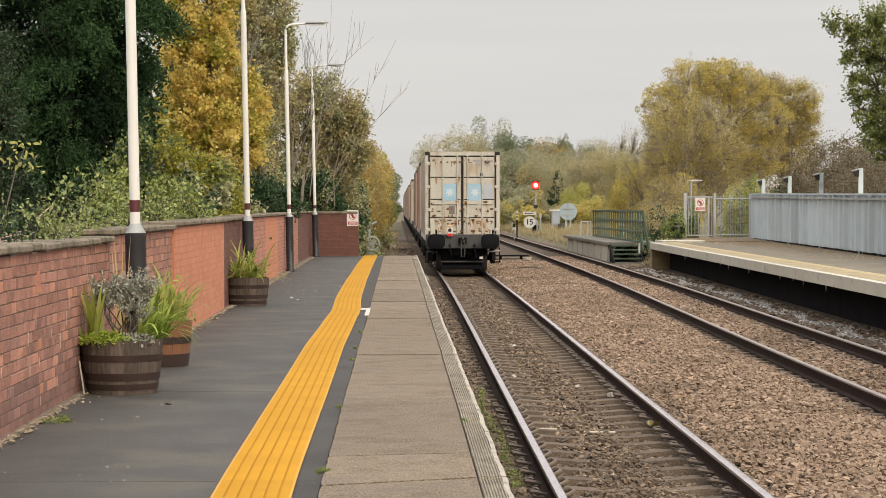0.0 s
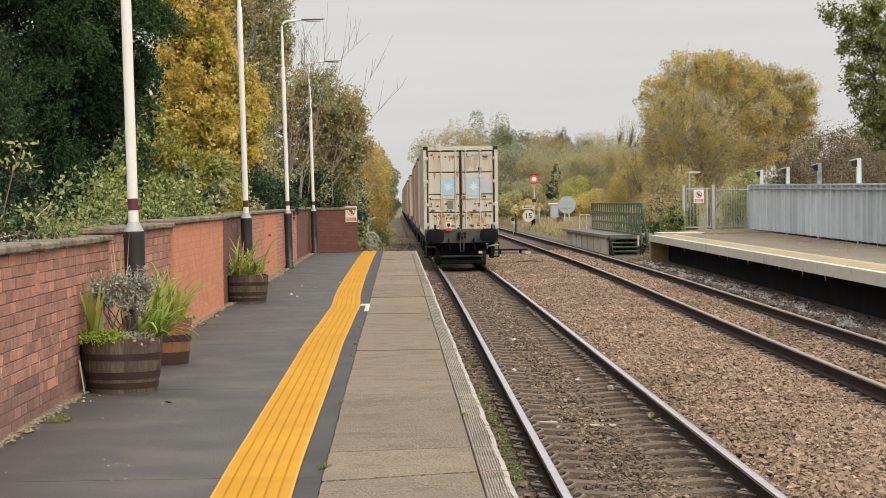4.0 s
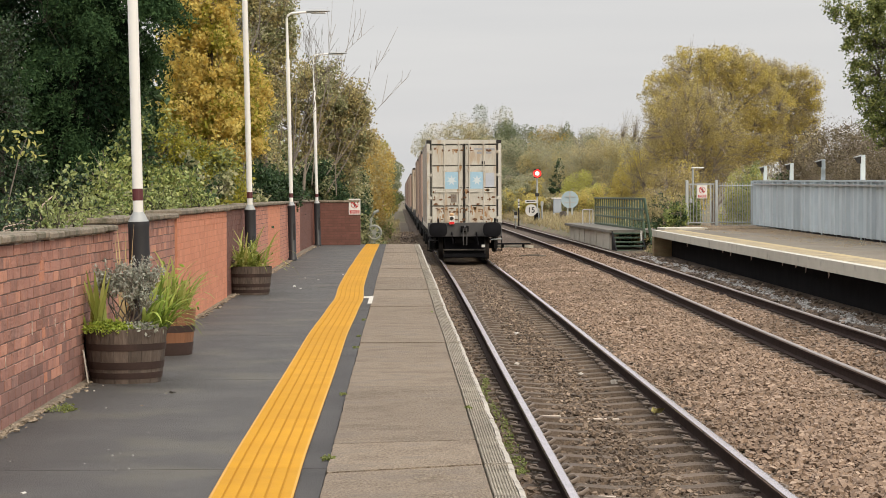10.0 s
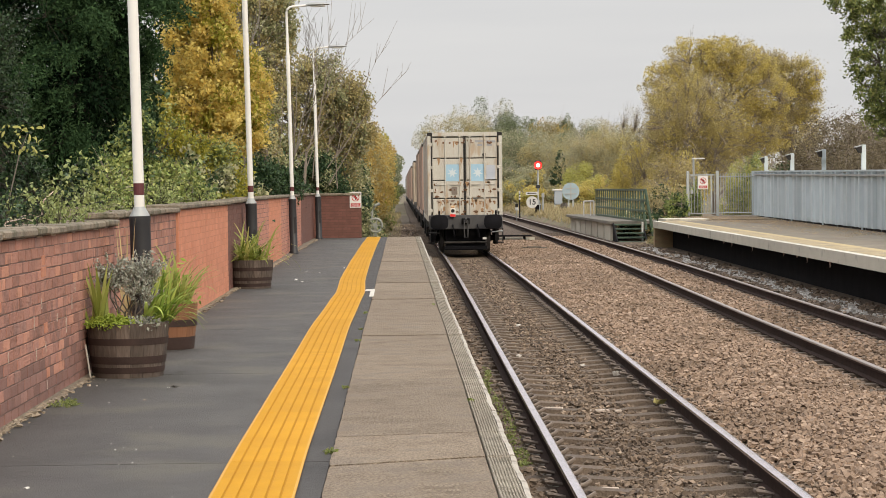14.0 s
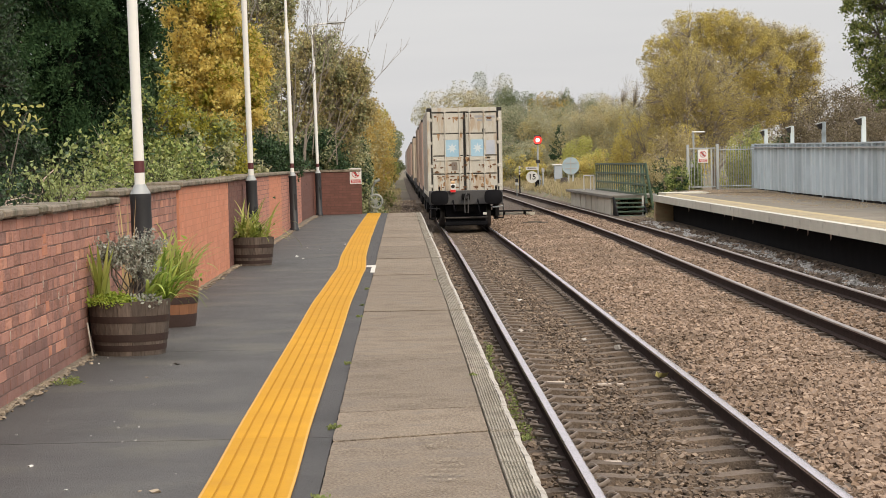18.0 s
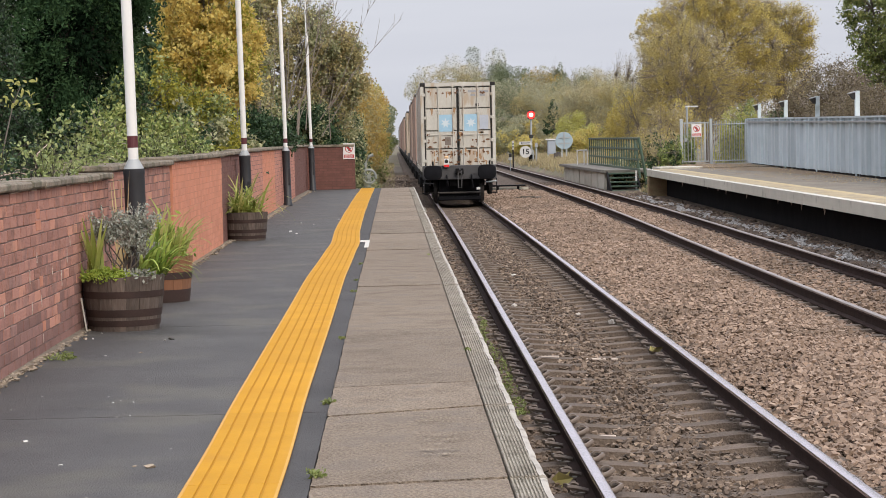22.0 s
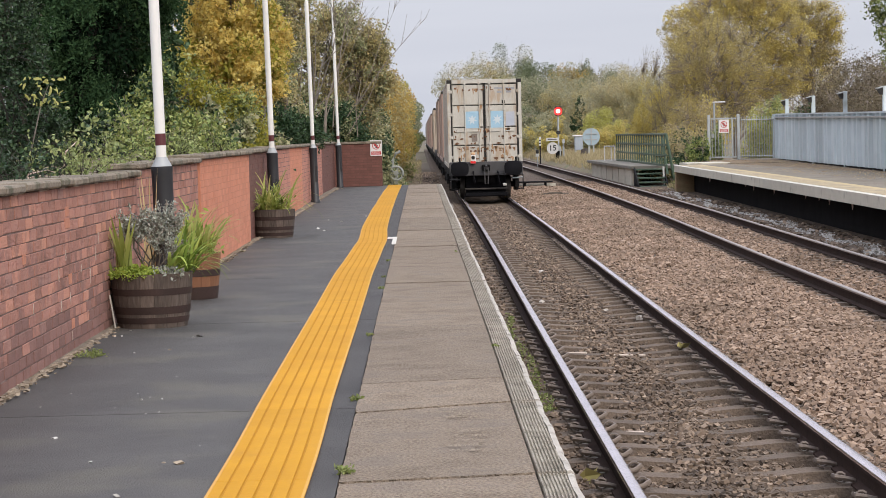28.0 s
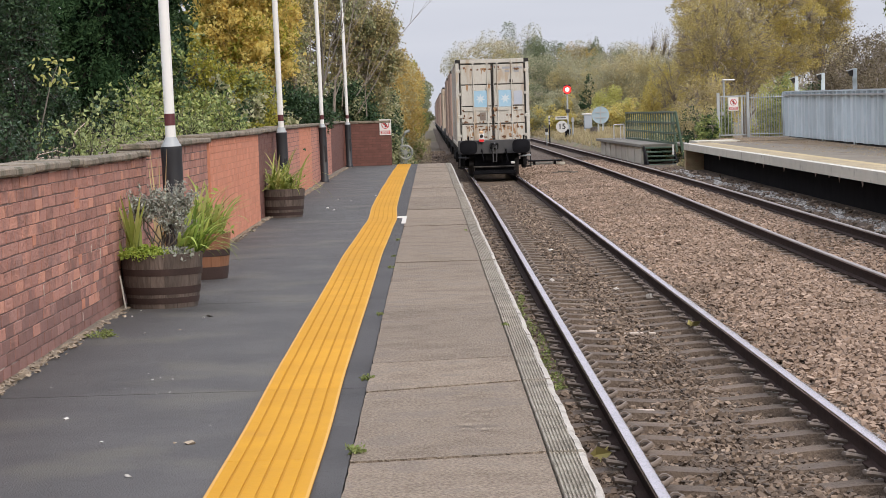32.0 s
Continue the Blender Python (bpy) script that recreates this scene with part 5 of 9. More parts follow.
# ---------------------------------------------------------------- planters
def barrel(x, y, r_top, r_low, height, wood, hoops, label):
    root = thing("barrel_planter", (x, y, dip(y)), label, "planter", "half-barrel planters along the wall")
    staves = 18
    for i in range(staves):
        a0, a1 = 2 * math.pi * i / staves + 0.004, 2 * math.pi * (i + 1) / staves - 0.004
        m = Mesh()
        prof, v = [(r_low, 0.0), (r_low + (r_top - r_low) * 0.62, height * 0.5), (r_top, height + float(rng.uniform(-0.006, 0.004)))], []
        for r, z in prof:
            for a in (a0, (a0 + a1) / 2, a1):
                v.append((r * math.cos(a), r * math.sin(a), z))
        for r, z in prof:
            for a in (a0, (a0 + a1) / 2, a1):
                v.append(((r - 0.026) * math.cos(a), (r - 0.026) * math.sin(a), z))
        f = [(j * 3 + k, j * 3 + k + 1, j * 3 + k + 4, j * 3 + k + 3) for j in range(2) for k in range(2)]
        f += [(9 + j * 3 + k, 9 + j * 3 + k + 3, 9 + j * 3 + k + 4, 9 + j * 3 + k + 1) for j in range(2) for k in range(2)]
        f += [(6, 7, 16, 15), (7, 8, 17, 16), (0, 9, 10, 1), (1, 10, 11, 2), (0, 3, 12, 9), (3, 6, 15, 12), (2, 11, 14, 5), (5, 14, 17, 8)]
        part("stave", m.add(v, f), wood, root)
    for z0, h in hoops:
        def r_at(z):
            t = z / height
            return (r_low + (r_top - r_low) * 1.24 * t if t < 0.5 else r_low + (r_top - r_low) * (0.62 + 0.76 * (t - 0.5))) + 0.004
        part("hoop", Mesh().lathe([(r_at(z0) - 0.004, z0), (r_at(z0), z0), (r_at(z0 + h), z0 + h), (r_at(z0 + h) - 0.004, z0 + h)], 36), M["hoop"], root, "rusty iron hoop", smooth=40)
    part("soil", Mesh().lathe([(0.0, height - 0.04), (r_top - 0.026, height - 0.06)], 24), M["soil"], root)
    return root


barrel(-2.07, 16.53, 0.310, 0.260, 0.405, M["oak"], ((0.035, 0.045), (0.105, 0.055), (0.245, 0.05)), "weathered dark oak half-barrel planter with rusty hoops")
barrel(-2.09, 19.35, 0.285, 0.245, 0.40, M["oak_warm"], ((0.0, 0.11), (0.20, 0.06)), "warm brown half-barrel planter against the wall")
barrel(-2.14, 31.3, 0.315, 0.27, 0.40, M["oak"], ((0.03, 0.045), (0.11, 0.05), (0.25, 0.05)), "dark oak half-barrel planter beside the orange wall")

M["blade"] = leaf_mat("strap_leaf_green", [(0.14, 0.24, 0.04), (0.27, 0.41, 0.07), (0.40, 0.53, 0.11), (0.52, 0.54, 0.15)], 0.45, 0.42)
M["blade_yellow"] = leaf_mat("strap_leaf_yellow_green", [(0.22, 0.28, 0.06), (0.38, 0.42, 0.10), (0.52, 0.52, 0.17), (0.60, 0.50, 0.21), (0.28, 0.36, 0.08)], 0.45, 0.42)
M["lavender"] = leaf_mat("grey_green_lavender", [(0.25, 0.28, 0.225), (0.36, 0.39, 0.335), (0.47, 0.495, 0.45), (0.31, 0.335, 0.26), (0.30, 0.25, 0.225)], 0.8, 0.1)
M["weed"] = leaf_mat("weed_leaf", [(0.19, 0.25, 0.07), (0.27, 0.32, 0.10), (0.15, 0.20, 0.06), (0.33, 0.33, 0.14)], 0.6, 0.3)
M["lime"] = leaf_mat("lime_green_leaf", [(0.22, 0.30, 0.04), (0.34, 0.42, 0.06), (0.42, 0.46, 0.09), (0.16, 0.24, 0.04)], 0.5, 0.3)


def blades(n, r0, length, width, lean, arc, seed, sector=None):
    """Arching strap leaves from one clump, as joined strips."""
    g = random.Random(seed)
    v, f = [], []
    for _ in range(n):
        a = g.uniform(0, 2 * math.pi) if sector is None else radians(g.uniform(*sector))
        rr = r0 * math.sqrt(g.random())
        b = g.uniform(0, 2 * math.pi)
        p = Vector((rr * math.cos(b), rr * math.sin(b), 0))
        out = Vector((math.cos(a), math.sin(a), 0))
        side = Vector((-out.y, out.x, 0))
        L, w = length * g.uniform(0.55, 1.1), width * g.uniform(0.7, 1.2)
        tilt = g.uniform(0.05, lean)
        bend = arc * g.uniform(0.4, 1.3)
        seg = 7
        k = len(v)
        for i in range(seg + 1):
            ww = w * (1 - (i / seg) ** 2.2) + 0.0008
            v += [tuple(p - side * ww / 2), tuple(p + side * ww / 2)]
            ang = tilt + bend * (i / seg) ** 1.5
            p = p + (out * math.sin(ang) + Vector((0, 0, math.cos(ang)))) * (L / seg)
        f += [(k + 2 * i, k + 2 * i + 1, k + 2 * i + 3, k + 2 * i + 2) for i in range(seg)]
    m = Mesh()
    m.v, m.f = v, f
    return m


def bush_points(n, rx, ry, rz, clumps, tight=0.28):
    c = rng.normal(size=(clumps, 3))
    c /= np.linalg.norm(c, axis=1)[:, None]
    c *= rng.uniform(0.35, 1.0, (clumps, 1)) ** 0.6
    c[:, 2] = np.abs(c[:, 2])
    pick = rng.integers(0, clumps, n)
    p = c[pick] + rng.normal(0, tight, (n, 3))
    return p * (rx, ry, rz)


def planter_plants():
    lav = thing("lavender_plant", (-2.07, 16.55, 0.325), "leggy grey-green lavender on bare woody stems in a planter", "plant")
    g = random.Random(3)
    stems, pts = Mesh(), []
    for cx, cy, cz, r, n in ((-0.13, 0.0, 0.38, 0.085, 60), (0.02, 0.03, 0.40, 0.085, 50), (0.13, 0.0, 0.42, 0.075, 56), (0.07, -0.06, 0.30, 0.07, 34), (0.14, -0.05, 0.22, 0.05, 16)):
        for _ in range(4):
            x, y = g.uniform(-0.05, 0.05), g.uniform(-0.05, 0.05)
            wood = Mesh().tube([(x, y, 0), (x + cx * 0.2 + g.uniform(-0.04, 0.04), y, cz * 0.35), (x + cx * 0.8, y + cy * 0.6, cz * 0.7), (cx + g.uniform(-0.05, 0.05), cy, cz)], [0.007, 0.006, 0.005, 0.003], 5)
            part("woody_stem", wood, M["bark"], lav, "bare brown woody stem")
        for _ in range(n):
            foot = Vector((cx + g.gauss(0, r * 0.5), cy + g.gauss(0, r * 0.5), cz + g.gauss(0, 0.035)))
            way = Vector((g.gauss(0, 0.55), g.gauss(0, 0.4), g.uniform(0.35, 1.0))).normalized() * g.uniform(0.07, 0.17)
            stems.tube([tuple(foot), tuple(foot + way * 0.5), tuple(foot + way)], [0.003, 0.003, 0.002], 4, caps=False)
            for k in range(24):
                q = foot + way * (k / 23)
                pts.append((q.x + g.gauss(0, 0.010), q.y + g.gauss(0, 0.010), q.z + g.gauss(0, 0.009)))
    part("stem", stems, M["twig"], lav)["kind"] = "stuff"
    part("foliage", leaves("lavender_leaves", np.array(pts), 0.0125, M["lavender"], 2.4), None, lav)
    ir = thing("iris_plant", (-2.28, 16.45, 0.35), "green strap-leaved iris in a planter", "plant", "strap-leaved plants in planters")
    part("leaf_clump", blades(18, 0.06, 0.50, 0.042, 0.4, 0.4, 11), M["blade_yellow"], ir)
    ir2 = thing("iris_plant", (-1.89, 16.6, 0.36), "bright green arching strap-leaved plant in a planter", "plant", "strap-leaved plants in planters")
    part("leaf_clump", blades(95, 0.11, 0.56, 0.030, 1.05, 1.5, 12, (-85, 85)), M["blade"], ir2)
    cover = thing("ground_cover_plant", (-2.17, 16.35, 0.385), "low lime-green leafy plant filling a planter's rim", "plant")
    part("foliage", leaves("lime_leaves", bush_points(1300, 0.16, 0.13, 0.075, 60, 0.2), 0.018, M["lime"], 1.3, shaped=True), None, cover)
    cover2 = thing("ground_cover_plant", (-1.94, 16.42, 0.385), "sparse grey-green ground cover in a planter", "plant")
    part("foliage", leaves("grey_leaves", bush_points(350, 0.12, 0.14, 0.06, 40), 0.022, M["lavender"], 1.5), None, cover2)
    big = thing("grass_plant", (-2.07, 19.35, 0.36), "tall yellowing strap-leaved plant in a barrel planter", "plant", "strap-leaved plants in planters")
    part("leaf_clump", blades(130, 0.17, 0.60, 0.032, 1.0, 1.5, 21), M["blade_yellow"], big)
    part("foliage", leaves("inner_leaves", bush_points(420, 0.2, 0.18, 0.3, 60), 0.024, M["blade"], 3.0), None, big)
    third = thing("iris_plant", (-2.13, 31.3, 0.36), "yellow-green strap-leaved iris in a barrel planter", "plant", "strap-leaved plants in planters")
    part("leaf_clump", blades(105, 0.2, 0.72, 0.038, 1.3, 1.7, 31), M["blade_yellow"], third)
    part("foliage", leaves("inner_leaves", bush_points(350, 0.22, 0.2, 0.18, 40), 0.03, M["blade_yellow"], 2.0), None, third)
    dead = thing("dry_stalks", (-2.17, 17.3, 0.0), "dry straw-coloured stalks standing against the wall", "plant")
    part("leaf_clump", blades(5, 0.02, 1.12, 0.03, 0.05, 0.12, 41), mat("straw", (0.36, 0.26, 0.12), (0.5, 0.38, 0.2), 4, 30, 0.8), dead)
    # weeds
    for i, (x, y, s, n) in enumerate(((-2.2, 14.25, 0.10, 260), (-0.40, 11.58, 0.04, 80), (-0.41, 15.2, 0.028, 40), (-0.42, 19.9, 0.03, 40), (-0.42, 24.5, 0.028, 40), (0.43, 14.2, 0.03, 40), (-0.38, 8.95, 0.055, 110), (-0.42, 21.5, 0.02, 25), (0.36, 26.2, 0.02, 25))):
        w = thing("weed", (x, y, dip(y) + 0.006), "small green weed growing in a platform joint", "weed", "weeds on the platform")
        part("foliage", leaves("weed_leaves", bush_points(n, s * 0.8, s * 0.9, s * 0.5, 10), 0.011, M["weed"], 2.0), None, w)


planter_plants()


# ---------------------------------------------------------------- signs
def warning_sign(name, x, y, z, w, h, label):
    """A white notice with a red ring, a bar across it and a red panel below."""
    root = thing(name, (x, y, z), label, "sign", "warning notices")
    part("plate", Mesh().box(-w / 2, w / 2, -0.006, 0.0, -h / 2, h / 2, 0.002), M["white"], root)
    cz, r = h * 0.14, w * 0.33
    ring = Mesh().lathe([(r * 0.82, 0.0), (r, 0.0), (r, 0.002), (r * 0.82, 0.002)], 28)
    ring.v = [(a, -0.0062 - c, cz + b) for a, b, c in ring.v]
    part("ring", ring, M["red_sign"], root, "red ring")
    part("pictogram", Mesh().box(-w * 0.055, w * 0.055, -0.009, -0.0062, cz - r * 0.6, cz + r * 0.55, 0.001).box(-w * 0.16, w * 0.16, -0.009, -0.0062, cz - r * 0.05, cz + r * 0.14), M["black"], root, "dark pictogram shape")
    bar = Mesh().box(-r * 0.85, r * 0.85, -0.0115, -0.0095, -0.06 * w, 0.06 * w)
    c, s = math.cos(radians(45)), math.sin(radians(45))
    bar.v = [(a * c + b * s, y2, cz - a * s + b * c) for a, y2, b in bar.v]
    part("bar", bar, M["red_sign"], root)
    part("red_panel", Mesh().box(-w * 0.42, w * 0.42, -0.009, -0.0062, -h * 0.43, -h * 0.22), M["red_sign"], root)
    for zz in (-0.28, -0.34, -0.40):
        part("lettering_bar", Mesh().box(-w * 0.34, w * 0.34, -0.011, -0.0092, h * zz + 0.0, h * zz + h * 0.025), M["white"], root)
    return root


warning_sign("warning_sign", -1.28, 62.60, 1.08, 0.33, 0.45, "white and red no-entry notice on the end wall")


def text_plate(parent, body, size, x, z, y, material):
    cu = bpy.data.curves.new("digits", "FONT")
    cu.body, cu.size, cu.align_x, cu.align_y, cu.extrude = body, size, "CENTER", "CENTER", 0.002
    cu.offset = size * 0.018
    cu.materials.append(material)
    ob = new("digits", cu)
    ob.parent = parent
    ob.matrix_basis = pose(x, y, z, 90, 0, 0)
    return ob


FAR_SCALE = 1.254


def lineside():
    # speed restriction board
    root = thing("speed_sign", (7.16, 119.6, 0.56), "round white speed board reading 15 under an arrow board", "sign")
    part("disc", Mesh().tube([(0, 0, 0), (0, 0.02, 0)], 0.32, 30), M["grubby_white"], root)
    text_plate(root, "15", 0.42, 0, 0, -0.003, M["black"])
    part("arrow_board", Mesh().box(-0.34, 0.34, 0, 0.02, 0.39, 0.56, 0.003), M["grubby_white"], root)
    arrow = Mesh().box(-0.2, 0.24, -0.006, -0.001, 0.465, 0.505)
    arrow.add([(-0.28, -0.004, 0.485), (-0.18, -0.004, 0.53), (-0.18, -0.004, 0.44)], [(0, 1, 2)])
    part("arrow", arrow, M["black"], root, "black arrow")
    part("post", Mesh().tube([(0.42, 0.1, -1.6), (0.42, 0.1, 0.1)], 0.035, 8), M["galv"], root)
    part("bracket", Mesh().box(0.0, 0.44, 0.03, 0.07, 0.0, 0.06), M["galv"], root)
    # signal
    sig = thing("railway_signal", (8.15, 130.0, -1.0), "signal post showing a red light beside the far track", "railway signal")
    part("post", Mesh().tube([(0, 0.15, 0), (0, 0.15, 3.45)], 0.055, 10), M["galv"], sig)
    head = part("signal_head", Mesh().box(-0.2, 0.2, -0.05, 0.14, 3.4, 3.95, 0.03), M["black"], sig, "black signal head")
    part("lens", Mesh().tube([(0, -0.05, 3.66), (0, -0.075, 3.66)], [0.13, 0.12], 22), plain("red_signal_lamp", (1.0, 0.27, 0.22), 0.3, 0.0, 5.0), head, "glowing red lens")
    # emissive disc added behind the lens to imitate the halo round the light
    part("lens_halo", Mesh().tube([(0, -0.052, 3.66), (0, -0.06, 3.66)], 0.235, 22), plain("red_lamp_halo", (1.0, 0.035, 0.03), 0.3, 0.0, 1.6), head, "glowing red disc standing in for the lamp's halo")
    part("hood", Mesh().lathe([(0.25, 0.0), (0.25, 0.22)], 14, (0, 0, 0), 0, math.pi), M["black"], head).matrix_basis = pose(0, -0.05, 3.66, 90, 0, 0)
    part("junction_box", Mesh().box(-0.12, 0.12, 0.0, 0.12, 2.3, 2.5, 0.01), M["black"], sig)
    # round board on two posts
    rb = thing("round_board", (9.09, 117.3, 1.13), "round pale board with dark cross bars on two posts", "sign")
    part("disc", Mesh().tube([(0, 0, 0), (0, 0.03, 0)], 0.46, 32), mat("pale_blue_grey_board", (0.25, 0.335, 0.39), (0.34, 0.425, 0.475), 2, 20, 0.5, bump=0.03), rb)
    for zz in (0.15, -0.14):
        part("cross_bar", Mesh().box(-0.3, 0.3, -0.03, -0.001, zz - 0.025, zz + 0.025), M["lamp_grey"], rb, "dark cross bar")
    part("rib", Mesh().box(-0.03, 0.03, -0.035, -0.002, -0.46, 0.46), M["lamp_grey"], rb)
    for px in (-0.12, 0.12):
        part("post", Mesh().box(px - 0.04, px + 0.04, 0.031, 0.09, -1.6, 0.3), M["galv"], rb, "grey post")
    # cabinet
    cb = thing("relay_cabinet", (9.12, 127.0, -0.35), "grey lineside cabinet with a pale lid", "cabinet")
    part("body", Mesh().box(-0.23, 0.23, 0, 0.4, 0.7, 1.5, 0.02), mat("cabinet_grey", (0.25, 0.29, 0.34), (0.33, 0.37, 0.42), 2, 20, 0.5), cb)
    part("lid", Mesh().box(-0.34, 0.26, -0.05, 0.45, 1.502, 1.58, 0.02), M["white"], cb, "white lid")
    part("door_line", Mesh().box(-0.19, 0.19, -0.006, -0.001, 0.78, 1.42), mat("cabinet_door", (0.27, 0.31, 0.36), (0.35, 0.39, 0.44), 2, 20, 0.5), cb)
    for px in (-0.18, 0.18):
        part("leg", Mesh().box(px - 0.05, px + 0.05, 0.05, 0.35, 0, 0.7), M["galv"], cb)
    # white frame beside the bridge
    fr = thing("tubular_stand", (8.95, 104.6, -0.1), "small white tubular stand beside the bridge", "stand")
    for px in (-0.24, 0.24, 0.08):
        part("upright", Mesh().tube([(px, 0, 0), (px, 0, 0.78)], 0.028, 8), M["white"], fr)
    for pz in (0.02, 0.78):
        part("rail", Mesh().tube([(-0.24, 0, pz), (0.24, 0, pz)], 0.028, 8), M["white"], fr)
    # the lineside equipment stands well down the line
    for ob in (root, sig, rb, cb):
        x, y, z = ob.location
        ob.location = (x * FAR_SCALE, y * FAR_SCALE, 1.39 + (z - 1.39) * FAR_SCALE)
        ob.scale = (FAR_SCALE, FAR_SCALE, FAR_SCALE)
    # low steel frame between the tracks
    lf = thing("steel_trestle", (4.75, 91.0, -0.95), "low dark steel trestle between the tracks", "trestle")
    part("top", Mesh().box(-0.75, 0.65, -0.2, 0.2, 0.3, 0.36, 0.01), M["chassis"], lf)
    for px in (-0.5, 0.35):
        part("leg", Mesh().box(px - 0.05, px + 0.05, -0.1, 0.1, 0, 0.3), M["chassis"], lf)
    part("pale_board", Mesh().box(-0.7, 0.8, 0.35, 0.45, 0.0, 0.25), M["lip"], lf, "pale board behind the trestle")
    rod = Mesh().tube([(-0.7, 0.2, 0.34), (-0.9, 6.0, 0.5)], 0.03, 6)
    part("rod", rod, M["chassis"], lf)
    db = thing("scrap_timber", (4.75, 78.5, -0.88), "heap of broken dark timber on the ballast", "debris")
    for i in range(5):
        g = Mesh().box(-0.25, 0.25, -0.05, 0.05, 0, 0.09, 0.01)
        part("timber_piece", g, M["bark"], db).matrix_basis = pose((i - 2) * 0.16, (i % 2) * 0.15, 0.03 * (i % 3), 0, 0, 25 * i - 40)


lineside()


def line_markers():
    """Short marker posts and a small ground lamp in the grass beside the far track."""
    def stand(name, x, y, label, category):
        return thing(name, (x, y, ground_z(x, y)), label, category)

    p = stand("marker_post", 8.13, 150.0, "short pale marker post with dark bands in the grass", "marker post")
    h = 1.12 - p.location[2]
    part("post", Mesh().box(-0.045, 0.045, -0.045, 0.045, -0.1, h - 0.6, 0.01), M["trestle"], p, "dark lower post")
    part("head", Mesh().box(-0.055, 0.055, -0.055, 0.055, h - 0.6, h, 0.012), M["grubby_white"], p, "pale head")
    for k in (0.18, 0.38):
        part("band", Mesh().box(-0.064, 0.064, -0.064, 0.064, h - k - 0.07, h - k), M["black"], p, "dark band")
    q = stand("ground_lamp", 7.95, 150.4, "small dark ground lamp on a white foot", "lamp")
    h = -0.2 - q.location[2]
    part("stake", Mesh().tube([(0, 0, -0.1), (0, 0, h)], 0.035, 8), M["galv"], q)
    part("foot", Mesh().tube([(0, 0, h), (0, 0, h + 0.1), (0, 0, h + 0.2)], [0.13, 0.12, 0.09], 12), M["grubby_white"], q, "white foot")
    part("lamp_case", Mesh().box(-0.1, 0.1, -0.1, 0.1, h + 0.2, h + 0.46, 0.04), M["black"], q, "black lamp case")
    part("arm", Mesh().tube([(-0.08, 0, h + 0.44), (-0.2, 0, h + 0.62)], 0.02, 6), M["galv"], q)
    r = stand("marker_post", 9.72, 150.0, "grey marker post beside the speed board", "marker post")
    h = 0.95 - r.location[2]
    part("post", Mesh().tube([(0, 0, -0.1), (0, 0, h)], 0.06, 8), M["galv"], r)
    part("plate", Mesh().box(-0.1, 0.1, -0.09, -0.065, h - 0.3, h - 0.02, 0.004), M["lamp_grey"], r, "grey plate")
    b = stand("equipment_box", 9.45, 151.0, "low dark trackside box under the speed board", "box")
    part("body", Mesh().box(-0.2, 0.2, -0.15, 0.15, -0.1, 0.55, 0.03), M["chassis"], b)
    part("lid", Mesh().box(-0.22, 0.22, -0.17, 0.17, 0.552, 0.60, 0.015), M["lamp_grey"], b, "grey lid")
    t = stand("tree_stump", 11.0, 148.0, "rough dark stump in the dead grass", "stump")
    part("wood", Mesh().tube([(0, 0, -0.2), (0.04, 0, 0.2), (-0.03, 0, 0.5)], [0.36, 0.3, 0.2], 9), M["bark"], t)
    part("root", Mesh().tube([(0.1, -0.1, 0.25), (0.34, -0.12, 0.12), (0.6, -0.1, -0.05)], [0.14, 0.1, 0.06], 7), M["bark"], t)


line_markers()


def old_winch():
    """A pale wheel and bent pipe in the ivy at the platform's end."""
    root = thing("hand_winch", (-0.76, 65.4, -0.95), "pale old iron hand winch and bent pipe in the ivy", "winch")
    pale = mat("pale_flaking_paint", (0.2, 0.21, 0.19), (0.36, 0.37, 0.34), 6, 40, 0.8)
    ring = [(0.2 * math.cos(a), 0, 1.25 + 0.2 * math.sin(a)) for a in [2 * math.pi * i / 20 for i in range(21)]]
    part("rim", Mesh().tube(ring, 0.035, 8), pale, root)
    part("hub", Mesh().tube([(0, -0.05, 1.25), (0, 0.05, 1.25)], 0.07, 12), pale, root)
    for i in range(5):
        a = 2 * math.pi * i / 5
        part("spoke", Mesh().tube([(0, 0, 1.25), (0.19 * math.cos(a), 0, 1.25 + 0.19 * math.sin(a))], 0.018, 6), pale, root)
    part("bent_pipe", Mesh().tube([(-0.12, 0.1, 0.3), (-0.13, 0.1, 1.3), (-0.10, 0.1, 1.62), (0.0, 0.1, 1.83), (0.14, 0.1, 1.9)], 0.045, 8), pale, root, "bent pale pipe")
    part("stand", Mesh().box(-0.05, 0.05, 0.0, 0.12, 0, 1.2), pale, root)


old_winch()


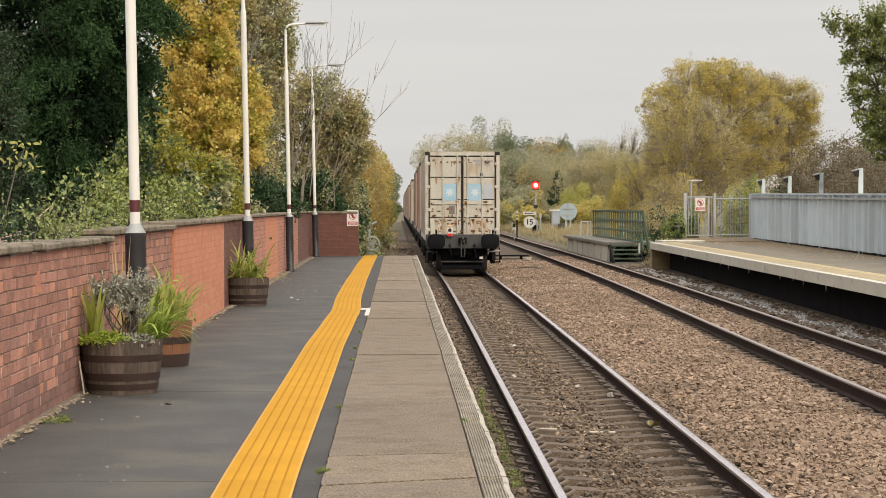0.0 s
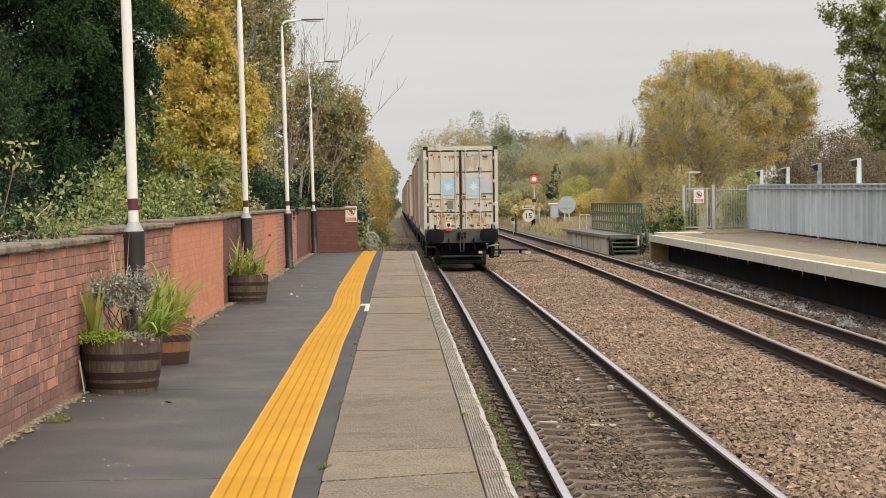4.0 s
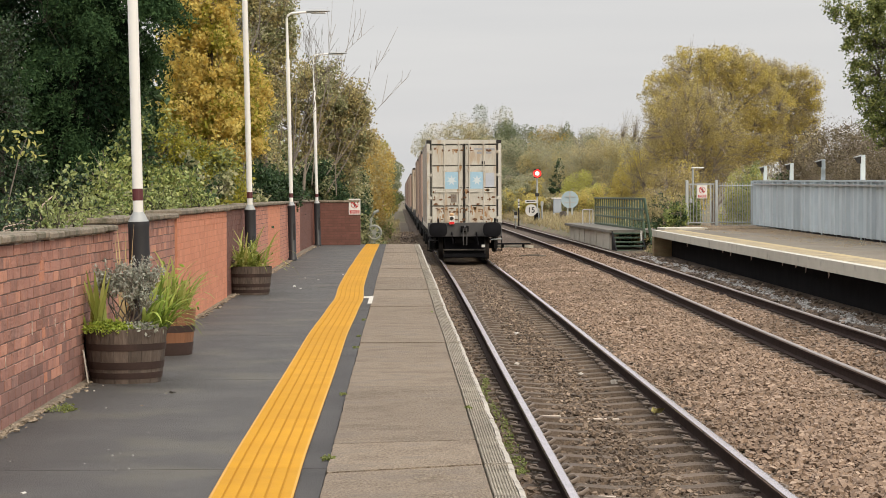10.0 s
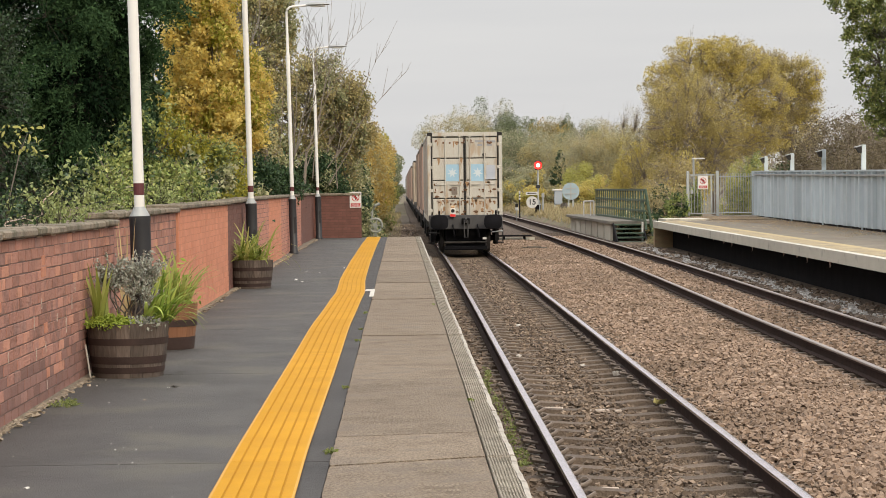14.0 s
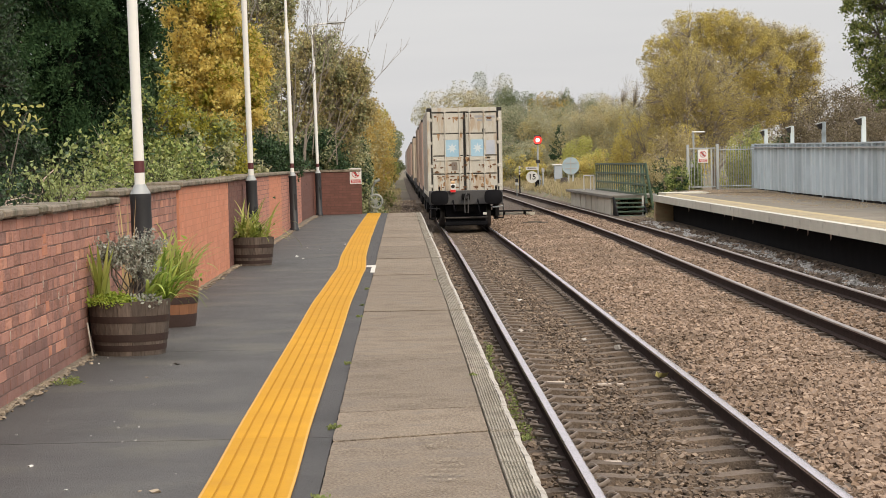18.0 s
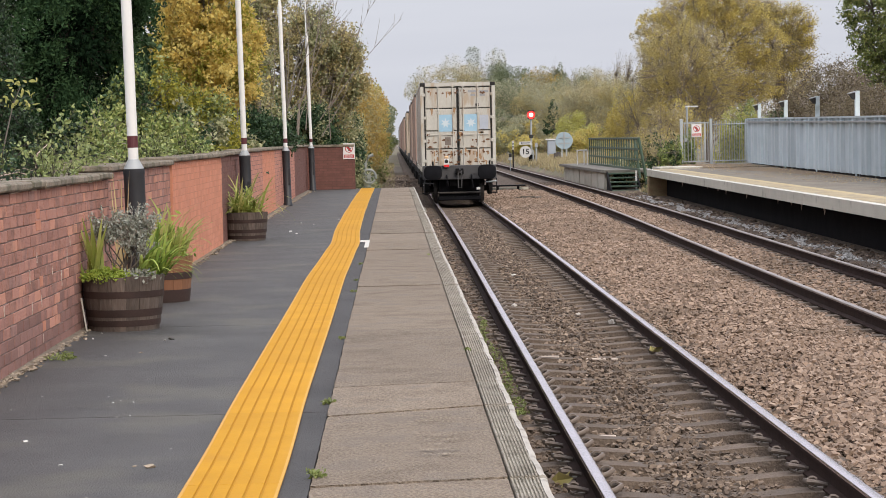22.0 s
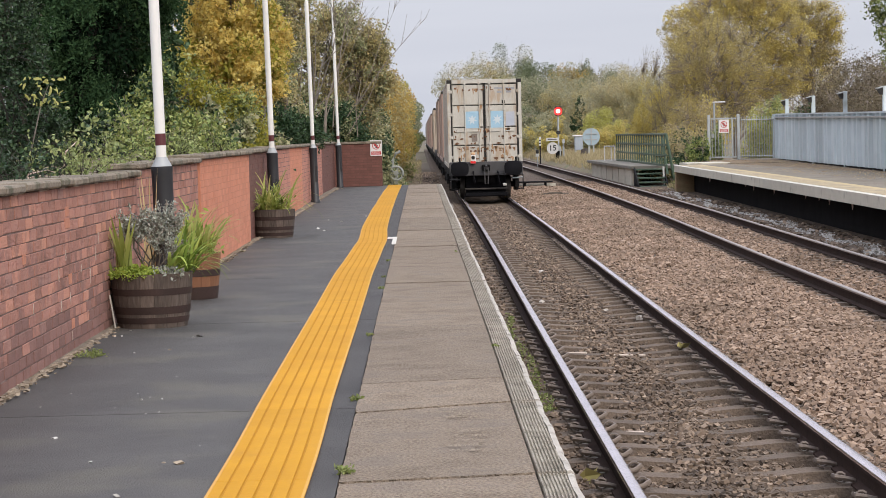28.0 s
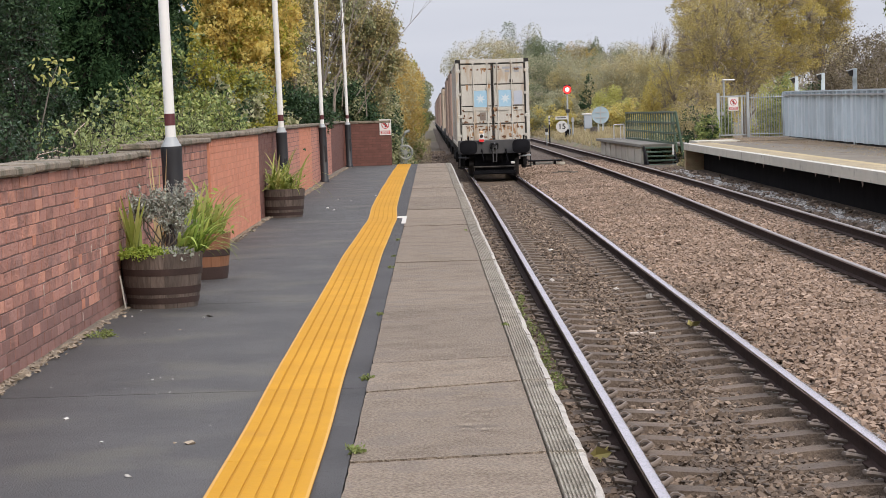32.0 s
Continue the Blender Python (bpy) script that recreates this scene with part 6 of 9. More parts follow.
# ---------------------------------------------------------------- footbridge and steps
def crossing_bridge():
    root = thing("green_footbridge", (0, 0, 0), "dark green railed footbridge deck on a concrete base", "footbridge")
    x0 = 8.3
    for i in range(7):
        y0 = 86.6 + i * 3.2
        part("concrete_panel", Mesh().box(x0 + i * 0.02, x0 + 0.15 + i * 0.02, y0 + 0.03, y0 + 3.17, -1.15, -0.12, 0.01), M["lip"], root, "stained concrete panel")
        part("concrete_post", Mesh().box(x0 - 0.06 + i * 0.02, x0 + 0.06 + i * 0.02, y0 - 0.09, y0 + 0.09, -1.15, -0.10, 0.01), M["lip"], root)
    part("end_panel", Mesh().box(x0 + 0.1, 8.5, 86.4, 86.6, -1.15, -0.12, 0.01), M["lip"], root)
    part("deck", Mesh().box(x0 - 0.1, 10.3, 86.3, 109.2, -0.12, 0.0, 0.01), mat("worn_deck", (0.13, 0.12, 0.1), (0.23, 0.21, 0.18), 2, 20, 0.9), root, "worn timber deck")
    xr = 9.28
    rail = part("parapet", Mesh().box(xr - 0.05, xr + 0.05, 83.4, 104.4, 1.18, 1.26, 0.01), M["green_paint"], root, "green steel parapet")
    for zz in (0.82, 0.42, 0.04):
        part("parapet_rail", Mesh().box(xr - 0.03, xr + 0.03, 83.4, 104.4, zz - 0.04, zz + 0.04), M["green_paint"], rail)
    for i in range(22):
        y0 = 84.0 + i * 0.97
        part("baluster", Mesh().box(xr - 0.025, xr + 0.025, y0 - 0.03, y0 + 0.03, 0.0, 1.18), M["green_paint"], rail)
    part("end_brace", Mesh().tube([(xr, 83.4, 1.22), (xr + 0.28, 83.3, -0.5)], 0.06, 6), M["green_paint"], rail)
    part("end_brace", Mesh().tube([(xr - 0.05, 84.5, 1.2), (xr + 0.1, 84.0, -0.3)], 0.05, 6), M["green_paint"], rail)
    st = thing("green_steps", (8.36, 84.6, -0.95), "dark green timber steps up to the footbridge", "steps")
    for i in range(5):
        part("tread", Mesh().box(0, 1.08, i * 0.36, i * 0.36 + 0.34, 0.14 + i * 0.16, 0.2 + i * 0.16, 0.008), M["green_paint"], st, "green step tread")
    for px in (-0.05, 1.08):
        side = Mesh().add([(px + d, yy, zz) for d in (0, 0.05) for yy, zz in ((-0.05, 0), (-0.05, 0.2), (1.7, 0.9), (1.7, 0.0))], [(0, 1, 2, 3), (4, 7, 6, 5), (0, 4, 5, 1), (1, 5, 6, 2), (2, 6, 7, 3), (3, 7, 4, 0)])
        part("stringer", side, M["chassis"], st)
    part("post", Mesh().box(1.0, 1.07, 0.9, 0.97, 0, 1.0), M["white"], st, "pale post")


crossing_bridge()


# ---------------------------------------------------------------- far platform fence
def fence_line(t):
    """Foot of the steel fence, t metres from its near end."""
    y = 44.0 + t
    return 11.38 + (y - 44.0) * 0.0519, y


def steel_fence():
    root = thing("steel_fence", (0, 0, 0), "grey-blue ribbed steel panel fence along the far platform", "fence", kind="structure")
    t = 0.0

    def top(t):
        return RIGHT + 1.49 + t * 0.0064

    while t < 38.6:
        xa, ya = fence_line(t)
        xb, yb = fence_line(t + 2.1)
        profile = ((0.0, 0.0), (0.3, 0.0), (0.33, 0.10), (0.41, 0.10), (0.44, 0.015), (0.73, 0.015), (0.76, 0.075), (0.84, 0.075), (0.86, 0.0), (0.985, 0.0))
        n, v = len(profile) - 1, []
        for z in (RIGHT + 0.07, top(t)):
            for u, d in profile:
                v.append((xa + (xb - xa) * u - d, ya + (yb - ya) * u, z))
        f = [(i, i + 1, n + 2 + i, n + 1 + i) for i in range(n)]
        k = len(v)
        v2 = [(x + 0.012, y, z) for x, y, z in v]
        f += [tuple(k + q for q in reversed(c)) for c in f]
        f += [(n + 1 + i, n + 2 + i, k + n + 2 + i, k + n + 1 + i) for i in range(n)]
        part("fence_panel", Mesh().add(v + v2, f), M["steel_fence"], root)
        t += 2.104
    xa, ya = fence_line(0)
    xb, yb = fence_line(38.6)
    for z, d in ((-0.16, 0.035), (-0.04, 0.0)):
        za, zb = top(0) + z, top(38.6) + z
        part("fence_rail", Mesh().add([(xa - 0.105 - d, ya, za), (xb - 0.105 - d, yb, zb), (xb - 0.105 - d, yb, zb + 0.045), (xa - 0.105 - d, ya, za + 0.045), (xa + 0.02, ya, za), (xb + 0.02, yb, zb), (xb + 0.02, yb, zb + 0.045), (xa + 0.02, ya, za + 0.045)],
             [(0, 1, 2, 3), (4, 7, 6, 5), (0, 4, 5, 1), (3, 2, 6, 7), (0, 3, 7, 4), (1, 5, 6, 2)]), M["steel_fence"] if d == 0 else M["lamp_grey"], root)
    # dark strips added behind the panels stand in for shade in the bottom gap
    t = 0.0
    while t < 38.6:
        (xa, ya), (xb, yb) = fence_line(t), fence_line(min(t + 4.2, 38.6))
        part("gravel_board", Mesh().add([(xa + 0.03, ya, RIGHT - 0.01), (xa + 0.06, ya, RIGHT - 0.01), (xb + 0.06, yb - 0.01, RIGHT - 0.01), (xb + 0.03, yb - 0.01, RIGHT - 0.01), (xa + 0.03, ya, RIGHT + 0.14), (xa + 0.06, ya, RIGHT + 0.14), (xb + 0.06, yb - 0.01, RIGHT + 0.14), (xb + 0.03, yb - 0.01, RIGHT + 0.14)], [(0, 3, 2, 1), (4, 5, 6, 7), (0, 1, 5, 4), (1, 2, 6, 5), (2, 3, 7, 6), (3, 0, 4, 7)]), M["trestle"], root, "dark strip added for the shade in the gap under the fence")
        t += 4.2
    t = 0.6
    while t < 38.6:
        x, y = fence_line(t)
        part("fence_post", Mesh().box(x + 0.03, x + 0.1, y - 0.04, y + 0.04, RIGHT - 0.02, RIGHT + 1.45), M["steel_fence"], root)
        t += 2.5


steel_fence()


def flood_lights():
    for t in (13.6, 21.0, 28.4, 36.0):
        x, y = fence_line(t)
        root = thing("flood_light", (x, y, RIGHT), "small dark-hooded floodlight on a grey post behind the fence", "floodlight", "floodlights behind the fence")
        part("post", Mesh().box(-0.0, 0.12, -0.05, 0.05, 0, 2.24, 0.008), M["steel_fence"], root)
        hood = Mesh().add([(-0.15, -0.08, 2.15), (0.0, -0.08, 2.20), (0.0, -0.08, 2.01), (-0.06, -0.08, 2.02), (-0.15, 0.08, 2.15), (0.0, 0.08, 2.20), (0.0, 0.08, 2.01), (-0.06, 0.08, 2.02)],
                          [(0, 3, 2, 1), (4, 5, 6, 7), (0, 1, 5, 4), (1, 2, 6, 5), (2, 3, 7, 6), (3, 0, 4, 7)])
        part("hood", hood, M["gasket"], root, "dark lamp hood")
        head = part("lamp_head", Mesh().box(-0.11, 0.11, -0.09, 0.09, -0.012, 0.012, 0.008), M["galv"], root, "thin pale lamp plate")
        head.matrix_basis = pose(-0.07, 0.0, 2.20, 0, -14, 0)


flood_lights()


def gate():
    root = thing("steel_gate", (10.98, 84.0, 0.19), "grey steel bar gate with a red and white notice", "gate")
    w, h = 1.13, 1.72
    for px in (0, w):
        part("gate_post", Mesh().box(px - 0.055, px + 0.055, -0.055, 0.055, -0.1, h, 0.01), M["galv"], root, "galvanised gate post")
    frame_ = part("top_rail", Mesh().box(0.08, w - 0.08, -0.02, 0.02, h - 0.17, h - 0.12), M["galv"], root)
    part("bottom_rail", Mesh().box(0.08, w - 0.08, -0.02, 0.02, 0.08, 0.13), M["galv"], root)
    for i in range(8):
        px = 0.12 + i * 0.127
        part("gate_bar", Mesh().tube([(px, 0, 0.1), (px, 0, h - 0.13)], 0.016, 6), M["galv"], frame_)
    part("gate_stile", Mesh().box(w - 0.26, w - 0.2, -0.025, 0.025, 0.08, h - 0.12), M["galv"], frame_)
    part("lock_box", Mesh().box(0.1, 0.2, -0.05, 0.05, 0.85, 1.0, 0.01), M["lamp_grey"], frame_)
    warning_sign("warning_sign", 10.98 + 0.57, 83.92, 0.19 + 1.28, 0.38, 0.5, "white and red no-entry notice on the gate")
    bars = thing("bar_fence", (12.12, 84.0, 0.19), "grey palisade bar fence beside the gate", "fence")
    for i in range(17):
        px = 0.12 + i * 0.088
        part("bar", Mesh().tube([(px, -i * 0.05, 0), (px, -i * 0.05, 1.62)], 0.015, 6), M["galv"], bars)
    for zz in (0.12, 1.5):
        part("rail", Mesh().tube([(0, 0, zz), (1.55, -0.85, zz)], 0.022, 6), M["galv"], bars)
    tl = thing("flood_light", (11.47, 86.0, 0.15), "T-shaped white platform light on a thin post", "floodlight")
    part("post", Mesh().tube([(0, 0, 0), (0, 0, 2.25)], 0.04, 8), M["galv"], tl)
    part("lamp_head", Mesh().box(-0.06, 0.44, -0.08, 0.08, 2.24, 2.29, 0.02), M["white"], tl, "white bar-shaped lamp")


gate()


def far_platform_back():
    root = thing("far_platform_rear", (0, 0, 0), "rear part of the far platform by the gate, littered with leaves", "platform", kind="structure")
    part("tarmac_panel", Mesh().box(10.6, 16.0, 76.3, 86.5, -0.8, RIGHT + 0.03), M["tarmac_far"], root)
    part("pale_kerb", Mesh().box(9.2, 10.7, 76.32, 78.6, RIGHT - 0.10, RIGHT + 0.06, 0.01), M["lip"], root)
    drift = mat("leaf_mould", (0.085, 0.058, 0.034), (0.27, 0.195, 0.12), 3.0, 26, 0.95, grit=1.2, bump=0.7, world_space=True)
    for outline, z in (((11.55, 60), (11.78, 54), (12.2, 54), (12.5, 60), (12.88, 76.28), (10.8, 76.28), (11.0, 72), (11.35, 66)), 0.006), (((10.8, 76.32), (12.88, 76.32), (13.2, 82.5), (12.0, 83.9), (10.8, 83.9)), 0.034):
        part("earth_patch", Mesh().add([(x, y, RIGHT + z) for x, y in outline], [tuple(range(len(outline)))]), drift, root, "drift of soil and rotted leaves")
    litter = []
    g = random.Random(9)
    for _ in range(1700):
        u = g.random()
        x = 10.0 + 3.6 * u
        y = 50 + 35 * g.random()
        fx = 11.38 + (y - 44) * 0.0519
        litter.append((min(x, fx - 0.05 - abs(g.gauss(0, 0.5))), y, RIGHT + 0.012 + (0.03 if y > 66 else 0)))
    tagged(new("fallen_leaves", leaves("fallen_leaves", np.array(litter), 0.024, leaf_mat("dead_leaf", [(0.34, 0.22, 0.11), (0.52, 0.38, 0.2), (0.64, 0.53, 0.35), (0.28, 0.18, 0.09)], 0.8, 0.1), 1.4)), "brown fallen leaves below the fence", "leaf litter", kind="stuff")


far_platform_back()


# ---------------------------------------------------------------- small things on the platform and track
def bits():
    white, grey, brown, dark = (0.62, 0.6, 0.57), (0.42, 0.4, 0.37), (0.36, 0.29, 0.21), (0.05, 0.045, 0.04)
    spots = ((-1.62, 15.5, 0.06, dark), (-1.66, 15.45, 0.03, white), (-2.19, 15.68, 0.035, white), (-2.19, 16.15, 0.025, white), (-1.94, 14.44, 0.03, grey), (-1.73, 14.6, 0.035, brown), (-1.63, 12.17, 0.016, white), (-1.57, 11.88, 0.018, white), (-1.54, 11.98, 0.014, white), (-1.46, 11.88, 0.018, white), (-1.5, 12.97, 0.018, grey), (-1.41, 11.3, 0.018, white),
             (-1.47, 11.24, 0.014, grey), (-1.79, 10.36, 0.045, white), (-1.5, 9.53, 0.042, white), (-1.25, 8.56, 0.05, grey), (-1.1, 9.41, 0.06, brown), (-1.17, 9.45, 0.03, brown), (-2.08, 11.65, 0.02, grey), (-1.07, 9.99, 0.015, grey), (-1.67, 11.53, 0.015, white), (-2.01, 12.25, 0.015, grey), (-1.75, 18.0, 0.02, grey), (-1.6, 37.0, 0.06, grey), (-1.35, 36.2, 0.05, grey), (-1.0, 38.5, 0.05, white), (0.28, 27.5, 0.03, white), (-1.62, 33.6, 0.09, white), (-1.5, 33.0, 0.06, white))
    for x, y, s, c in spots:
        s *= 0.5
        m = stones("platform_litter", np.array([(0, 0, 0.0)]), np.array([s]), plain("litter_tone", c, 0.8), 0.4)
        ob = new("platform_litter", m)
        ob.location = (x, y, dip(y) + s * 0.2)
        tagged(ob, "small pale scrap lying on the tarmac" if c[0] > 0.3 else "small dark scrap lying on the tarmac", "litter", "scraps on the platform")
    for x, y, z, s in ((2.56, 26.5, -0.88, 0.06), (2.28, 27.9, -0.89, 0.05), (1.55, 29.5, -0.88, 0.05), (1.9, 36.0, -0.88, 0.06)):
        ob = new("white_stone", stones("white_stone", np.array([(0, 0, 0.0)]), np.array([s]), plain("white_stone", (0.52, 0.48, 0.44), 0.8), 0.7))
        ob.location = (x, y, z)
        tagged(ob, "pale stone lying on the dark ballast", "stone", "pale stones on the track")
    for x, y, turn in ((1.985, 22.34, -2), (2.17, 22.3, 0), (1.54, 22.67, -6), (1.51, 16.56, -8)):
        L = 0.095 if x < 1.9 else 0.1 if x < 2.1 else 0.035
        m = Mesh().box(-L, L, -0.018, 0.018, 0, 0.025, 0.006)
        ob = part("broken_slat", m, plain("pale_timber", (0.5, 0.42, 0.36), 0.8))
        ob.matrix_basis = pose(x, y, -0.915, 0, 0, turn)
        tagged(ob, "pale splinter of timber on the ballast", "debris", "splinters on the track")
    for x, y, z, s in ((1.03, 14.26, -0.86, 0.11), (2.61, 22.52, -0.84, 0.09)):
        ob = new("yellow_leaf", leaves("yellow_leaf", np.array([(0, 0, 0), (0.03, 0.02, 0.01), (-0.03, 0.01, 0.012)]), s, plain("yellow_leaf", (0.47, 0.42, 0.17), 0.7), 1.2, fold=0.4))
        ob.location = (x, y, z)
        tagged(ob, "fallen yellow leaf on the ballast", "leaf", "yellow leaves on the track")
    mk = thing("white_mark", (-0.42, 29.5, dip(29.5)), "worn white painted angle mark beside the yellow strip", "paint mark")
    part("bar", Mesh().box(-0.085, 0.045, 0.25, 0.75, 0.006, 0.010), M["white_line"], mk)
    part("leg", Mesh().box(-0.01, 0.045, -1.3, 0.26, 0.006, 0.011), M["white_line"], mk)


bits()


def gap_highlight():
    """A pale leaning strip that stands in for the highlight between planter and wall."""
    root = thing("gap_highlight", (-2.345, 16.33, 0.02), "pale strip standing in for the highlight between a planter and the wall", "stake")
    m = Mesh().box(-0.006, 0.006, -0.004, 0.004, 0.0, 0.25, 0.001)
    part("stake", m, plain("pale_highlight_tone", (0.4, 0.37, 0.33), 0.8), root).matrix_basis = pose(0.02, 0, -0.012, 0, -8, 0)


gap_highlight()


def worn_marks():
    """Faint pale remains of a painted mark on a slab near the edge."""
    root = thing("worn_paint_mark", (0.14, 10.3, 0.013), "faint worn pale paint mark on a platform slab", "paint mark", kind="structure")
    g = random.Random(31)
    faint = mat("worn_pale_paint", (0.25, 0.20, 0.145), (0.37, 0.31, 0.24), 30, 120, 0.95, grit=1.5, bump=0.2)
    for rows in ((0.7, 0.6, 0.5, 0.4, 0.31), (-0.18, -0.34, -0.5, -0.66, -0.8)):
        m = Mesh()
        for y in rows:
            x = -0.09 + g.uniform(0, 0.03)
            while x < 0.09:
                w = g.uniform(0.006, 0.022)
                for _ in range(2):
                    c, h = y + g.uniform(-0.03, 0.03), g.uniform(0.003, 0.011)
                    m.box(x, x + w * g.uniform(0.5, 1.0), c - h, c + h, 0.0, 0.001)
                x += w + g.uniform(0.002, 0.012)
        part("paint_bar", m, faint, root, "faint flecked bar of old paint")


worn_marks()


def foot_weeds():
    """Green weeds rooted where the platform face meets the ballast."""
    g = random.Random(77)
    for i in range(16):
        y = 17.6 + i * 0.62 + g.uniform(-0.3, 0.3)
        w = thing("weed", (0.96 + g.uniform(-0.05, 0.05), y, -0.92), "green weed rooted in the ballast below the platform edge", "weed", "weeds below the platform edge")
        part("foliage", leaves("weed_leaves", bush_points(60, 0.06, 0.16, 0.10, 10), 0.018, M["weed"], 1.6, shaped=True), None, w)


foot_weeds()


def crossing_boards():
    """Timber boards laid beside the near track beyond the platform."""
    root = thing("boarded_crossing", (0, 0, 0), "grey timber boards laid beside the track past the platform", "boardwalk")
    wood = mat("grey_weathered_board", (0.13, 0.11, 0.09), (0.25, 0.22, 0.18), 3, 30, 0.9, bump=0.4, spread=0.2)
    for i in range(6):
        part("board", Mesh().box(-0.42 + 0.01 * (i % 2), 0.95, 66.2 + i * 0.62, 66.75 + i * 0.62, -0.88, -0.80 + 0.012 * (i % 3), 0.01), wood, root)
    path = Mesh()
    rows = [(0.06 * noise.noise((y * 0.2, 3, 0)), y, 0) for y in np.arange(63.4, 190, 2.5)]
    path.sweep([(-0.75, -1.3), (0.75, -1.3), (0.62, -0.93), (0.1, -0.95), (-0.6, -0.98)], rows)
    tagged(part("cess_path", path, mat("trodden_soil", (0.06, 0.046, 0.032), (0.14, 0.108, 0.075), 1.5, 14, 0.95, bump=0.6, world_space=True), smooth=50), "brown trodden path beside the track", "path", kind="structure")


crossing_boards()

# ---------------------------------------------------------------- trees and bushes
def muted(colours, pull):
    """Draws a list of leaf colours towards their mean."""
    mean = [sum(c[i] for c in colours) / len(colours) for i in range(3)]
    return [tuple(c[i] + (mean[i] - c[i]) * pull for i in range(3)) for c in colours]


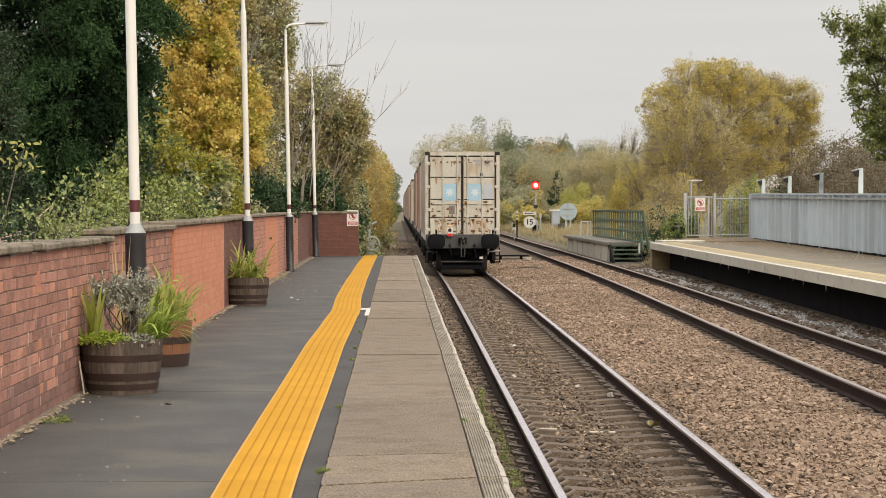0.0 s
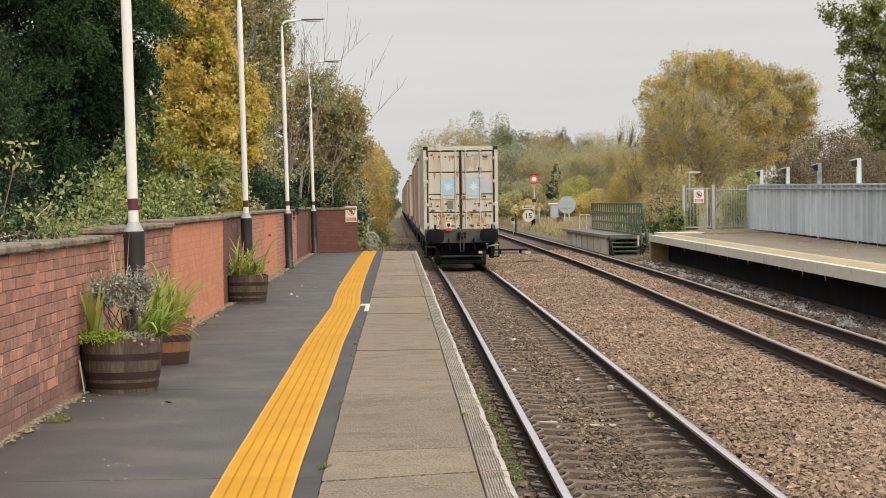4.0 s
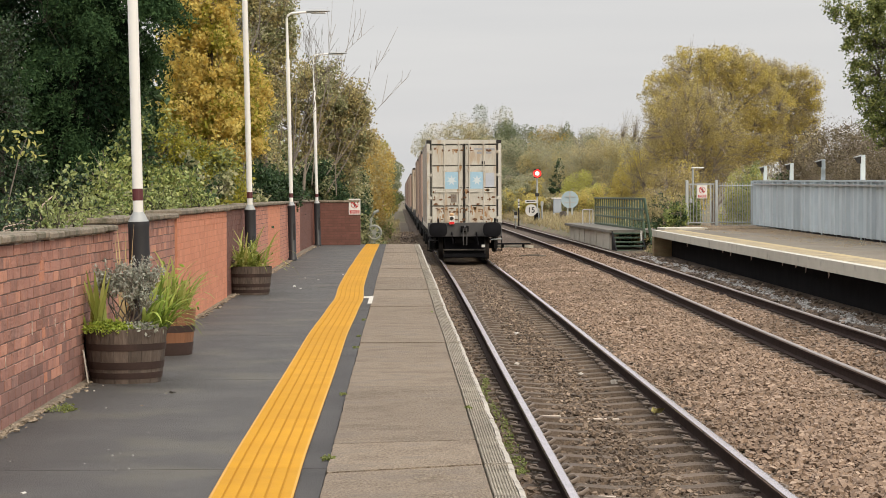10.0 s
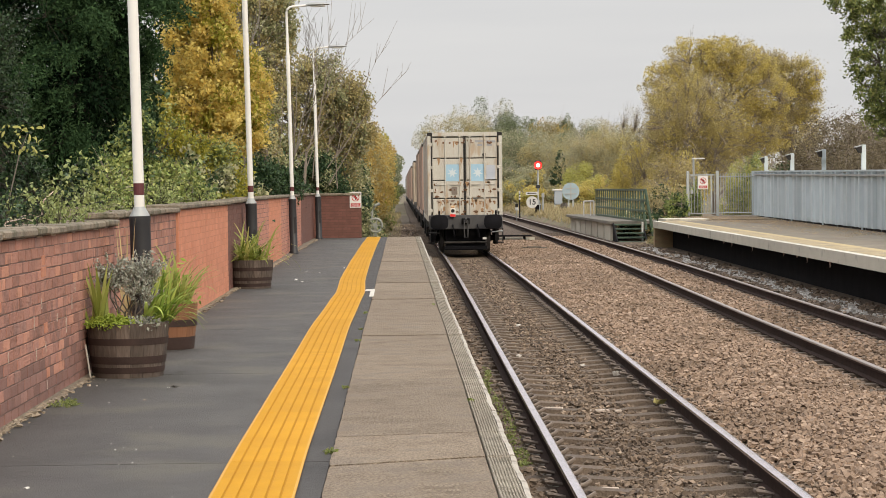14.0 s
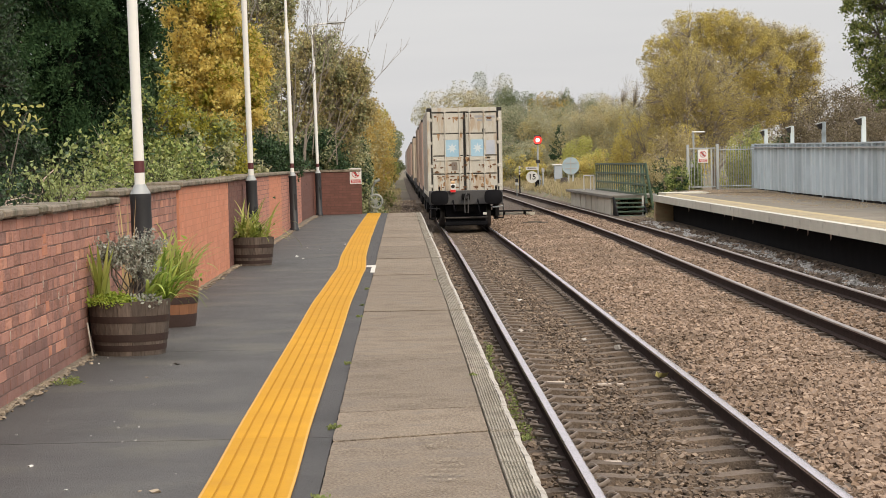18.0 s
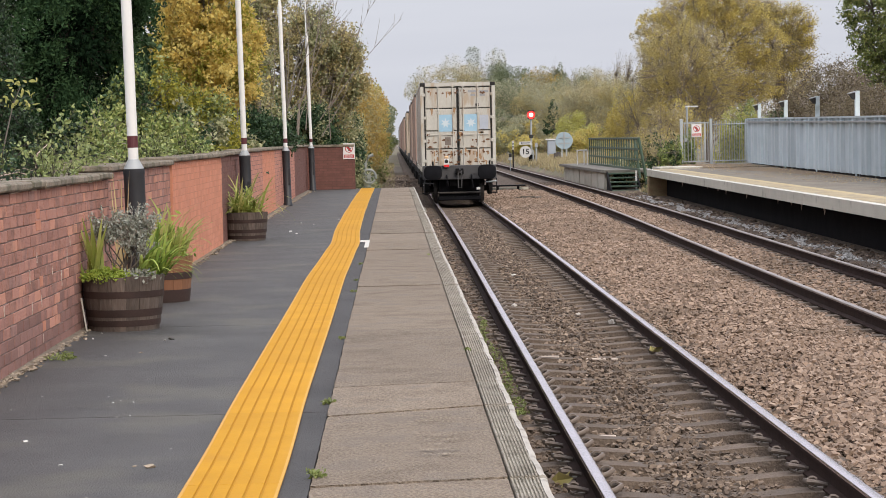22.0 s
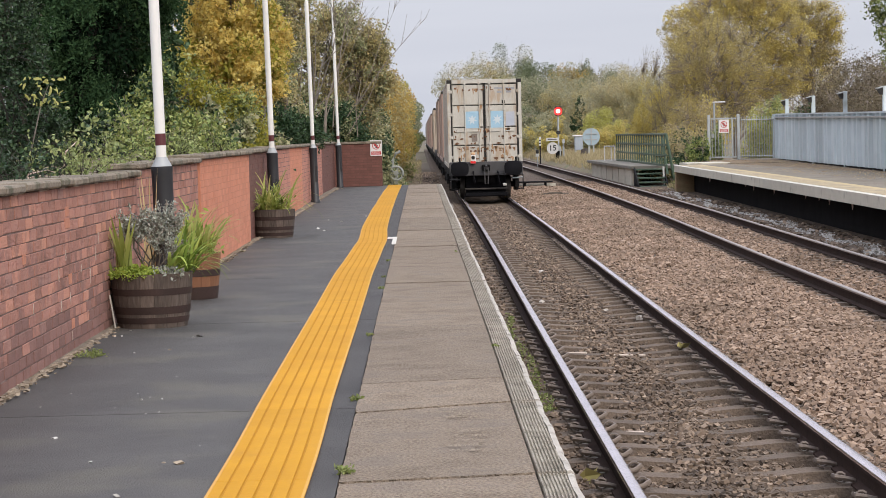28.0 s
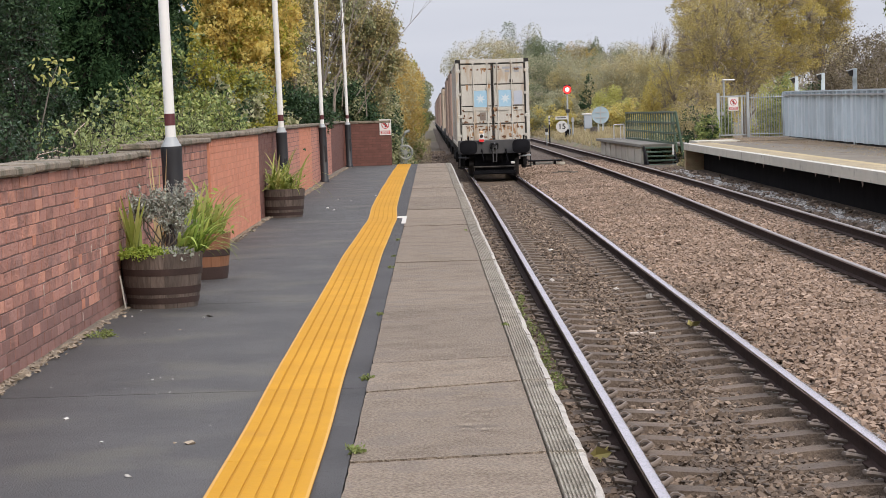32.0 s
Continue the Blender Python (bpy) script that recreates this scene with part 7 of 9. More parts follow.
LEAF = {
    "amber": leaf_mat("amber_leaf", muted([(0.62, 0.50, 0.14), (0.76, 0.62, 0.2), (0.55, 0.44, 0.12), (0.42, 0.38, 0.13)], 0.3), 0.7, 0.5, 0.06, 0.09),
    # the next two tones are paled and blued: distance haze put into the colour
    "hazed_olive": leaf_mat("hazed_grey_olive_leaf", muted([(0.295, 0.282, 0.194), (0.414, 0.397, 0.272), (0.539, 0.506, 0.337), (0.389, 0.397, 0.265)], 0.6), 0.8, 0.5, 0.04, 0.07),
    "hazed_green": leaf_mat("hazed_dark_green_leaf", muted([(0.111, 0.143, 0.0874), (0.182, 0.221, 0.131), (0.286, 0.312, 0.189), (0.221, 0.24, 0.146)], 0.5), 0.75, 0.5, 0.05, 0.08),
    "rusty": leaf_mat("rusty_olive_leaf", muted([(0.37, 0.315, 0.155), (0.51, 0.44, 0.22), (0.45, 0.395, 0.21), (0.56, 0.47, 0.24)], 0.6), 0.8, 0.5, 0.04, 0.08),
    "thicket": leaf_mat("straw_olive_leaf", muted([(0.269, 0.246, 0.123), (0.426, 0.381, 0.185), (0.582, 0.51, 0.274), (0.325, 0.325, 0.14), (0.47, 0.342, 0.162)], 0.15), 0.65, 0.35, 0.1),
    "yew": leaf_mat("dark_yew_leaf", [(0.0175, 0.04, 0.0187), (0.0275, 0.06, 0.0263), (0.0413, 0.08, 0.0338), (0.0587, 0.105, 0.0425)], 0.8, 0.05, 0.04),
    # near-black inner leaves: the shade within the crown is put into their colour
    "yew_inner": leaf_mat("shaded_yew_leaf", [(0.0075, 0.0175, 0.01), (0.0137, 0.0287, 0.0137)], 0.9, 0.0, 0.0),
    "holly": leaf_mat("glossy_holly_leaf", [(0.009, 0.023, 0.011), (0.018, 0.04, 0.018), (0.035, 0.065, 0.028), (0.065, 0.10, 0.05)], 0.38, 0.04, 0.14),
    "gold": leaf_mat("golden_autumn_leaf", muted([(0.66, 0.50, 0.14), (0.80, 0.63, 0.18), (0.86, 0.72, 0.27), (0.64, 0.57, 0.20), (0.72, 0.53, 0.16), (0.52, 0.40, 0.13)], 0.2), 0.6, 0.5, 0.1),
    "gold_green": leaf_mat("turning_green_leaf", muted([(0.42, 0.36, 0.06), (0.30, 0.31, 0.06), (0.20, 0.25, 0.05), (0.5, 0.42, 0.08)], 0.2), 0.6, 0.4, 0.1),
    "olive": leaf_mat("olive_autumn_leaf", muted([(0.44, 0.37, 0.145), (0.62, 0.525, 0.17), (0.74, 0.62, 0.2), (0.52, 0.48, 0.18), (0.64, 0.48, 0.18)], 0.55), 0.75, 0.5, 0.06, 0.09),
    "brown": leaf_mat("brown_autumn_leaf", muted([(0.33, 0.27, 0.171), (0.501, 0.418, 0.242), (0.654, 0.55, 0.297), (0.462, 0.407, 0.22)], 0.7), 0.8, 0.5, 0.05, 0.09),
    "ivy": leaf_mat("ivy_leaf", muted([(0.134, 0.166, 0.0717), (0.241, 0.272, 0.118), (0.392, 0.392, 0.207), (0.56, 0.521, 0.347), (0.213, 0.213, 0.0986)], 0.15), 0.5, 0.1, 0.2),
    "ivy_dark": leaf_mat("dark_ivy_leaf", [(0.0154, 0.0396, 0.020), (0.0286, 0.0605, 0.0288), (0.05, 0.0905, 0.04), (0.0725, 0.111, 0.05)], 0.5, 0.08, 0.15),
    "bramble": leaf_mat("bramble_leaf", [(0.1, 0.15, 0.045), (0.2, 0.265, 0.075), (0.33, 0.385, 0.115), (0.44, 0.44, 0.16), (0.15, 0.2, 0.06)], 0.45, 0.14, 0.3),
    "lime": leaf_mat("lime_autumn_leaf", muted([(0.36, 0.36, 0.11), (0.52, 0.50, 0.17), (0.62, 0.57, 0.22), (0.40, 0.42, 0.14)], 0.4), 0.65, 0.5, 0.08, 0.09),
    "orange": leaf_mat("orange_autumn_leaf", muted([(0.38, 0.255, 0.085), (0.50, 0.345, 0.11), (0.58, 0.42, 0.14), (0.40, 0.33, 0.12)], 0.55), 0.7, 0.5, 0.06, 0.09),
    "green": leaf_mat("late_green_leaf", muted([(0.11, 0.145, 0.05), (0.178, 0.217, 0.0732), (0.257, 0.295, 0.0988), (0.335, 0.335, 0.119)], 0.6), 0.65, 0.5, 0.08, 0.09),
    "shoot": leaf_mat("pale_shoot_leaf", [(0.16, 0.21, 0.065), (0.27, 0.32, 0.11), (0.43, 0.46, 0.2), (0.09, 0.13, 0.045)], 0.45, 0.15, 0.3),
    "overhang": leaf_mat("shaded_green_leaf", [(0.05, 0.085, 0.03), (0.11, 0.16, 0.05), (0.2, 0.25, 0.08), (0.34, 0.33, 0.11)], 0.5, 0.3, 0.2),
    "dusky": leaf_mat("dusky_brown_leaf", [(0.11, 0.088, 0.062), (0.165, 0.132, 0.09), (0.235, 0.19, 0.128), (0.17, 0.15, 0.09)], 0.8, 0.3, 0.05),
    # desaturated as well, so the leaf colour itself carries some haze
    "grey": leaf_mat("hazed_grey_green_leaf", muted([(0.26, 0.275, 0.175), (0.375, 0.385, 0.245), (0.49, 0.48, 0.30), (0.42, 0.40, 0.24)], 0.7), 0.75, 0.5, 0.05, 0.09),
}


def tubes(paths, radii, sides=3):
    """Thin tapered sticks along many paths at once: paths (n, k, 3), radii (n, k)."""
    n, k = radii.shape
    way = paths[:, -1] - paths[:, 0]
    way /= np.linalg.norm(way, axis=1)[:, None] + 1e-9
    u = np.cross(way, np.where(np.abs(way[:, 2:3]) > 0.9, (1.0, 0, 0), (0, 0, 1.0)))
    u /= np.linalg.norm(u, axis=1)[:, None] + 1e-9
    w = np.cross(way, u)
    v = np.empty((n, k, sides, 3))
    for i in range(sides):
        a = 2 * math.pi * i / sides
        v[:, :, i] = paths + radii[:, :, None] * (u * math.cos(a) + w * math.sin(a))[:, None]
    at = np.arange(n * k * sides).reshape(n, k, sides)
    f = np.stack([at[:, :-1], np.roll(at[:, :-1], -1, 2), np.roll(at[:, 1:], -1, 2), at[:, 1:]], -1)
    return v.reshape(-1, 3), f.reshape(-1, 4)


def bowed(a, b, steps, lift, wander):
    """Curved ways from a to b: they rise first and wander a little."""
    t = np.linspace(0, 1, steps)[None, :, None]
    length = np.linalg.norm(b - a, axis=1)[:, None, None]
    side = rng.normal(0, wander, (len(a), 1, 3)) + np.array((0, 0, lift))
    second_bend = rng.normal(0, wander * 0.6, (len(a), 1, 3))
    return a[:, None] + (b - a)[:, None] * t + length * (side * 4 * t * (1 - t) * 0.5 + second_bend * np.sin(2 * math.pi * t) * 0.5)


def nearest(p, q):
    """Index of the nearest of q for each of p."""
    out = np.empty(len(p), int)
    for i in range(0, len(p), 2000):
        d = p[i:i + 2000, None] - q[None]
        out[i:i + 2000] = np.argmin((d * d).sum(-1), 1)
    return out


def crown_tips(blobs, n, floor):
    """Ends of the twigs: spread through the ellipsoids (x, y, z, rx, ry, rz), with an uneven outline."""
    vol = np.array([b[3] * b[4] * b[5] for b in blobs], float) ** (2 / 3)
    out = []
    for b, s in zip(blobs, vol / vol.sum()):
        k = max(6, int(n * s))
        d = rng.normal(size=(k, 3))
        d /= np.linalg.norm(d, axis=1)[:, None]
        lump = np.zeros(k)
        for _ in range(4):
            lump += np.sin(d @ rng.normal(0, 4.0, 3) + rng.uniform(0, 6.28))
        reach = (floor + (1 - floor) * rng.uniform(0, 1, k) ** 0.6) * (1.0 + 0.075 * lump)
        out.append(np.array(b[:3]) + d * np.array(b[3:6]) * reach[:, None])
    return np.concatenate(out)


def clumped(blobs, n, lumps, part_size):
    """Leaf places of a far crown: rounded clumps of many sizes on the ellipsoids, each filled towards its rim."""
    vol = np.array([b[3] * b[4] * b[5] for b in blobs], float) ** (2 / 3)
    out = []
    for b, s in zip(blobs, vol / vol.sum()):
        k = max(8, int(lumps * s))
        d = rng.normal(size=(k, 3))
        d /= np.linalg.norm(d, axis=1)[:, None]
        half = np.array(b[3:6])
        size = part_size * rng.uniform(0.55, 1.25, k)
        c = np.array(b[:3]) + d * half * (rng.uniform(0.35, 1.0, (k, 1)) ** 0.5 - 0.6 * size[:, None])
        own = rng.choice(k, max(10, int(n * s)), p=size ** 2 / (size ** 2).sum())
        e = rng.normal(size=(len(own), 3))
        e /= np.linalg.norm(e, axis=1)[:, None]
        r = size[own, None] * rng.uniform(0.3, 1.0, (len(own), 1)) ** 0.5
        out.append(np.stack([c[own], np.broadcast_to(own[:, None] * 1.0, (len(own), 3))], 1) + np.stack([e * r * half * (1, 1, 0.85), np.zeros((len(own), 3))], 1))
    both = np.concatenate(out)
    return both[:, 0], both[:, 1, 0].astype(int)


def tree(name, at, blobs, n, leaf, leaf_size, label, clump=0.05, trunk=(0.16, 0.6), per_twig=22, seed=1, category="tree", group="", floor=0.35, long=1.5, second=None, bark="bark", twig_r=0.0, bare=0.1, round_leaf=False, lumps=0, lump_size=0.3):
    """A tree or bush: trunk, limbs, branches and twigs that fork towards the crown's blobs, with leaves along the twigs.
    clump: how far leaves stand off their twig; second: another leaf and its share; bare: share of twigs without leaves."""
    root = thing(name, at, label, category, group)
    tips = crown_tips(blobs, max(40, n // per_twig), floor)
    tips = tips[tips[:, 2] > 0.0]
    heart = np.array([sum(b[0] for b in blobs) / len(blobs) * 0.6, sum(b[1] for b in blobs) / len(blobs) * 0.6, 0.0])
    top = max(b[2] + b[5] * 0.3 for b in blobs)
    fork_z = top * (trunk[1] if trunk else 0.4)
    # limbs end inside the crown, branches further out, twigs at its rim
    n2, n1 = max(12, len(tips) // 9), max(5, len(tips) // 90)
    axis = lambda p: np.stack([heart[0] * np.clip(p[:, 2] / max(top, 0.1), 0, 1), heart[1] * np.clip(p[:, 2] / max(top, 0.1), 0, 1), np.clip(p[:, 2] * 0.55, 0, fork_z)], 1)
    two = tips[rng.choice(len(tips), n2, replace=False)]
    two = two + (axis(two) - two) * rng.uniform(0.16, 0.34, (n2, 1))
    one = two[rng.choice(n2, min(n1, n2), replace=False)]
    one = one + (axis(one) - one) * rng.uniform(0.3, 0.5, (len(one), 1))
    to2 = nearest(tips, two)
    twig = np.stack([two[to2], tips], 1)
    branch = bowed(one[nearest(two, one)], two, 4, 0.10, 0.10)
    limb = bowed(axis(one), one, 6, 0.12, 0.08)
    r = trunk[0] if trunk else 0.03
    tr = twig_r or max(0.0035, leaf_size * 0.07)
    sticks = [tubes(limb, np.linspace(r * 0.42, r * 0.16, 6)[None] * rng.uniform(0.6, 1.2, (len(limb), 1)), 5),
              tubes(branch, np.linspace(max(r * 0.14, tr * 2), tr * 1.3, 4)[None] * rng.uniform(0.7, 1.2, (len(branch), 1)), 3),
              tubes(twig, np.linspace(tr * 1.2, tr * 0.35, 2)[None] * rng.uniform(0.8, 1.2, (len(twig), 1)), 3)]
    shift, vs, fs = 0, [], []
    for v, f in sticks:
        vs.append(v)
        fs.append(f + shift)
        shift += len(v)
    part("branchwork", bulk("branchwork", np.concatenate(vs), np.concatenate(fs), M["twig" if bark == "twig" else bark]), None, root)["kind"] = "stuff"
    # leaves sit along the outer two thirds of each twig
    weight = rng.uniform(0.35, 1.6, len(tips)) * (rng.uniform(0, 1, len(tips)) > bare)
    weight *= rng.uniform(0.55, 1.4, n2)[to2]
    pick = rng.choice(len(tips), n, p=weight / weight.sum())
    s = rng.uniform(0.2, 1.0, (n, 1))
    pts = twig[pick, 0] + (twig[pick, 1] - twig[pick, 0]) * s + np.clip(rng.normal(0, 1, (n, 3)), -1.8, 1.8) * clump
    mark = to2[pick]
    if lumps:
        pts, mark = clumped(blobs, n, lumps, lump_size)
        n = len(pts)
    other = np.zeros(n, bool)
    if second:
        tone = rng.uniform(0, 1, max(n2, mark.max() + 1))[mark] * (0.85 if lumps else 0.6) + rng.uniform(0, 1, n) * (0.15 if lumps else 0.4)
        other = tone < np.quantile(tone, second[1])
    keep = pts[:, 2] > -0.1
    part("crown", leaves("crown", pts[keep & ~other], leaf_size, LEAF[leaf], long, shaped=round_leaf, simple=at[1] > 40), None, root)
    if second:
        part("crown", leaves("crown", pts[keep & other], leaf_size, LEAF[second[0]], long, shaped=round_leaf, simple=at[1] > 40), None, root, "foliage of another tone")
    if trunk:
        stem = Mesh().tube([(0, 0, -0.5), (heart[0] * 0.2 + 0.04, heart[1] * 0.2, fork_z * 0.45), (heart[0] * 0.5, heart[1] * 0.5, fork_z)], [r, r * 0.78, r * 0.5], 9)
        part("trunk", stem, M[bark], root, smooth=60)
    return root


def bare_tree(name, at, height, spread, seed, label, lean=(0, 0), depth=5, r=0.09, group="", category="bare tree"):
    """A leafless tree of forking branches."""
    g = random.Random(seed)
    m = Mesh()

    def grow(p, d, length, radius, level):
        pts, rad = [p], [radius]
        for i in range(3):
            d = (d + Vector((g.uniform(-1, 1), g.uniform(-1, 1), g.uniform(-0.4, 0.8))) * 0.13).normalized()
            p = p + d * length / 3
            pts.append(p)
            rad.append(max(0.003, radius * (1 - 0.2 * (i + 1))))
        m.tube(pts, rad, 5 if level < 3 else 4, caps=False)
        if level >= depth:
            return
        for _ in range(g.choice((2, 3, 3) if level else (3, 4))):
            side = Vector((g.uniform(-1, 1), g.uniform(-1, 1), g.uniform(-0.2, 0.9))).normalized()
            grow(pts[g.choice((2, 3))], (d * 0.8 + side * spread).normalized(), length * g.uniform(0.6, 0.82), radius * 0.52, level + 1)

    grow(Vector((0, 0, -0.3)), Vector((lean[0], lean[1], 1)).normalized(), height * 0.36, r, 0)
    root = thing(name, at, label, category, group)
    part("branchwork", m, M["branch"], root)["kind"] = "stuff"
    return root


def sprays(blobs, n, size, drop=0.6):
    """Places of needles along feathery shoots that point outwards and hang at their tips."""
    out = []
    vol = np.array([b[3] * b[4] * b[5] for b in blobs], float) ** (2 / 3)
    for b, s in zip(blobs, vol / vol.sum()):
        k = max(10, int(n * s))
        boughs = max(6, k // 30)
        d = rng.normal(size=(boughs, 3))
        d /= np.linalg.norm(d, axis=1)[:, None]
        hub = np.array(b[:3]) + d * np.array(b[3:6]) * rng.uniform(0.72, 1.03, (boughs, 1))
        own = rng.integers(0, boughs, k)
        d = d[own]
        across = np.cross(d, (0, 0, 1.0))
        start = hub[own] + across * rng.normal(0, 0.13, (k, 1)) + d * rng.uniform(-0.16, 0.10, (k, 1)) + (0, 0, 1.0) * rng.normal(0, 0.05, (k, 1))
        way = d * (1, 1, 0.3) + rng.normal(0, 0.24, (k, 3)) + (0, 0, -0.3)
        way /= np.linalg.norm(way, axis=1)[:, None]
        side = np.cross(way, (0, 0, 1.0))
        side /= np.linalg.norm(side, axis=1)[:, None] + 1e-6
        L = size * rng.uniform(0.6, 1.4, (k, 1))
        for t in np.linspace(0.05, 1, 11):
            for lat in (-1, 0, 1):
                w = lat * 0.22 * (1 - t) ** 0.6
                p = start + way * L * t + side * L * w + np.array((0, 0, -1.0)) * L * drop * t * t
                out.append(p + rng.normal(0, 0.012, (k, 3)))
    return np.concatenate(out)


# behind the near wall
YEW = [(0.0, 0, 1.9, 0.85, 1.0, 1.6), (-0.25, -0.3, 3.6, 1.1, 1.0, 1.7), (0.42, 0.2, 4.5, 1.0, 1.0, 1.5), (0.78, 0.1, 4.2, 0.7, 0.7, 1.0), (0.7, 0, 5.3, 0.75, 0.8, 1.0), (0.5, 0.1, 3.1, 0.65, 0.7, 0.8), (0.2, 0, 6.6, 1.1, 1.0, 2.2), (-1.2, 0, 3.2, 0.9, 0.8, 2.6), (0.25, -0.3, 2.9, 0.75, 0.7, 1.3), (-1.6, 0, 6.0, 0.9, 0.9, 2.2)]
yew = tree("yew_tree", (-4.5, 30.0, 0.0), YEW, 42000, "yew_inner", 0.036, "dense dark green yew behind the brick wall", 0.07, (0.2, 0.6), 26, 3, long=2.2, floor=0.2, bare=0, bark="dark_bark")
part("crown", leaves("shoots", sprays(YEW, 6000, 0.32), 0.022, LEAF["yew"], 2.8, simple=True), None, yew)
tree("holly_bush", (-3.25, 18.2, 0.0), [(-0.15, 0, 1.55, 0.5, 0.6, 0.9), (-0.25, 0.2, 2.6, 0.45, 0.5, 0.8), (0.0, -0.6, 1.1, 0.42, 0.5, 0.5)], 24000, "holly", 0.021, "glossy dark holly bush behind the wall", 0.03, (0.05, 0.6), 24, 4, "bush", long=1.6, floor=0.25, bare=0, bark="dark_bark")
tree("golden_tree", (-3.75, 42.0, 0.0), [(0.0, 0, 5.0, 0.85, 0.7, 1.2), (0.02, 0, 6.3, 0.66, 0.6, 1.2), (0.08, 0, 3.9, 1.0, 0.8, 0.95), (0.1, 0, 3.1, 1.15, 1.0, 0.8), (0.75, 0.5, 3.4, 0.6, 0.7, 0.7), (0.65, -0.2, 2.6, 0.75, 0.9, 0.6)], 44000, "gold", 0.055, "young tree with golden autumn leaves behind the wall", 0.06, (0.07, 0.75), 22, 5, second=("gold_green", 0.25), floor=0.4, bare=0.12)
tree("turning_bush", (-4.1, 40.5, 0.0), [(-0.3, 0, 2.1, 1.0, 0.8, 0.75), (0.7, 0, 1.9, 0.8, 0.7, 0.6), (0.2, 0, 1.4, 1.2, 0.8, 0.6), (-0.6, 0, 2.7, 0.6, 0.6, 0.5)], 16000, "gold_green", 0.046, "bush turning from green to yellow behind the wall", 0.08, (0.05, 0.6), 16, 15, "bush", second=("shoot", 0.4), floor=0.3, bare=0.2)
tree("turning_bush", (-3.4, 27.2, 0.0), [(0.06, 0, 1.95, 0.20, 0.4, 0.42), (0.04, 0, 1.6, 0.24, 0.5, 0.34), (0.34, 0.3, 1.5, 0.34, 0.5, 0.4), (0.22, 0.2, 2.2, 0.14, 0.3, 0.25)], 9000, "bramble", 0.036, "pale green shoots climbing in front of the yew", 0.05, (0.03, 0.6), 14, 16, "bush", second=("ivy_dark", 0.35), floor=0.3, bare=0.15, round_leaf=True)
tree("ivy_tree", (-3.35, 54.0, 0.0), [(0.0, 0, 4.6, 0.8, 0.8, 1.6), (0.2, 0, 6.3, 0.75, 0.8, 1.0), (-0.2, 0, 3.0, 0.6, 0.7, 1.2), (0.45, 0.3, 5.4, 0.45, 0.5, 0.7), (-0.7, 0.2, 5.8, 0.6, 0.6, 1.2)], 32000, "ivy", 0.05, "tall tree wrapped in grey-green ivy", 0.09, (0.12, 0.9), 20, 6, second=("thicket", 0.45), bare=0.25, twig_r=0.007, bark="twig")
tree("ivy_thicket", (-3.1, 66.0, -0.6), [(0.6, 0, 5.0, 1.1, 1.2, 1.3), (1.35, 0.5, 4.3, 1.05, 1.0, 1.2), (-0.6, 0, 4.2, 0.9, 1.0, 1.5), (1.35, 1.0, 2.6, 0.75, 0.9, 1.1), (0.2, 0, 2.6, 1.0, 0.8, 1.2), (1.75, 0.5, 3.5, 0.6, 0.8, 0.9), (1.55, 0.3, 4.9, 0.75, 0.8, 0.8), (1.9, 0.5, 4.1, 0.65, 0.8, 0.9)], 52000, "thicket", 0.055, "tangled ivy-covered thicket at the platform's end", 0.07, (0.09, 0.8), 18, 7, second=("ivy", 0.25), bare=0.25, twig_r=0.009, bark="twig")
tree("ivy_mound", (-2.55, 64.3, -0.3), [(0.0, 0, 1.75, 0.9, 0.7, 0.85), (-0.9, 0.3, 2.1, 0.7, 0.7, 0.9), (0.85, 0, 1.5, 0.55, 0.6, 0.7), (0.3, 0.5, 2.4, 0.7, 0.6, 0.6)], 18000, "ivy_dark", 0.055, "dense dark ivy heaped over the end wall", 0.06, (0.05, 0.6), 22, 9, "bush", second=("ivy", 0.35), bare=0.05, floor=0.25)
tree("laurel_bush", (-3.45, 50.5, 0.0), [(0.05, 0, 1.6, 0.8, 0.8, 0.7), (0.65, 2.0, 1.4, 0.6, 0.8, 0.55), (-0.6, 0, 1.7, 0.5, 0.6, 0.7)], 16000, "ivy_dark", 0.05, "dark green laurel bush above the wall", 0.05, (0.04, 0.6), 24, 8, "bush", bare=0, floor=0.25)
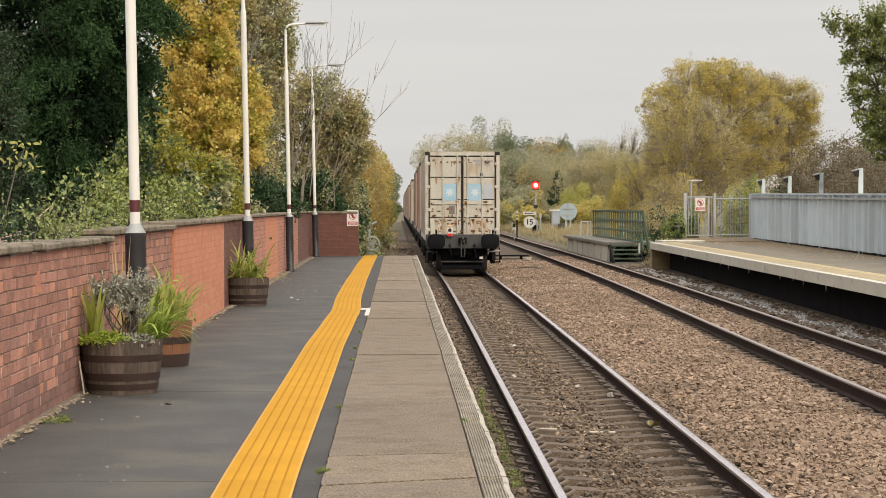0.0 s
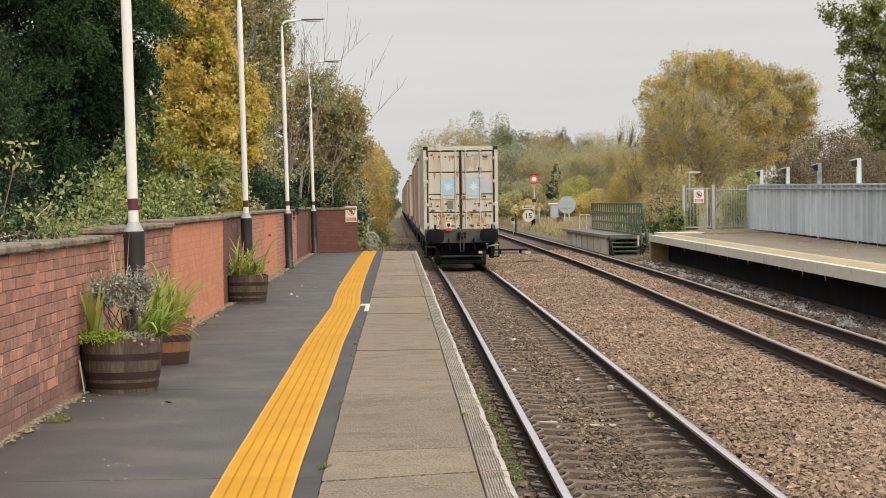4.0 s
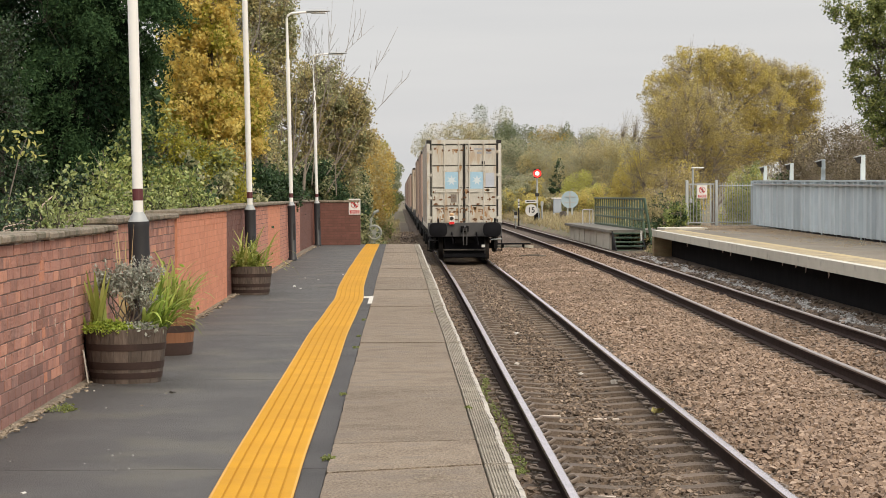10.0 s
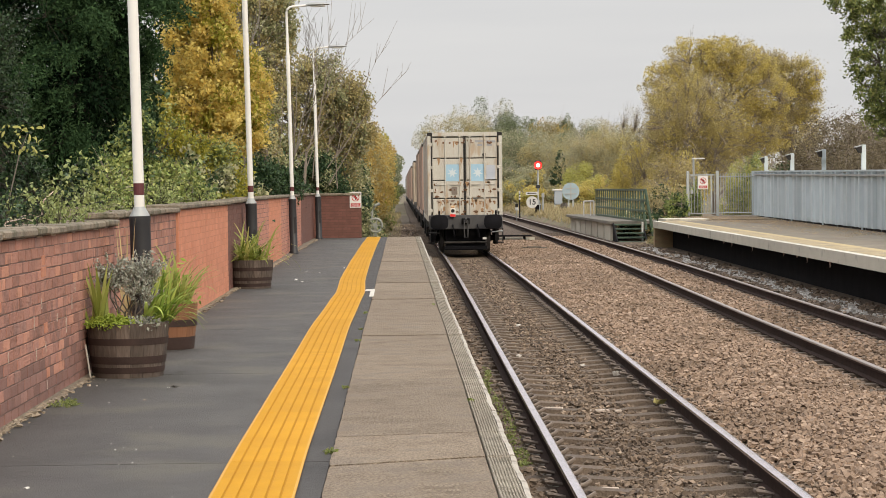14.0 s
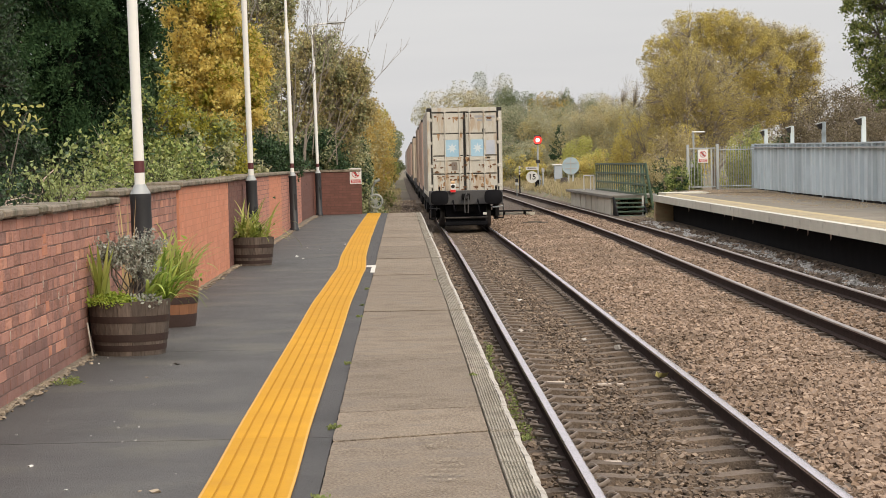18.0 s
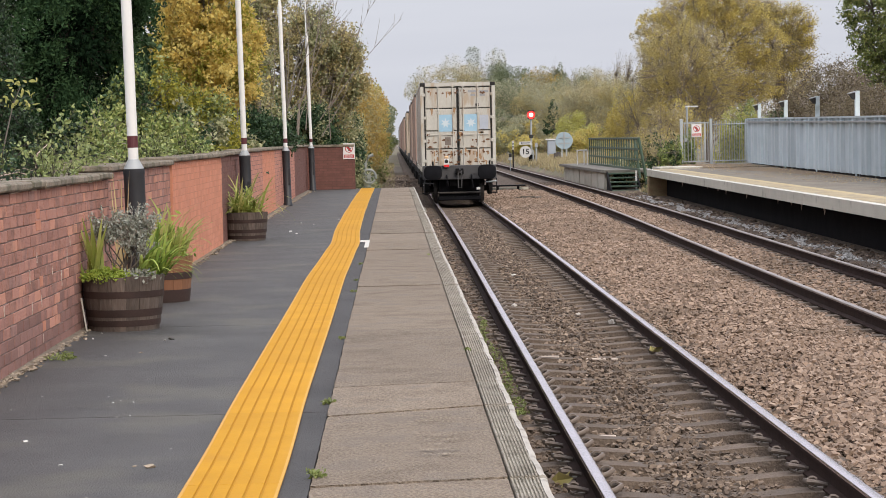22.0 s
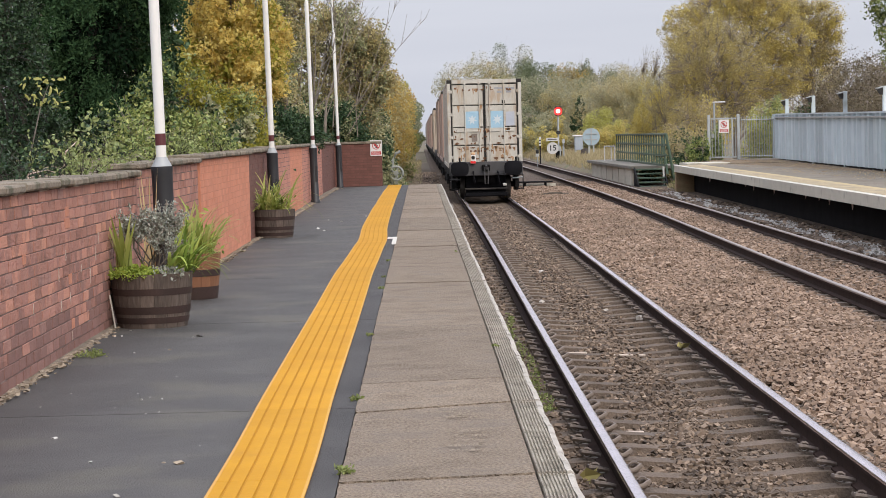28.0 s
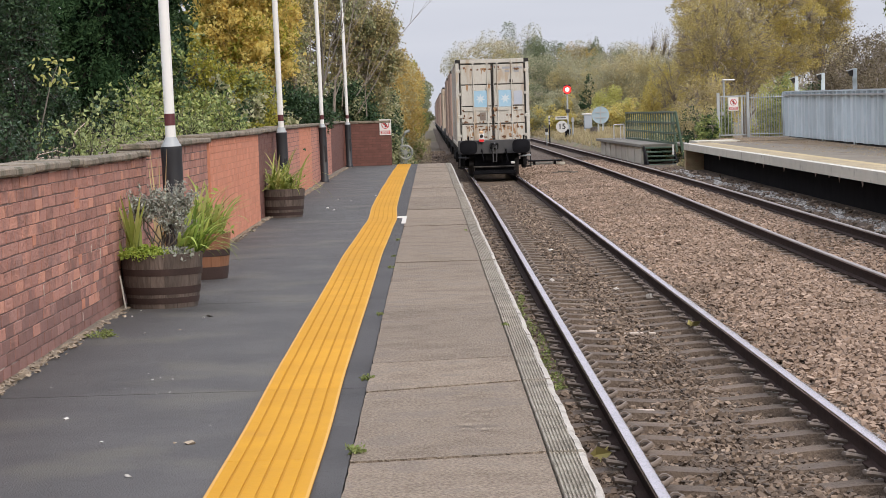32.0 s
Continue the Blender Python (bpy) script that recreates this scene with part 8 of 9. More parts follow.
for i, (bx, by, bz, s, kind, cnt) in enumerate(((-3.2, 22.5, 0.6, 0.55, "bramble", 3000), (-3.1, 25.5, 0.9, 0.75, "bramble", 4000), (-3.15, 29.0, 0.9, 0.8, "bramble", 3600), (-3.1, 33.0, 0.9, 0.75, "bramble", 3000), (-3.2, 37.0, 1.0, 0.75, "ivy", 2600), (-3.1, 41.0, 0.95, 0.8, "gold_green", 2400), (-3.1, 45.0, 0.95, 0.8, "ivy", 2400), (-3.0, 14.2, 0.66, 0.42, "holly", 2600), (-2.95, 16.4, 0.72, 0.35, "holly", 2600), (-2.85, 15.2, 0.74, 0.14, "holly", 500), (-2.85, 17.8, 0.76, 0.15, "holly", 500), (-3.05, 19.8, 0.9, 0.5, "holly", 2600), (-3.0, 57.0, 1.0, 0.7, "ivy_dark", 2600), (-3.1, 60.8, 1.0, 0.6, "ivy_dark", 2600))):
    bz *= 1.5
    tree("bramble_bush", (bx, by, 0), [(0, 0, bz * 0.55, s * 0.7, s * 1.6, bz * 0.75), (0.12, s, bz * 0.6, s * 0.55, s, bz * 0.7), (-0.3, -s * 0.5, bz * 0.75, s * 0.6, s, bz * 0.75)], int(cnt * (1.4 if by > 30 else 1.9)), kind, 0.046 + by * 0.0004 if by > 30 else 0.036 if by > 18 else 0.026, "leafy green bramble spilling over the wall" if kind in ("bramble", "gold_green") else "dark ivy bush behind the wall", 0.05, (0.02, 0.6), 16, 20 + i, "bush", "bushes behind the wall", bark="dark_bark" if by < 21 else "twig", bare=0.08, round_leaf=by < 30, second=("shoot", 0.2) if kind == "holly" else ("ivy_dark", 0.3))
for i, (bx, by, bz, ry, cnt) in enumerate(((-2.62, 16.6, 1.24, 0.75, 700), (-2.66, 14.6, 1.2, 0.8, 520), (-2.7, 18.6, 1.28, 0.9, 600), (-2.72, 21.4, 1.3, 1.2, 700), (-2.75, 25.5, 1.34, 1.6, 700), (-2.8, 30.0, 1.36, 2.0, 800))):
    tree("bramble_bush", (bx - 0.17, by, 0.0), [(0.25, 0, bz, 0.2, ry, 0.12), (0.0, 0.2, bz + 0.06, 0.25, ry, 0.2)], cnt, ("shoot", "holly", "shoot", "bramble", "shoot", "bramble")[i], 0.024, "bramble shoots trailing over the wall's coping", 0.03, (0.012, 0.7), 8, 340 + i, "bush", "bushes behind the wall", bark="dark_bark", bare=0.1, round_leaf=True)
def wall_shoots():
    """Long-leaved pale shoots and dead stems lying over the coping."""
    g = random.Random(41)
    root = thing("straggling_shrub", (-2.72, 17.4, 1.14), "straggling shrub with long pale leaves over the coping", "shrub", "bushes behind the wall")
    stems, places = Mesh(), []
    for i in range(20):
        y, x = g.uniform(-1.5, 2.4), g.uniform(-0.16, 0.02)
        a, L = g.uniform(-0.6, 0.9), g.uniform(0.16, 0.34)
        pts = [(x, y, -0.04), (x + 0.3 * L * math.cos(a), y + 0.2 * L, 0.30 * L), (x + 0.75 * L * math.cos(a), y + 0.5 * L * math.sin(a), 0.42 * L), (x + L * math.cos(a), y + L * math.sin(a), 0.34 * L)]
        stems.tube(pts, [0.005, 0.004, 0.003, 0.002], 5)
        for k in range(15):
            t = g.uniform(0.8, 3.0)
            j = min(2, int(t))
            p = [u + (v - u) * (t - j) for u, v in zip(pts[j], pts[j + 1])]
            places.append((p[0] + g.gauss(0, 0.02), p[1] + g.gauss(0, 0.03), p[2] + g.gauss(0, 0.014)))
    part("stemwork", stems, M["twig"], root)["kind"] = "stuff"
    part("foliage", leaves("shoot_leaves", np.array(places), 0.017, LEAF["shoot"], 3.0, droop=0.3, shaped=True), None, root)
    dead = thing("dead_stems", (-2.78, 16.6, 1.1), "pale dead bramble stems arching over the wall top", "bramble", "bushes behind the wall")
    for x0, y0, x1, y1, h in ((-0.1, -0.9, 0.1, -0.6, 0.10), (-0.16, -0.6, 0.06, -0.5, 0.06), (-0.02, 0.4, 0.12, 0.6, 0.30), (0.0, 0.4, 0.16, 0.9, 0.16), (-0.2, -0.2, 0.04, 0.1, 0.12), (0.0, -1.4, 0.14, -1.1, 0.05)):
        part("stem", Mesh().tube([(x0, y0, -0.06), (x0 * 0.7 + x1 * 0.3, y0, h * 0.75), (x0 * 0.3 + x1 * 0.7, y1, h), (x1, y1, h * 0.8)], [0.006, 0.005, 0.004, 0.003], 6), M["lime_run"], dead)


wall_shoots()
sapling = thing("sapling", (-2.93, 17.1, 0.0), "sapling shoot with large yellow-green leaves", "sapling")
part("stem", Mesh().tube([(-0.12, 0, 0.0), (-0.12, 0, 1.3), (-0.02, 0, 1.7), (0.04, 0, 1.84)], [0.008, 0.007, 0.005, 0.003], 6), M["branch"], sapling)
part("foliage", leaves("sapling_leaves", np.array([(0.0 + 0.17 * math.cos(i * 2.4) * (0.3 + 0.7 * (i % 5) / 4), 0.14 * math.sin(i * 2.4), 1.80 + 0.10 * math.sin(i * 1.7)) for i in range(40)]), 0.027, LEAF["lime"], 2.2, droop=0.3, shaped=True), None, sapling)
bare_tree("bare_tree", (-3.0, 58.5, 0.0), 7.2, 0.45, 8, "leafless tree with long thin branches", (0.07, 0), 5, 0.045)
def reaching_branches():
    """Long leafless boughs that arch out over the platform's end."""
    root = thing("bare_tree", (-3.0, 63.8, -0.9), "leafless tree with long boughs arching towards the track", "bare tree")
    g = random.Random(17)
    m = Mesh()
    ends = ((1.1, 8.3), (1.7, 8.0), (2.3, 7.2), (2.75, 6.5), (3.3, 5.75))
    for i, (ex, ez) in enumerate(ends):
        start = Vector((0.0 + 0.3 * i, g.uniform(-0.2, 0.2), 2.9 + 0.35 * (i % 3)))
        end = Vector((ex, g.uniform(-0.6, 0.6), ez))
        bow, wave = g.uniform(-1.1, 0.6), g.uniform(-0.45, 0.45)
        pts = [start.lerp(end, t) + Vector((bow * 0.5 * math.sin(math.pi * t), 0, -bow * math.sin(math.pi * t) + wave * math.sin(2 * math.pi * t))) for t in (0, 0.2, 0.4, 0.6, 0.8, 1.0)]
        m.tube(pts, [0.015, 0.013, 0.010, 0.007, 0.005, 0.003], 5, caps=False)
        for _ in range(5):
            t = g.uniform(0.35, 0.9)
            k = min(4, int(t * 5))
            p = pts[k].lerp(pts[k + 1], t * 5 - k)
            d = ((end - start).normalized() + Vector((g.uniform(-0.6, 0.6), g.uniform(-0.6, 0.6), g.uniform(-0.3, 0.7)))).normalized()
            L = g.uniform(0.3, 1.0)
            m.tube([p, p + d * L * 0.5 + Vector((0, 0, g.uniform(-0.06, 0.06))), p + d * L + Vector((0, 0, 0.08))], [0.006, 0.005, 0.003], 4, caps=False)
    # upright and leaning stems that show through the thicket
    for x0, z0, x1, z1 in ((-0.15, 2.6, 0.1, 5.6), (0.25, 2.7, 1.35, 5.3), (0.5, 2.6, 0.65, 4.9), (0.95, 2.4, 1.9, 4.2), (-0.5, 2.5, -0.3, 6.2), (0.1, 3.2, 1.15, 4.2), (1.2, 2.3, 1.35, 4.0)):
        bend = g.uniform(-0.12, 0.12)
        m.tube([(x0, -0.9, z0), ((x0 + x1) / 2 + bend, -0.95, (z0 + z1) / 2), (x1, -0.8, z1)], [0.016, 0.012, 0.006], 5, caps=False)
    m.tube([(0, 0, 0), (0.15, 0, 1.5), (0.3, 0, 3.4)], [0.09, 0.07, 0.03], 8)
    part("branchwork", m, M["twig"], root)["kind"] = "stuff"


reaching_branches()
bare_tree("bare_tree", (-3.4, 50.0, 0.0), 7.4, 0.4, 12, "leafless grey tree behind the wall", (0.02, 0), 4, 0.07)

# hedge of trees along the line beyond the platform: distance, rim towards the track, top, half width, leaves
HEDGE = ((72, -0.95, 4.3, 1.1, "thicket", "ivy"), (80, -0.85, 4.6, 1.2, "thicket", "orange"), (90, -0.72, 4.9, 1.3, "orange", "thicket"), (102, -0.6, 5.0, 1.4, "orange", "thicket"), (116, -0.45, 5.2, 1.6, "orange", "rusty"), (132, -0.3, 5.5, 1.8, "orange", "gold_green"),
         (150, -0.15, 5.8, 2.0, "orange", "olive"), (172, 0.05, 5.9, 2.3, "green", "orange"), (200, 0.25, 6.1, 2.6, "hazed_green", "green"), (235, 0.45, 6.6, 2.9, "hazed_green", "hazed_olive"), (280, 0.6, 7.2, 3.2, "hazed_green", "hazed_olive"), (340, 0.7, 8.0, 3.6, "hazed_olive", "hazed_green"))
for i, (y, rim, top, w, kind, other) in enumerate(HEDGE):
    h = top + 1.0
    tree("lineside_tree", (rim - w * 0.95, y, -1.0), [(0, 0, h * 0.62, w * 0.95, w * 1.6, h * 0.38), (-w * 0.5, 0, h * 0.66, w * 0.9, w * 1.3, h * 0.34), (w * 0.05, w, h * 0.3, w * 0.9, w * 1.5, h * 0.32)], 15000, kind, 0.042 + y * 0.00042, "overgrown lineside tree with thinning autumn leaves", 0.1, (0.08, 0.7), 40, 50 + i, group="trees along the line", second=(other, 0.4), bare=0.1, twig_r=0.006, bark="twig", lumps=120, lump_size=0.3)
tree("ivy_bank", (-0.75, 66.5, -1.0), [(-0.3, -1.0, 0.7, 0.36, 0.9, 0.9), (-0.05, 0.2, 0.35, 0.42, 0.8, 0.6), (-0.05, -1.5, 0.5, 0.3, 0.25, 0.5), (-0.1, 2.5, 0.6, 0.5, 1.2, 0.9), (-0.4, -0.6, 1.6, 0.4, 1.0, 0.95), (-0.6, 2, 2.2, 0.55, 2.0, 1.3)], 26000, "ivy", 0.05, "ivy covering the bank at the platform's end", 0.07, None, 20, 90, "bush", second=("ivy_dark", 0.45), bark="twig", bare=0.15)

for i, (bx, by, w, h, kind, other) in enumerate(((-1.5, 71, 0.5, 0.9, "brown", "ivy_dark"), (-1.45, 77, 0.5, 0.9, "ivy_dark", "brown"), (-1.3, 84, 0.5, 1.0, "brown", "ivy"), (-1.15, 93, 0.55, 1.1, "brown", "green"), (-1.1, 104, 0.6, 1.2, "ivy", "brown"), (-1.0, 118, 0.6, 1.2, "brown", "green"), (-0.9, 136, 0.7, 1.3, "green", "brown"), (-0.8, 160, 0.6, 1.4, "brown", "green"))):
    tree("scrub_bush", (bx, by, ground_z(bx, by)), [(0, 0, h * 0.4, w, w * 3.5, h * 0.55), (-w * 0.5, w * 2, h * 0.6, w * 0.8, w * 3, h * 0.6)], 2600, kind, 0.03 + by * 0.0005, "low brown scrub beside the track", 0.06, None, 12, 300 + i, "bush", "scrub along the track", second=(other, 0.4), bark="twig", bare=0.25)

# far side
tree("olive_tree", (14.6, 102.0, -0.35), [(0.0, 0.2, 5.0, 3.2, 1.9, 3.5), (-2.2, 0, 6.3, 1.35, 1.2, 1.45), (-1.0, 0.3, 7.5, 1.5, 1.3, 1.3), (0.3, -0.2, 7.6, 1.5, 1.3, 1.25), (1.5, 0.2, 7.2, 1.5, 1.3, 1.35), (2.4, 0, 5.9, 1.4, 1.3, 1.6), (1.9, 0, 4.3, 1.7, 1.3, 1.7), (-2.0, 0, 4.6, 1.4, 1.2, 1.7)], 74000, "olive", 0.056, "broad olive-yellow autumn tree beyond the far platform", 0.12, (0.2, 0.5), 24, 60, second=("rusty", 0.35), floor=0.55, bare=0.12, twig_r=0.008, bark="twig", lumps=900, lump_size=0.2)
tree("brown_tree", (13.3, 99.0, -0.35), [(-1.3, 0, 4.7, 1.2, 1.0, 2.1), (0.0, -0.2, 4.9, 1.4, 1.0, 2.3), (1.2, 0, 4.6, 1.3, 1.0, 2.0), (-0.2, 0, 3.0, 2.3, 1.2, 1.9), (-1.6, 0, 3.2, 1.0, 0.9, 1.8)], 34000, "rusty", 0.044, "twiggy brown-olive tree with fine thinning leaves", 0.14, (0.09, 0.6), 18, 64, second=("olive", 0.35), floor=0.5, bare=0.25, twig_r=0.012, bark="twig", lumps=500, lump_size=0.26)
tree("tan_tree", (18.25, 104.0, -0.35), [(-0.5, 0, 7.3, 1.2, 1.0, 1.05), (0.8, 0, 6.9, 1.15, 1.0, 1.2), (0.3, 0, 5.7, 1.5, 1.1, 1.2), (-1.1, 0, 7.5, 0.9, 0.8, 0.85), (1.2, 0, 5.7, 0.8, 0.8, 1.1), (0.4, 0, 4.2, 1.5, 1.0, 1.3)], 30000, "rusty", 0.05, "sparse tan tree with bare twigs showing", 0.10, (0.14, 0.75), 9, 65, second=("amber", 0.35), floor=0.3, bare=0.2, twig_r=0.008, bark="twig")
tree("bare_shrub", (10.9, 101.0, -0.35), [(0, 0, 3.4, 0.8, 0.8, 2.6), (0.4, 0, 2.4, 0.9, 0.8, 1.8), (-0.3, 0, 4.6, 0.6, 0.7, 1.2)], 2600, "rusty", 0.04, "nearly leafless shrub beside the larger trees", 0.1, (0.03, 0.12), 6, 66, "bush", floor=0.3, bare=0.3, twig_r=0.006, bark="twig")
tree("green_tree", (14.55, 62.0, 0.0), [(-0.2, 0, 5.4, 1.6, 1.6, 2.2), (-0.4, -0.3, 3.8, 1.2, 1.4, 1.3), (-0.7, 0, 6.5, 1.4, 1.3, 0.8), (1.2, 0, 3.6, 1.6, 1.5, 2.2), (-1.7, 0, 6.4, 0.5, 0.6, 0.35), (-1.5, 0, 4.7, 0.6, 0.6, 0.5), (-1.0, 0, 3.4, 0.7, 0.8, 0.7), (-2.2, 0, 6.75, 0.5, 0.5, 0.22), (-1.55, 0, 5.7, 0.55, 0.5, 0.6)], 46000, "overhang", 0.055, "green tree reaching over the fence", 0.07, (0.14, 0.7), 18, 61, second=("green", 0.3), floor=0.35, bare=0.12)
for i, (x, y, w, h, kind, other, cnt) in enumerate(((17.4, 82, 2.2, 4.2, "dusky", "dusky", 6000), (15.4, 80, 1.5, 2.5, "dusky", "dusky", 4000), (13.5, 87, 0.75, 4.0, "lime", "shoot", 3600), (14.9, 86.5, 0.7, 3.4, "bramble", "ivy_dark", 2400), (11.2, 92, 1.1, 2.8, "brown", "ivy_dark", 4000), (12.0, 97, 1.6, 4.0, "brown", "olive", 4200), (9.9, 91, 0.9, 1.5, "ivy_dark", "brown", 2500), (10.35, 83.5, 0.55, 2.3, "bramble", "ivy_dark", 2800), (11.1, 85, 0.5, 2.6, "shoot", "bramble", 2200), (10.7, 97, 1.1, 2.4, "ivy", "brown", 3000), (11.4, 108, 1.15, 4.9, "amber", "olive", 4200), (14.2, 178, 1.4, 3.7, "lime", "lime", 3400), (10.3, 176, 1.2, 2.2, "olive", "lime", 2400), (9.6, 192, 1.6, 3.0, "grey", "olive", 2600), (18.9, 97, 2.3, 5.6, "dusky", "dusky", 5600), (18.6, 92, 2.0, 5.4, "dusky", "dusky", 5000), (19.6, 88, 2.0, 5.6, "dusky", "dusky", 4600), (12.4, 176, 0.9, 1.8, "brown", "grey", 1800), (13.6, 173, 1.1, 2.2, "grey", "olive", 2000), (15.0, 171, 1.2, 2.6, "olive", "lime", 2000), (11.2, 205, 1.2, 2.2, "grey", "brown", 1800))):
    tree("hedgerow_bush", (x, y, ground_z(x, y)), [(0, 0, h * 0.45, w, w * 1.1, h * 0.47), (-w * 0.5, 0, h * 0.35, w * 0.7, w, h * 0.36), (w * 0.5, 0, h * 0.55, w * 0.7, w, h * 0.42)], int(cnt * (4.0 if kind == "dusky" else 2.2)), kind, 0.03 + y * 0.00032, "autumn hedgerow bush beside the far track", 0.08, (0.05, 0.6), 24, 70 + i, "bush", "bushes on the far side", bark="twig", second=(other, 0.35), bare=0.1, twig_r=0.006, lumps=70, lump_size=0.36)
tree("brambles", (9.75, 80.0, -1.1), [(0, 0, 0.55, 0.75, 1.6, 0.65), (0.3, 2.5, 0.6, 0.7, 1.2, 0.7)], 4200, "bramble", 0.05, "straggling brambles between steps and platform", 0.06, (0.02, 0.6), 9, 95, "bush", second=("ivy_dark", 0.5), bark="twig", bare=0.4)
tree("fir_tree", (14.6, 200.0, -0.5), [(0, 0, 2.6, 1.25, 0.9, 0.5), (0, 0, 3.5, 0.95, 0.7, 0.4), (0, 0, 4.3, 0.65, 0.5, 0.35), (0, 0, 5.0, 0.3, 0.3, 0.4)], 2400, "ivy_dark", 0.10, "small dark fir among the autumn trees", 0.08, (0.08, 0.9), 14, 96)
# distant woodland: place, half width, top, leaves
WOODS = ((6.5, 235, 3.2, 10.2, "rusty", "hazed_olive"), (11.3, 275, 2.5, 13.6, "hazed_green", "hazed_olive"), (15.0, 270, 2.1, 11.2, "hazed_green", "hazed_green"), (17.7, 262, 1.8, 10.2, "orange", "hazed_olive"), (20.9, 280, 1.2, 11.2, "hazed_green", "hazed_olive"), (20.6, 250, 2.2, 9.2, "hazed_olive", "hazed_green"), (24.5, 262, 3.0, 9.6, "hazed_olive", "rusty"),
         (10.2, 225, 2.9, 7.9, "hazed_olive", "hazed_green"), (13.0, 228, 2.6, 8.2, "hazed_olive", "hazed_green"), (15.3, 222, 2.3, 7.2, "hazed_olive", "rusty"), (17.3, 218, 2.2, 6.5, "hazed_olive", "rusty"), (20.0, 225, 2.6, 7.4, "hazed_olive", "brown"),
         (16.6, 190, 1.8, 6.5, "hazed_olive", "brown"), (18.4, 192, 1.8, 6.8, "rusty", "hazed_olive"), (19.4, 184, 1.9, 7.0, "rusty", "hazed_olive"), (22.0, 180, 2.6, 7.6, "hazed_olive", "rusty"), (9.3, 202, 1.7, 4.2, "hazed_olive", "hazed_green"), (7.9, 208, 1.8, 4.8, "hazed_olive", "rusty"), (11.6, 205, 1.6, 3.6, "hazed_olive", "olive"),
         (27.0, 170, 4.0, 8.0, "hazed_olive", "rusty"), (22.0, 125, 3.2, 6.0, "dusky", "dusky"), (27.0, 120, 4.0, 6.5, "dusky", "brown"), (33.0, 200, 5.0, 10.0, "hazed_olive", "rusty"))
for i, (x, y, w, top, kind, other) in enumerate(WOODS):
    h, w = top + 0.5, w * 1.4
    tree("woodland_tree", (x, y, -0.5), [(0, 0, h * 0.66, w * 0.85, w * 0.7, h * 0.34), (-w * 0.55, 0, h * 0.55, w * 0.65, w * 0.5, h * 0.38), (w * 0.55, 0.4, h * 0.57, w * 0.65, w * 0.5, h * 0.38), (w * 0.1, 0, h * 0.25, w * 1.1, w * 0.6, h * 0.27)], 21000 if i < 7 else 14000 if i < 19 else 7000, kind, 0.03 + y * 0.00030, "distant woodland tree in autumn colour, muted to suggest haze", 0.15, (0.2, 0.6), 60, 100 + i, group="distant woodland", floor=0.5, second=(other, 0.4), bare=0.0, twig_r=0.006, bark="twig", lumps=110, lump_size=0.36)
for i, (x, y, h) in enumerate(((17.6, 200, 8.9), (18.8, 203, 8.3), (19.9, 198, 8.5), (21.6, 240, 11.0))):
    bare_tree("bare_tree", (x, y, -0.5), h, 0.35, 400 + i, "thin leafless tree above the distant wood", (0, 0), 4, 0.06, "bare trees in the wood")

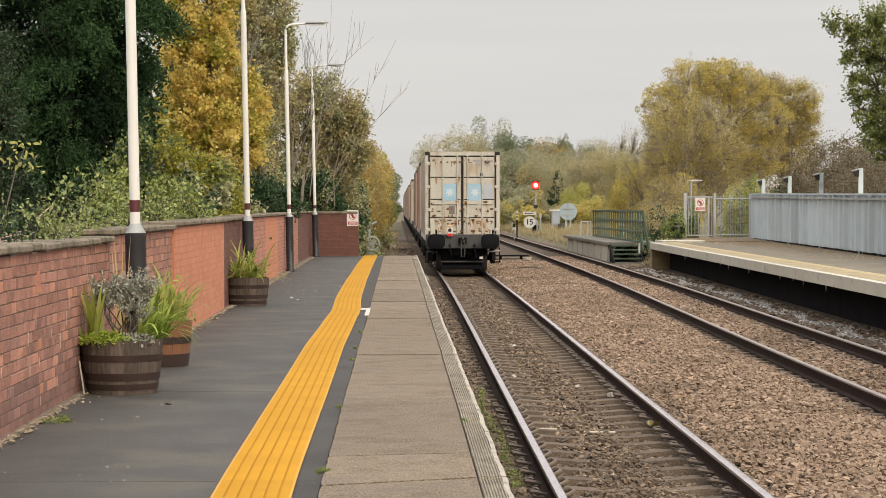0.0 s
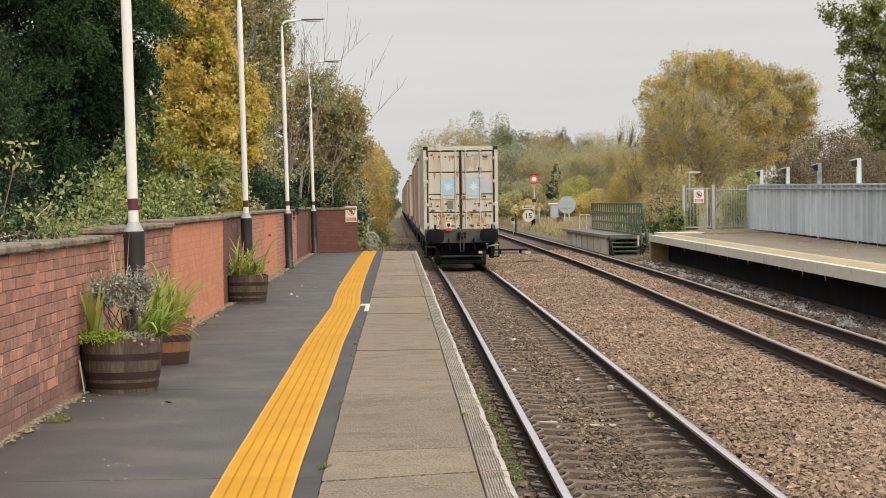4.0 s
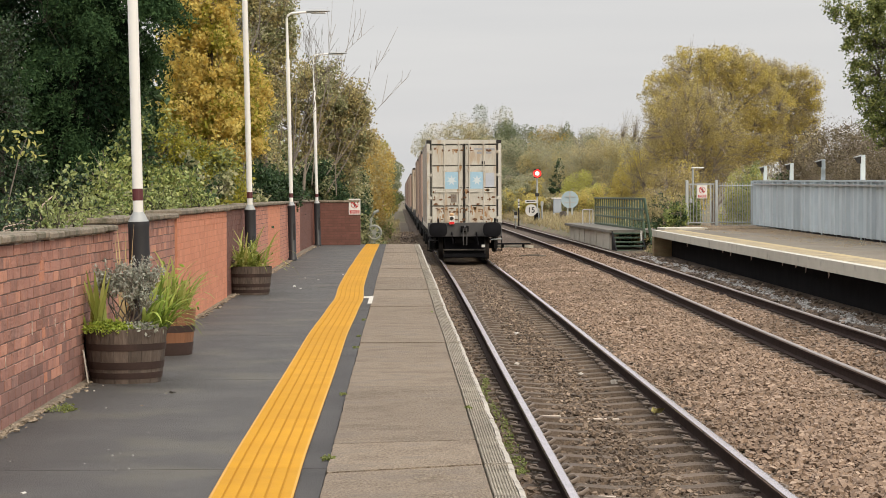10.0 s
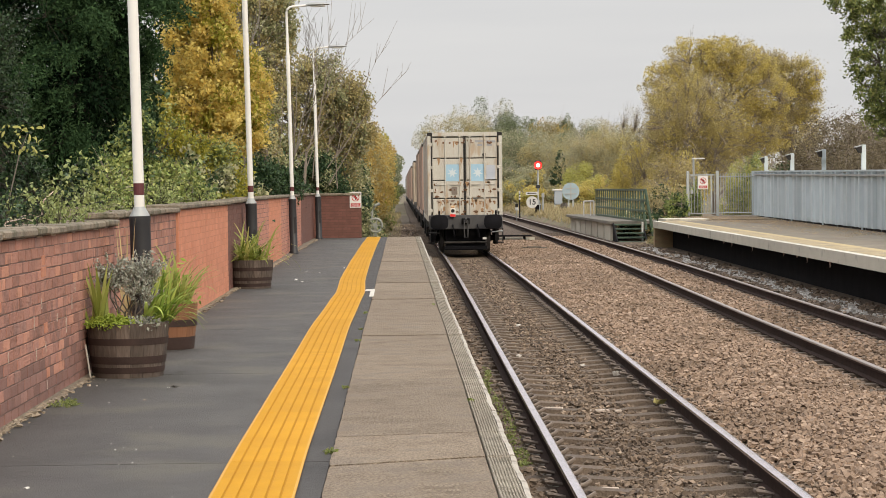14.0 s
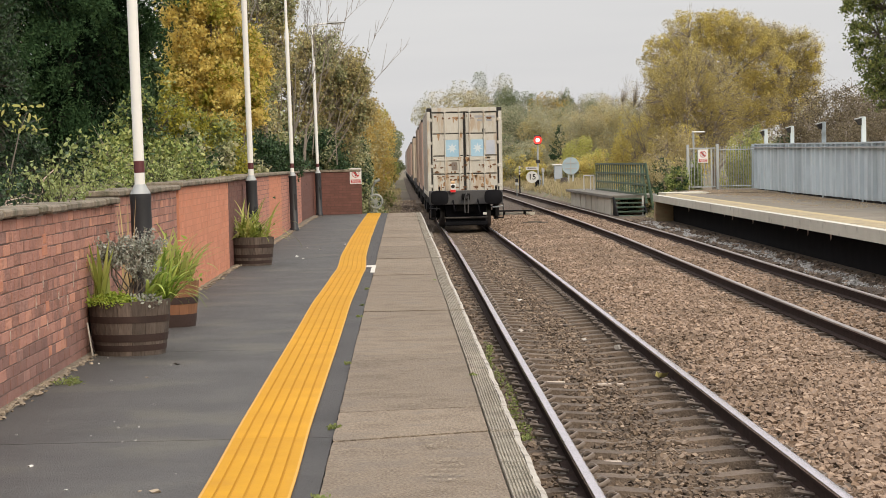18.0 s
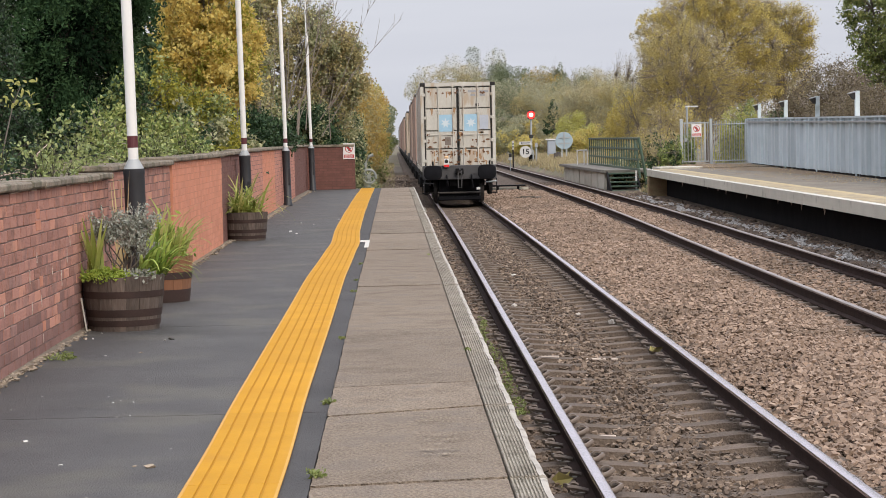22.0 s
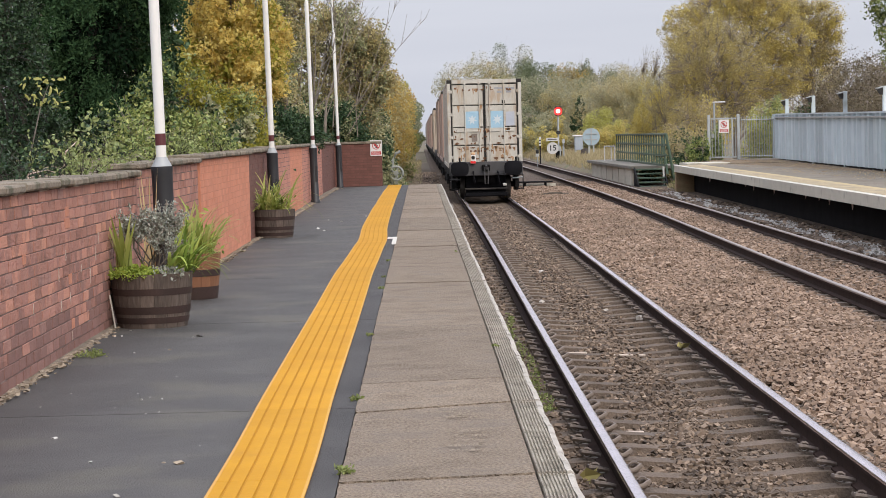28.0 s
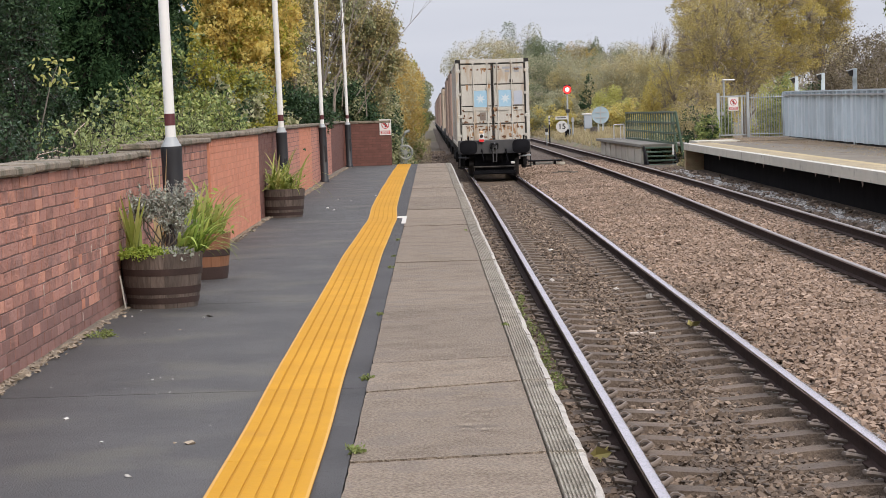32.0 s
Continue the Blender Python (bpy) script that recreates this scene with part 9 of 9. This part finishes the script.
# undergrowth further back behind the wall
for i, (x, y, w, h, kind) in enumerate(((-5.6, 40, 1.5, 3.0, "ivy_dark"), (-6.8, 46, 1.8, 3.6, "ivy_dark"), (-5.4, 52, 1.6, 3.4, "brown"), (-7.6, 36, 1.6, 3.4, "ivy_dark"), (-4.6, 58, 1.4, 3.8, "ivy"), (-5.0, 66, 1.8, 4.6, "brown"), (-4.9, 34, 0.9, 2.0, "ivy_dark"), (-5.6, 24, 1.2, 3.6, "ivy_dark"), (-4.4, 62, 1.4, 5.0, "ivy"), (-5.1, 47, 1.4, 6.4, "ivy_dark"), (-4.6, 36, 0.7, 5.6, "ivy_dark"), (-7.6, 50, 2.4, 6.0, "ivy_dark"), (-9.5, 60, 3.0, 7.5, "ivy_dark"), (-5.5, 57, 1.6, 9.5, "ivy_dark"), (-6.0, 36.5, 1.2, 8.5, "ivy_dark"), (-7.4, 40, 1.5, 9.5, "ivy_dark"), (-4.7, 49, 0.8, 6.0, "gold_green"))):
    tree("undergrowth", (x, y, 0), [(0, 0, h * 0.45, w, w, h * 0.47), (-w * 0.5, 0, h * 0.35, w * 0.7, w, h * 0.36), (w * 0.5, 0, h * 0.4, w * 0.7, w, h * 0.4)], 5000 if h < 5 else 7000, kind, 0.075, "dense undergrowth behind the wall", 0.08, (0.05, 0.6), 34, 200 + i, "bush", "bushes behind the wall", bark="twig", floor=0.2, bare=0)


def dry_grass():
    """Tufts of dead grass on the bank and along the cess."""
    tufts = []
    g = random.Random(23)
    for _ in range(11000):
        k = g.random()
        if k < 0.62:
            y = 88 + 115 * g.random() ** 1.1
            x = far_x(y) + 1.4 + 6.5 * g.random()
            z = ground_z(x, y)
        elif k < 0.72:
            y = 76.5 + 6 * g.random()
            x = right_edge(76) - 0.1 + 1.6 * g.random()
            z = ground_z(x, y) + 0.05
        else:
            y = 64 + 150 * g.random() ** 1.5
            x = -1.6 + 1.6 * g.random()
            z = ground_z(x, y)
        tufts.append((x, y, z))
    v, f = [], []
    for x, y, z in tufts:
        for _ in range(5):
            a, L, w = g.uniform(0, 6.28), g.uniform(0.1, 0.38), g.uniform(0.012, 0.03)
            dx, dy = math.cos(a), math.sin(a)
            k = len(v)
            b = g.uniform(0.1, 0.7)
            v += [(x - dy * w, y + dx * w, z - 0.05), (x + dy * w, y - dx * w, z - 0.05), (x + dx * L * b, y + dy * L * b, z + L)]
            f.append((k, k + 1, k + 2))
    me = bulk("dry_grass", np.array(v), np.array(f), leaf_mat("dead_grass", [(0.33, 0.26, 0.15), (0.46, 0.375, 0.235), (0.40, 0.335, 0.195), (0.27, 0.25, 0.125)], 0.8, 0.2))
    tagged(new("dry_grass", me), "straw-coloured dead grass on the railway bank", "grass", kind="stuff")


dry_grass()


# ---------------------------------------------------------------- movement
def motions():
    """The train stands, then creeps away along the track."""
    rolled = [(0.0, 0.0), (26.2, 0.0), (27.0, 0.16), (28.0, 0.55), (29.0, 0.92), (30.0, 1.22), (31.0, 1.52), (32.0, 1.80)]
    for ob in TRAIN:
        x, y, z = ob.location
        walk(ob, [(t, pose(x, y + d, z)) for t, d in rolled])
    for ob in WHEELS[:16]:
        x, y, z = ob.location
        walk(ob, [(t, pose(x, y, z, -math.degrees(d / 0.43))) for t, d in rolled])


motions()
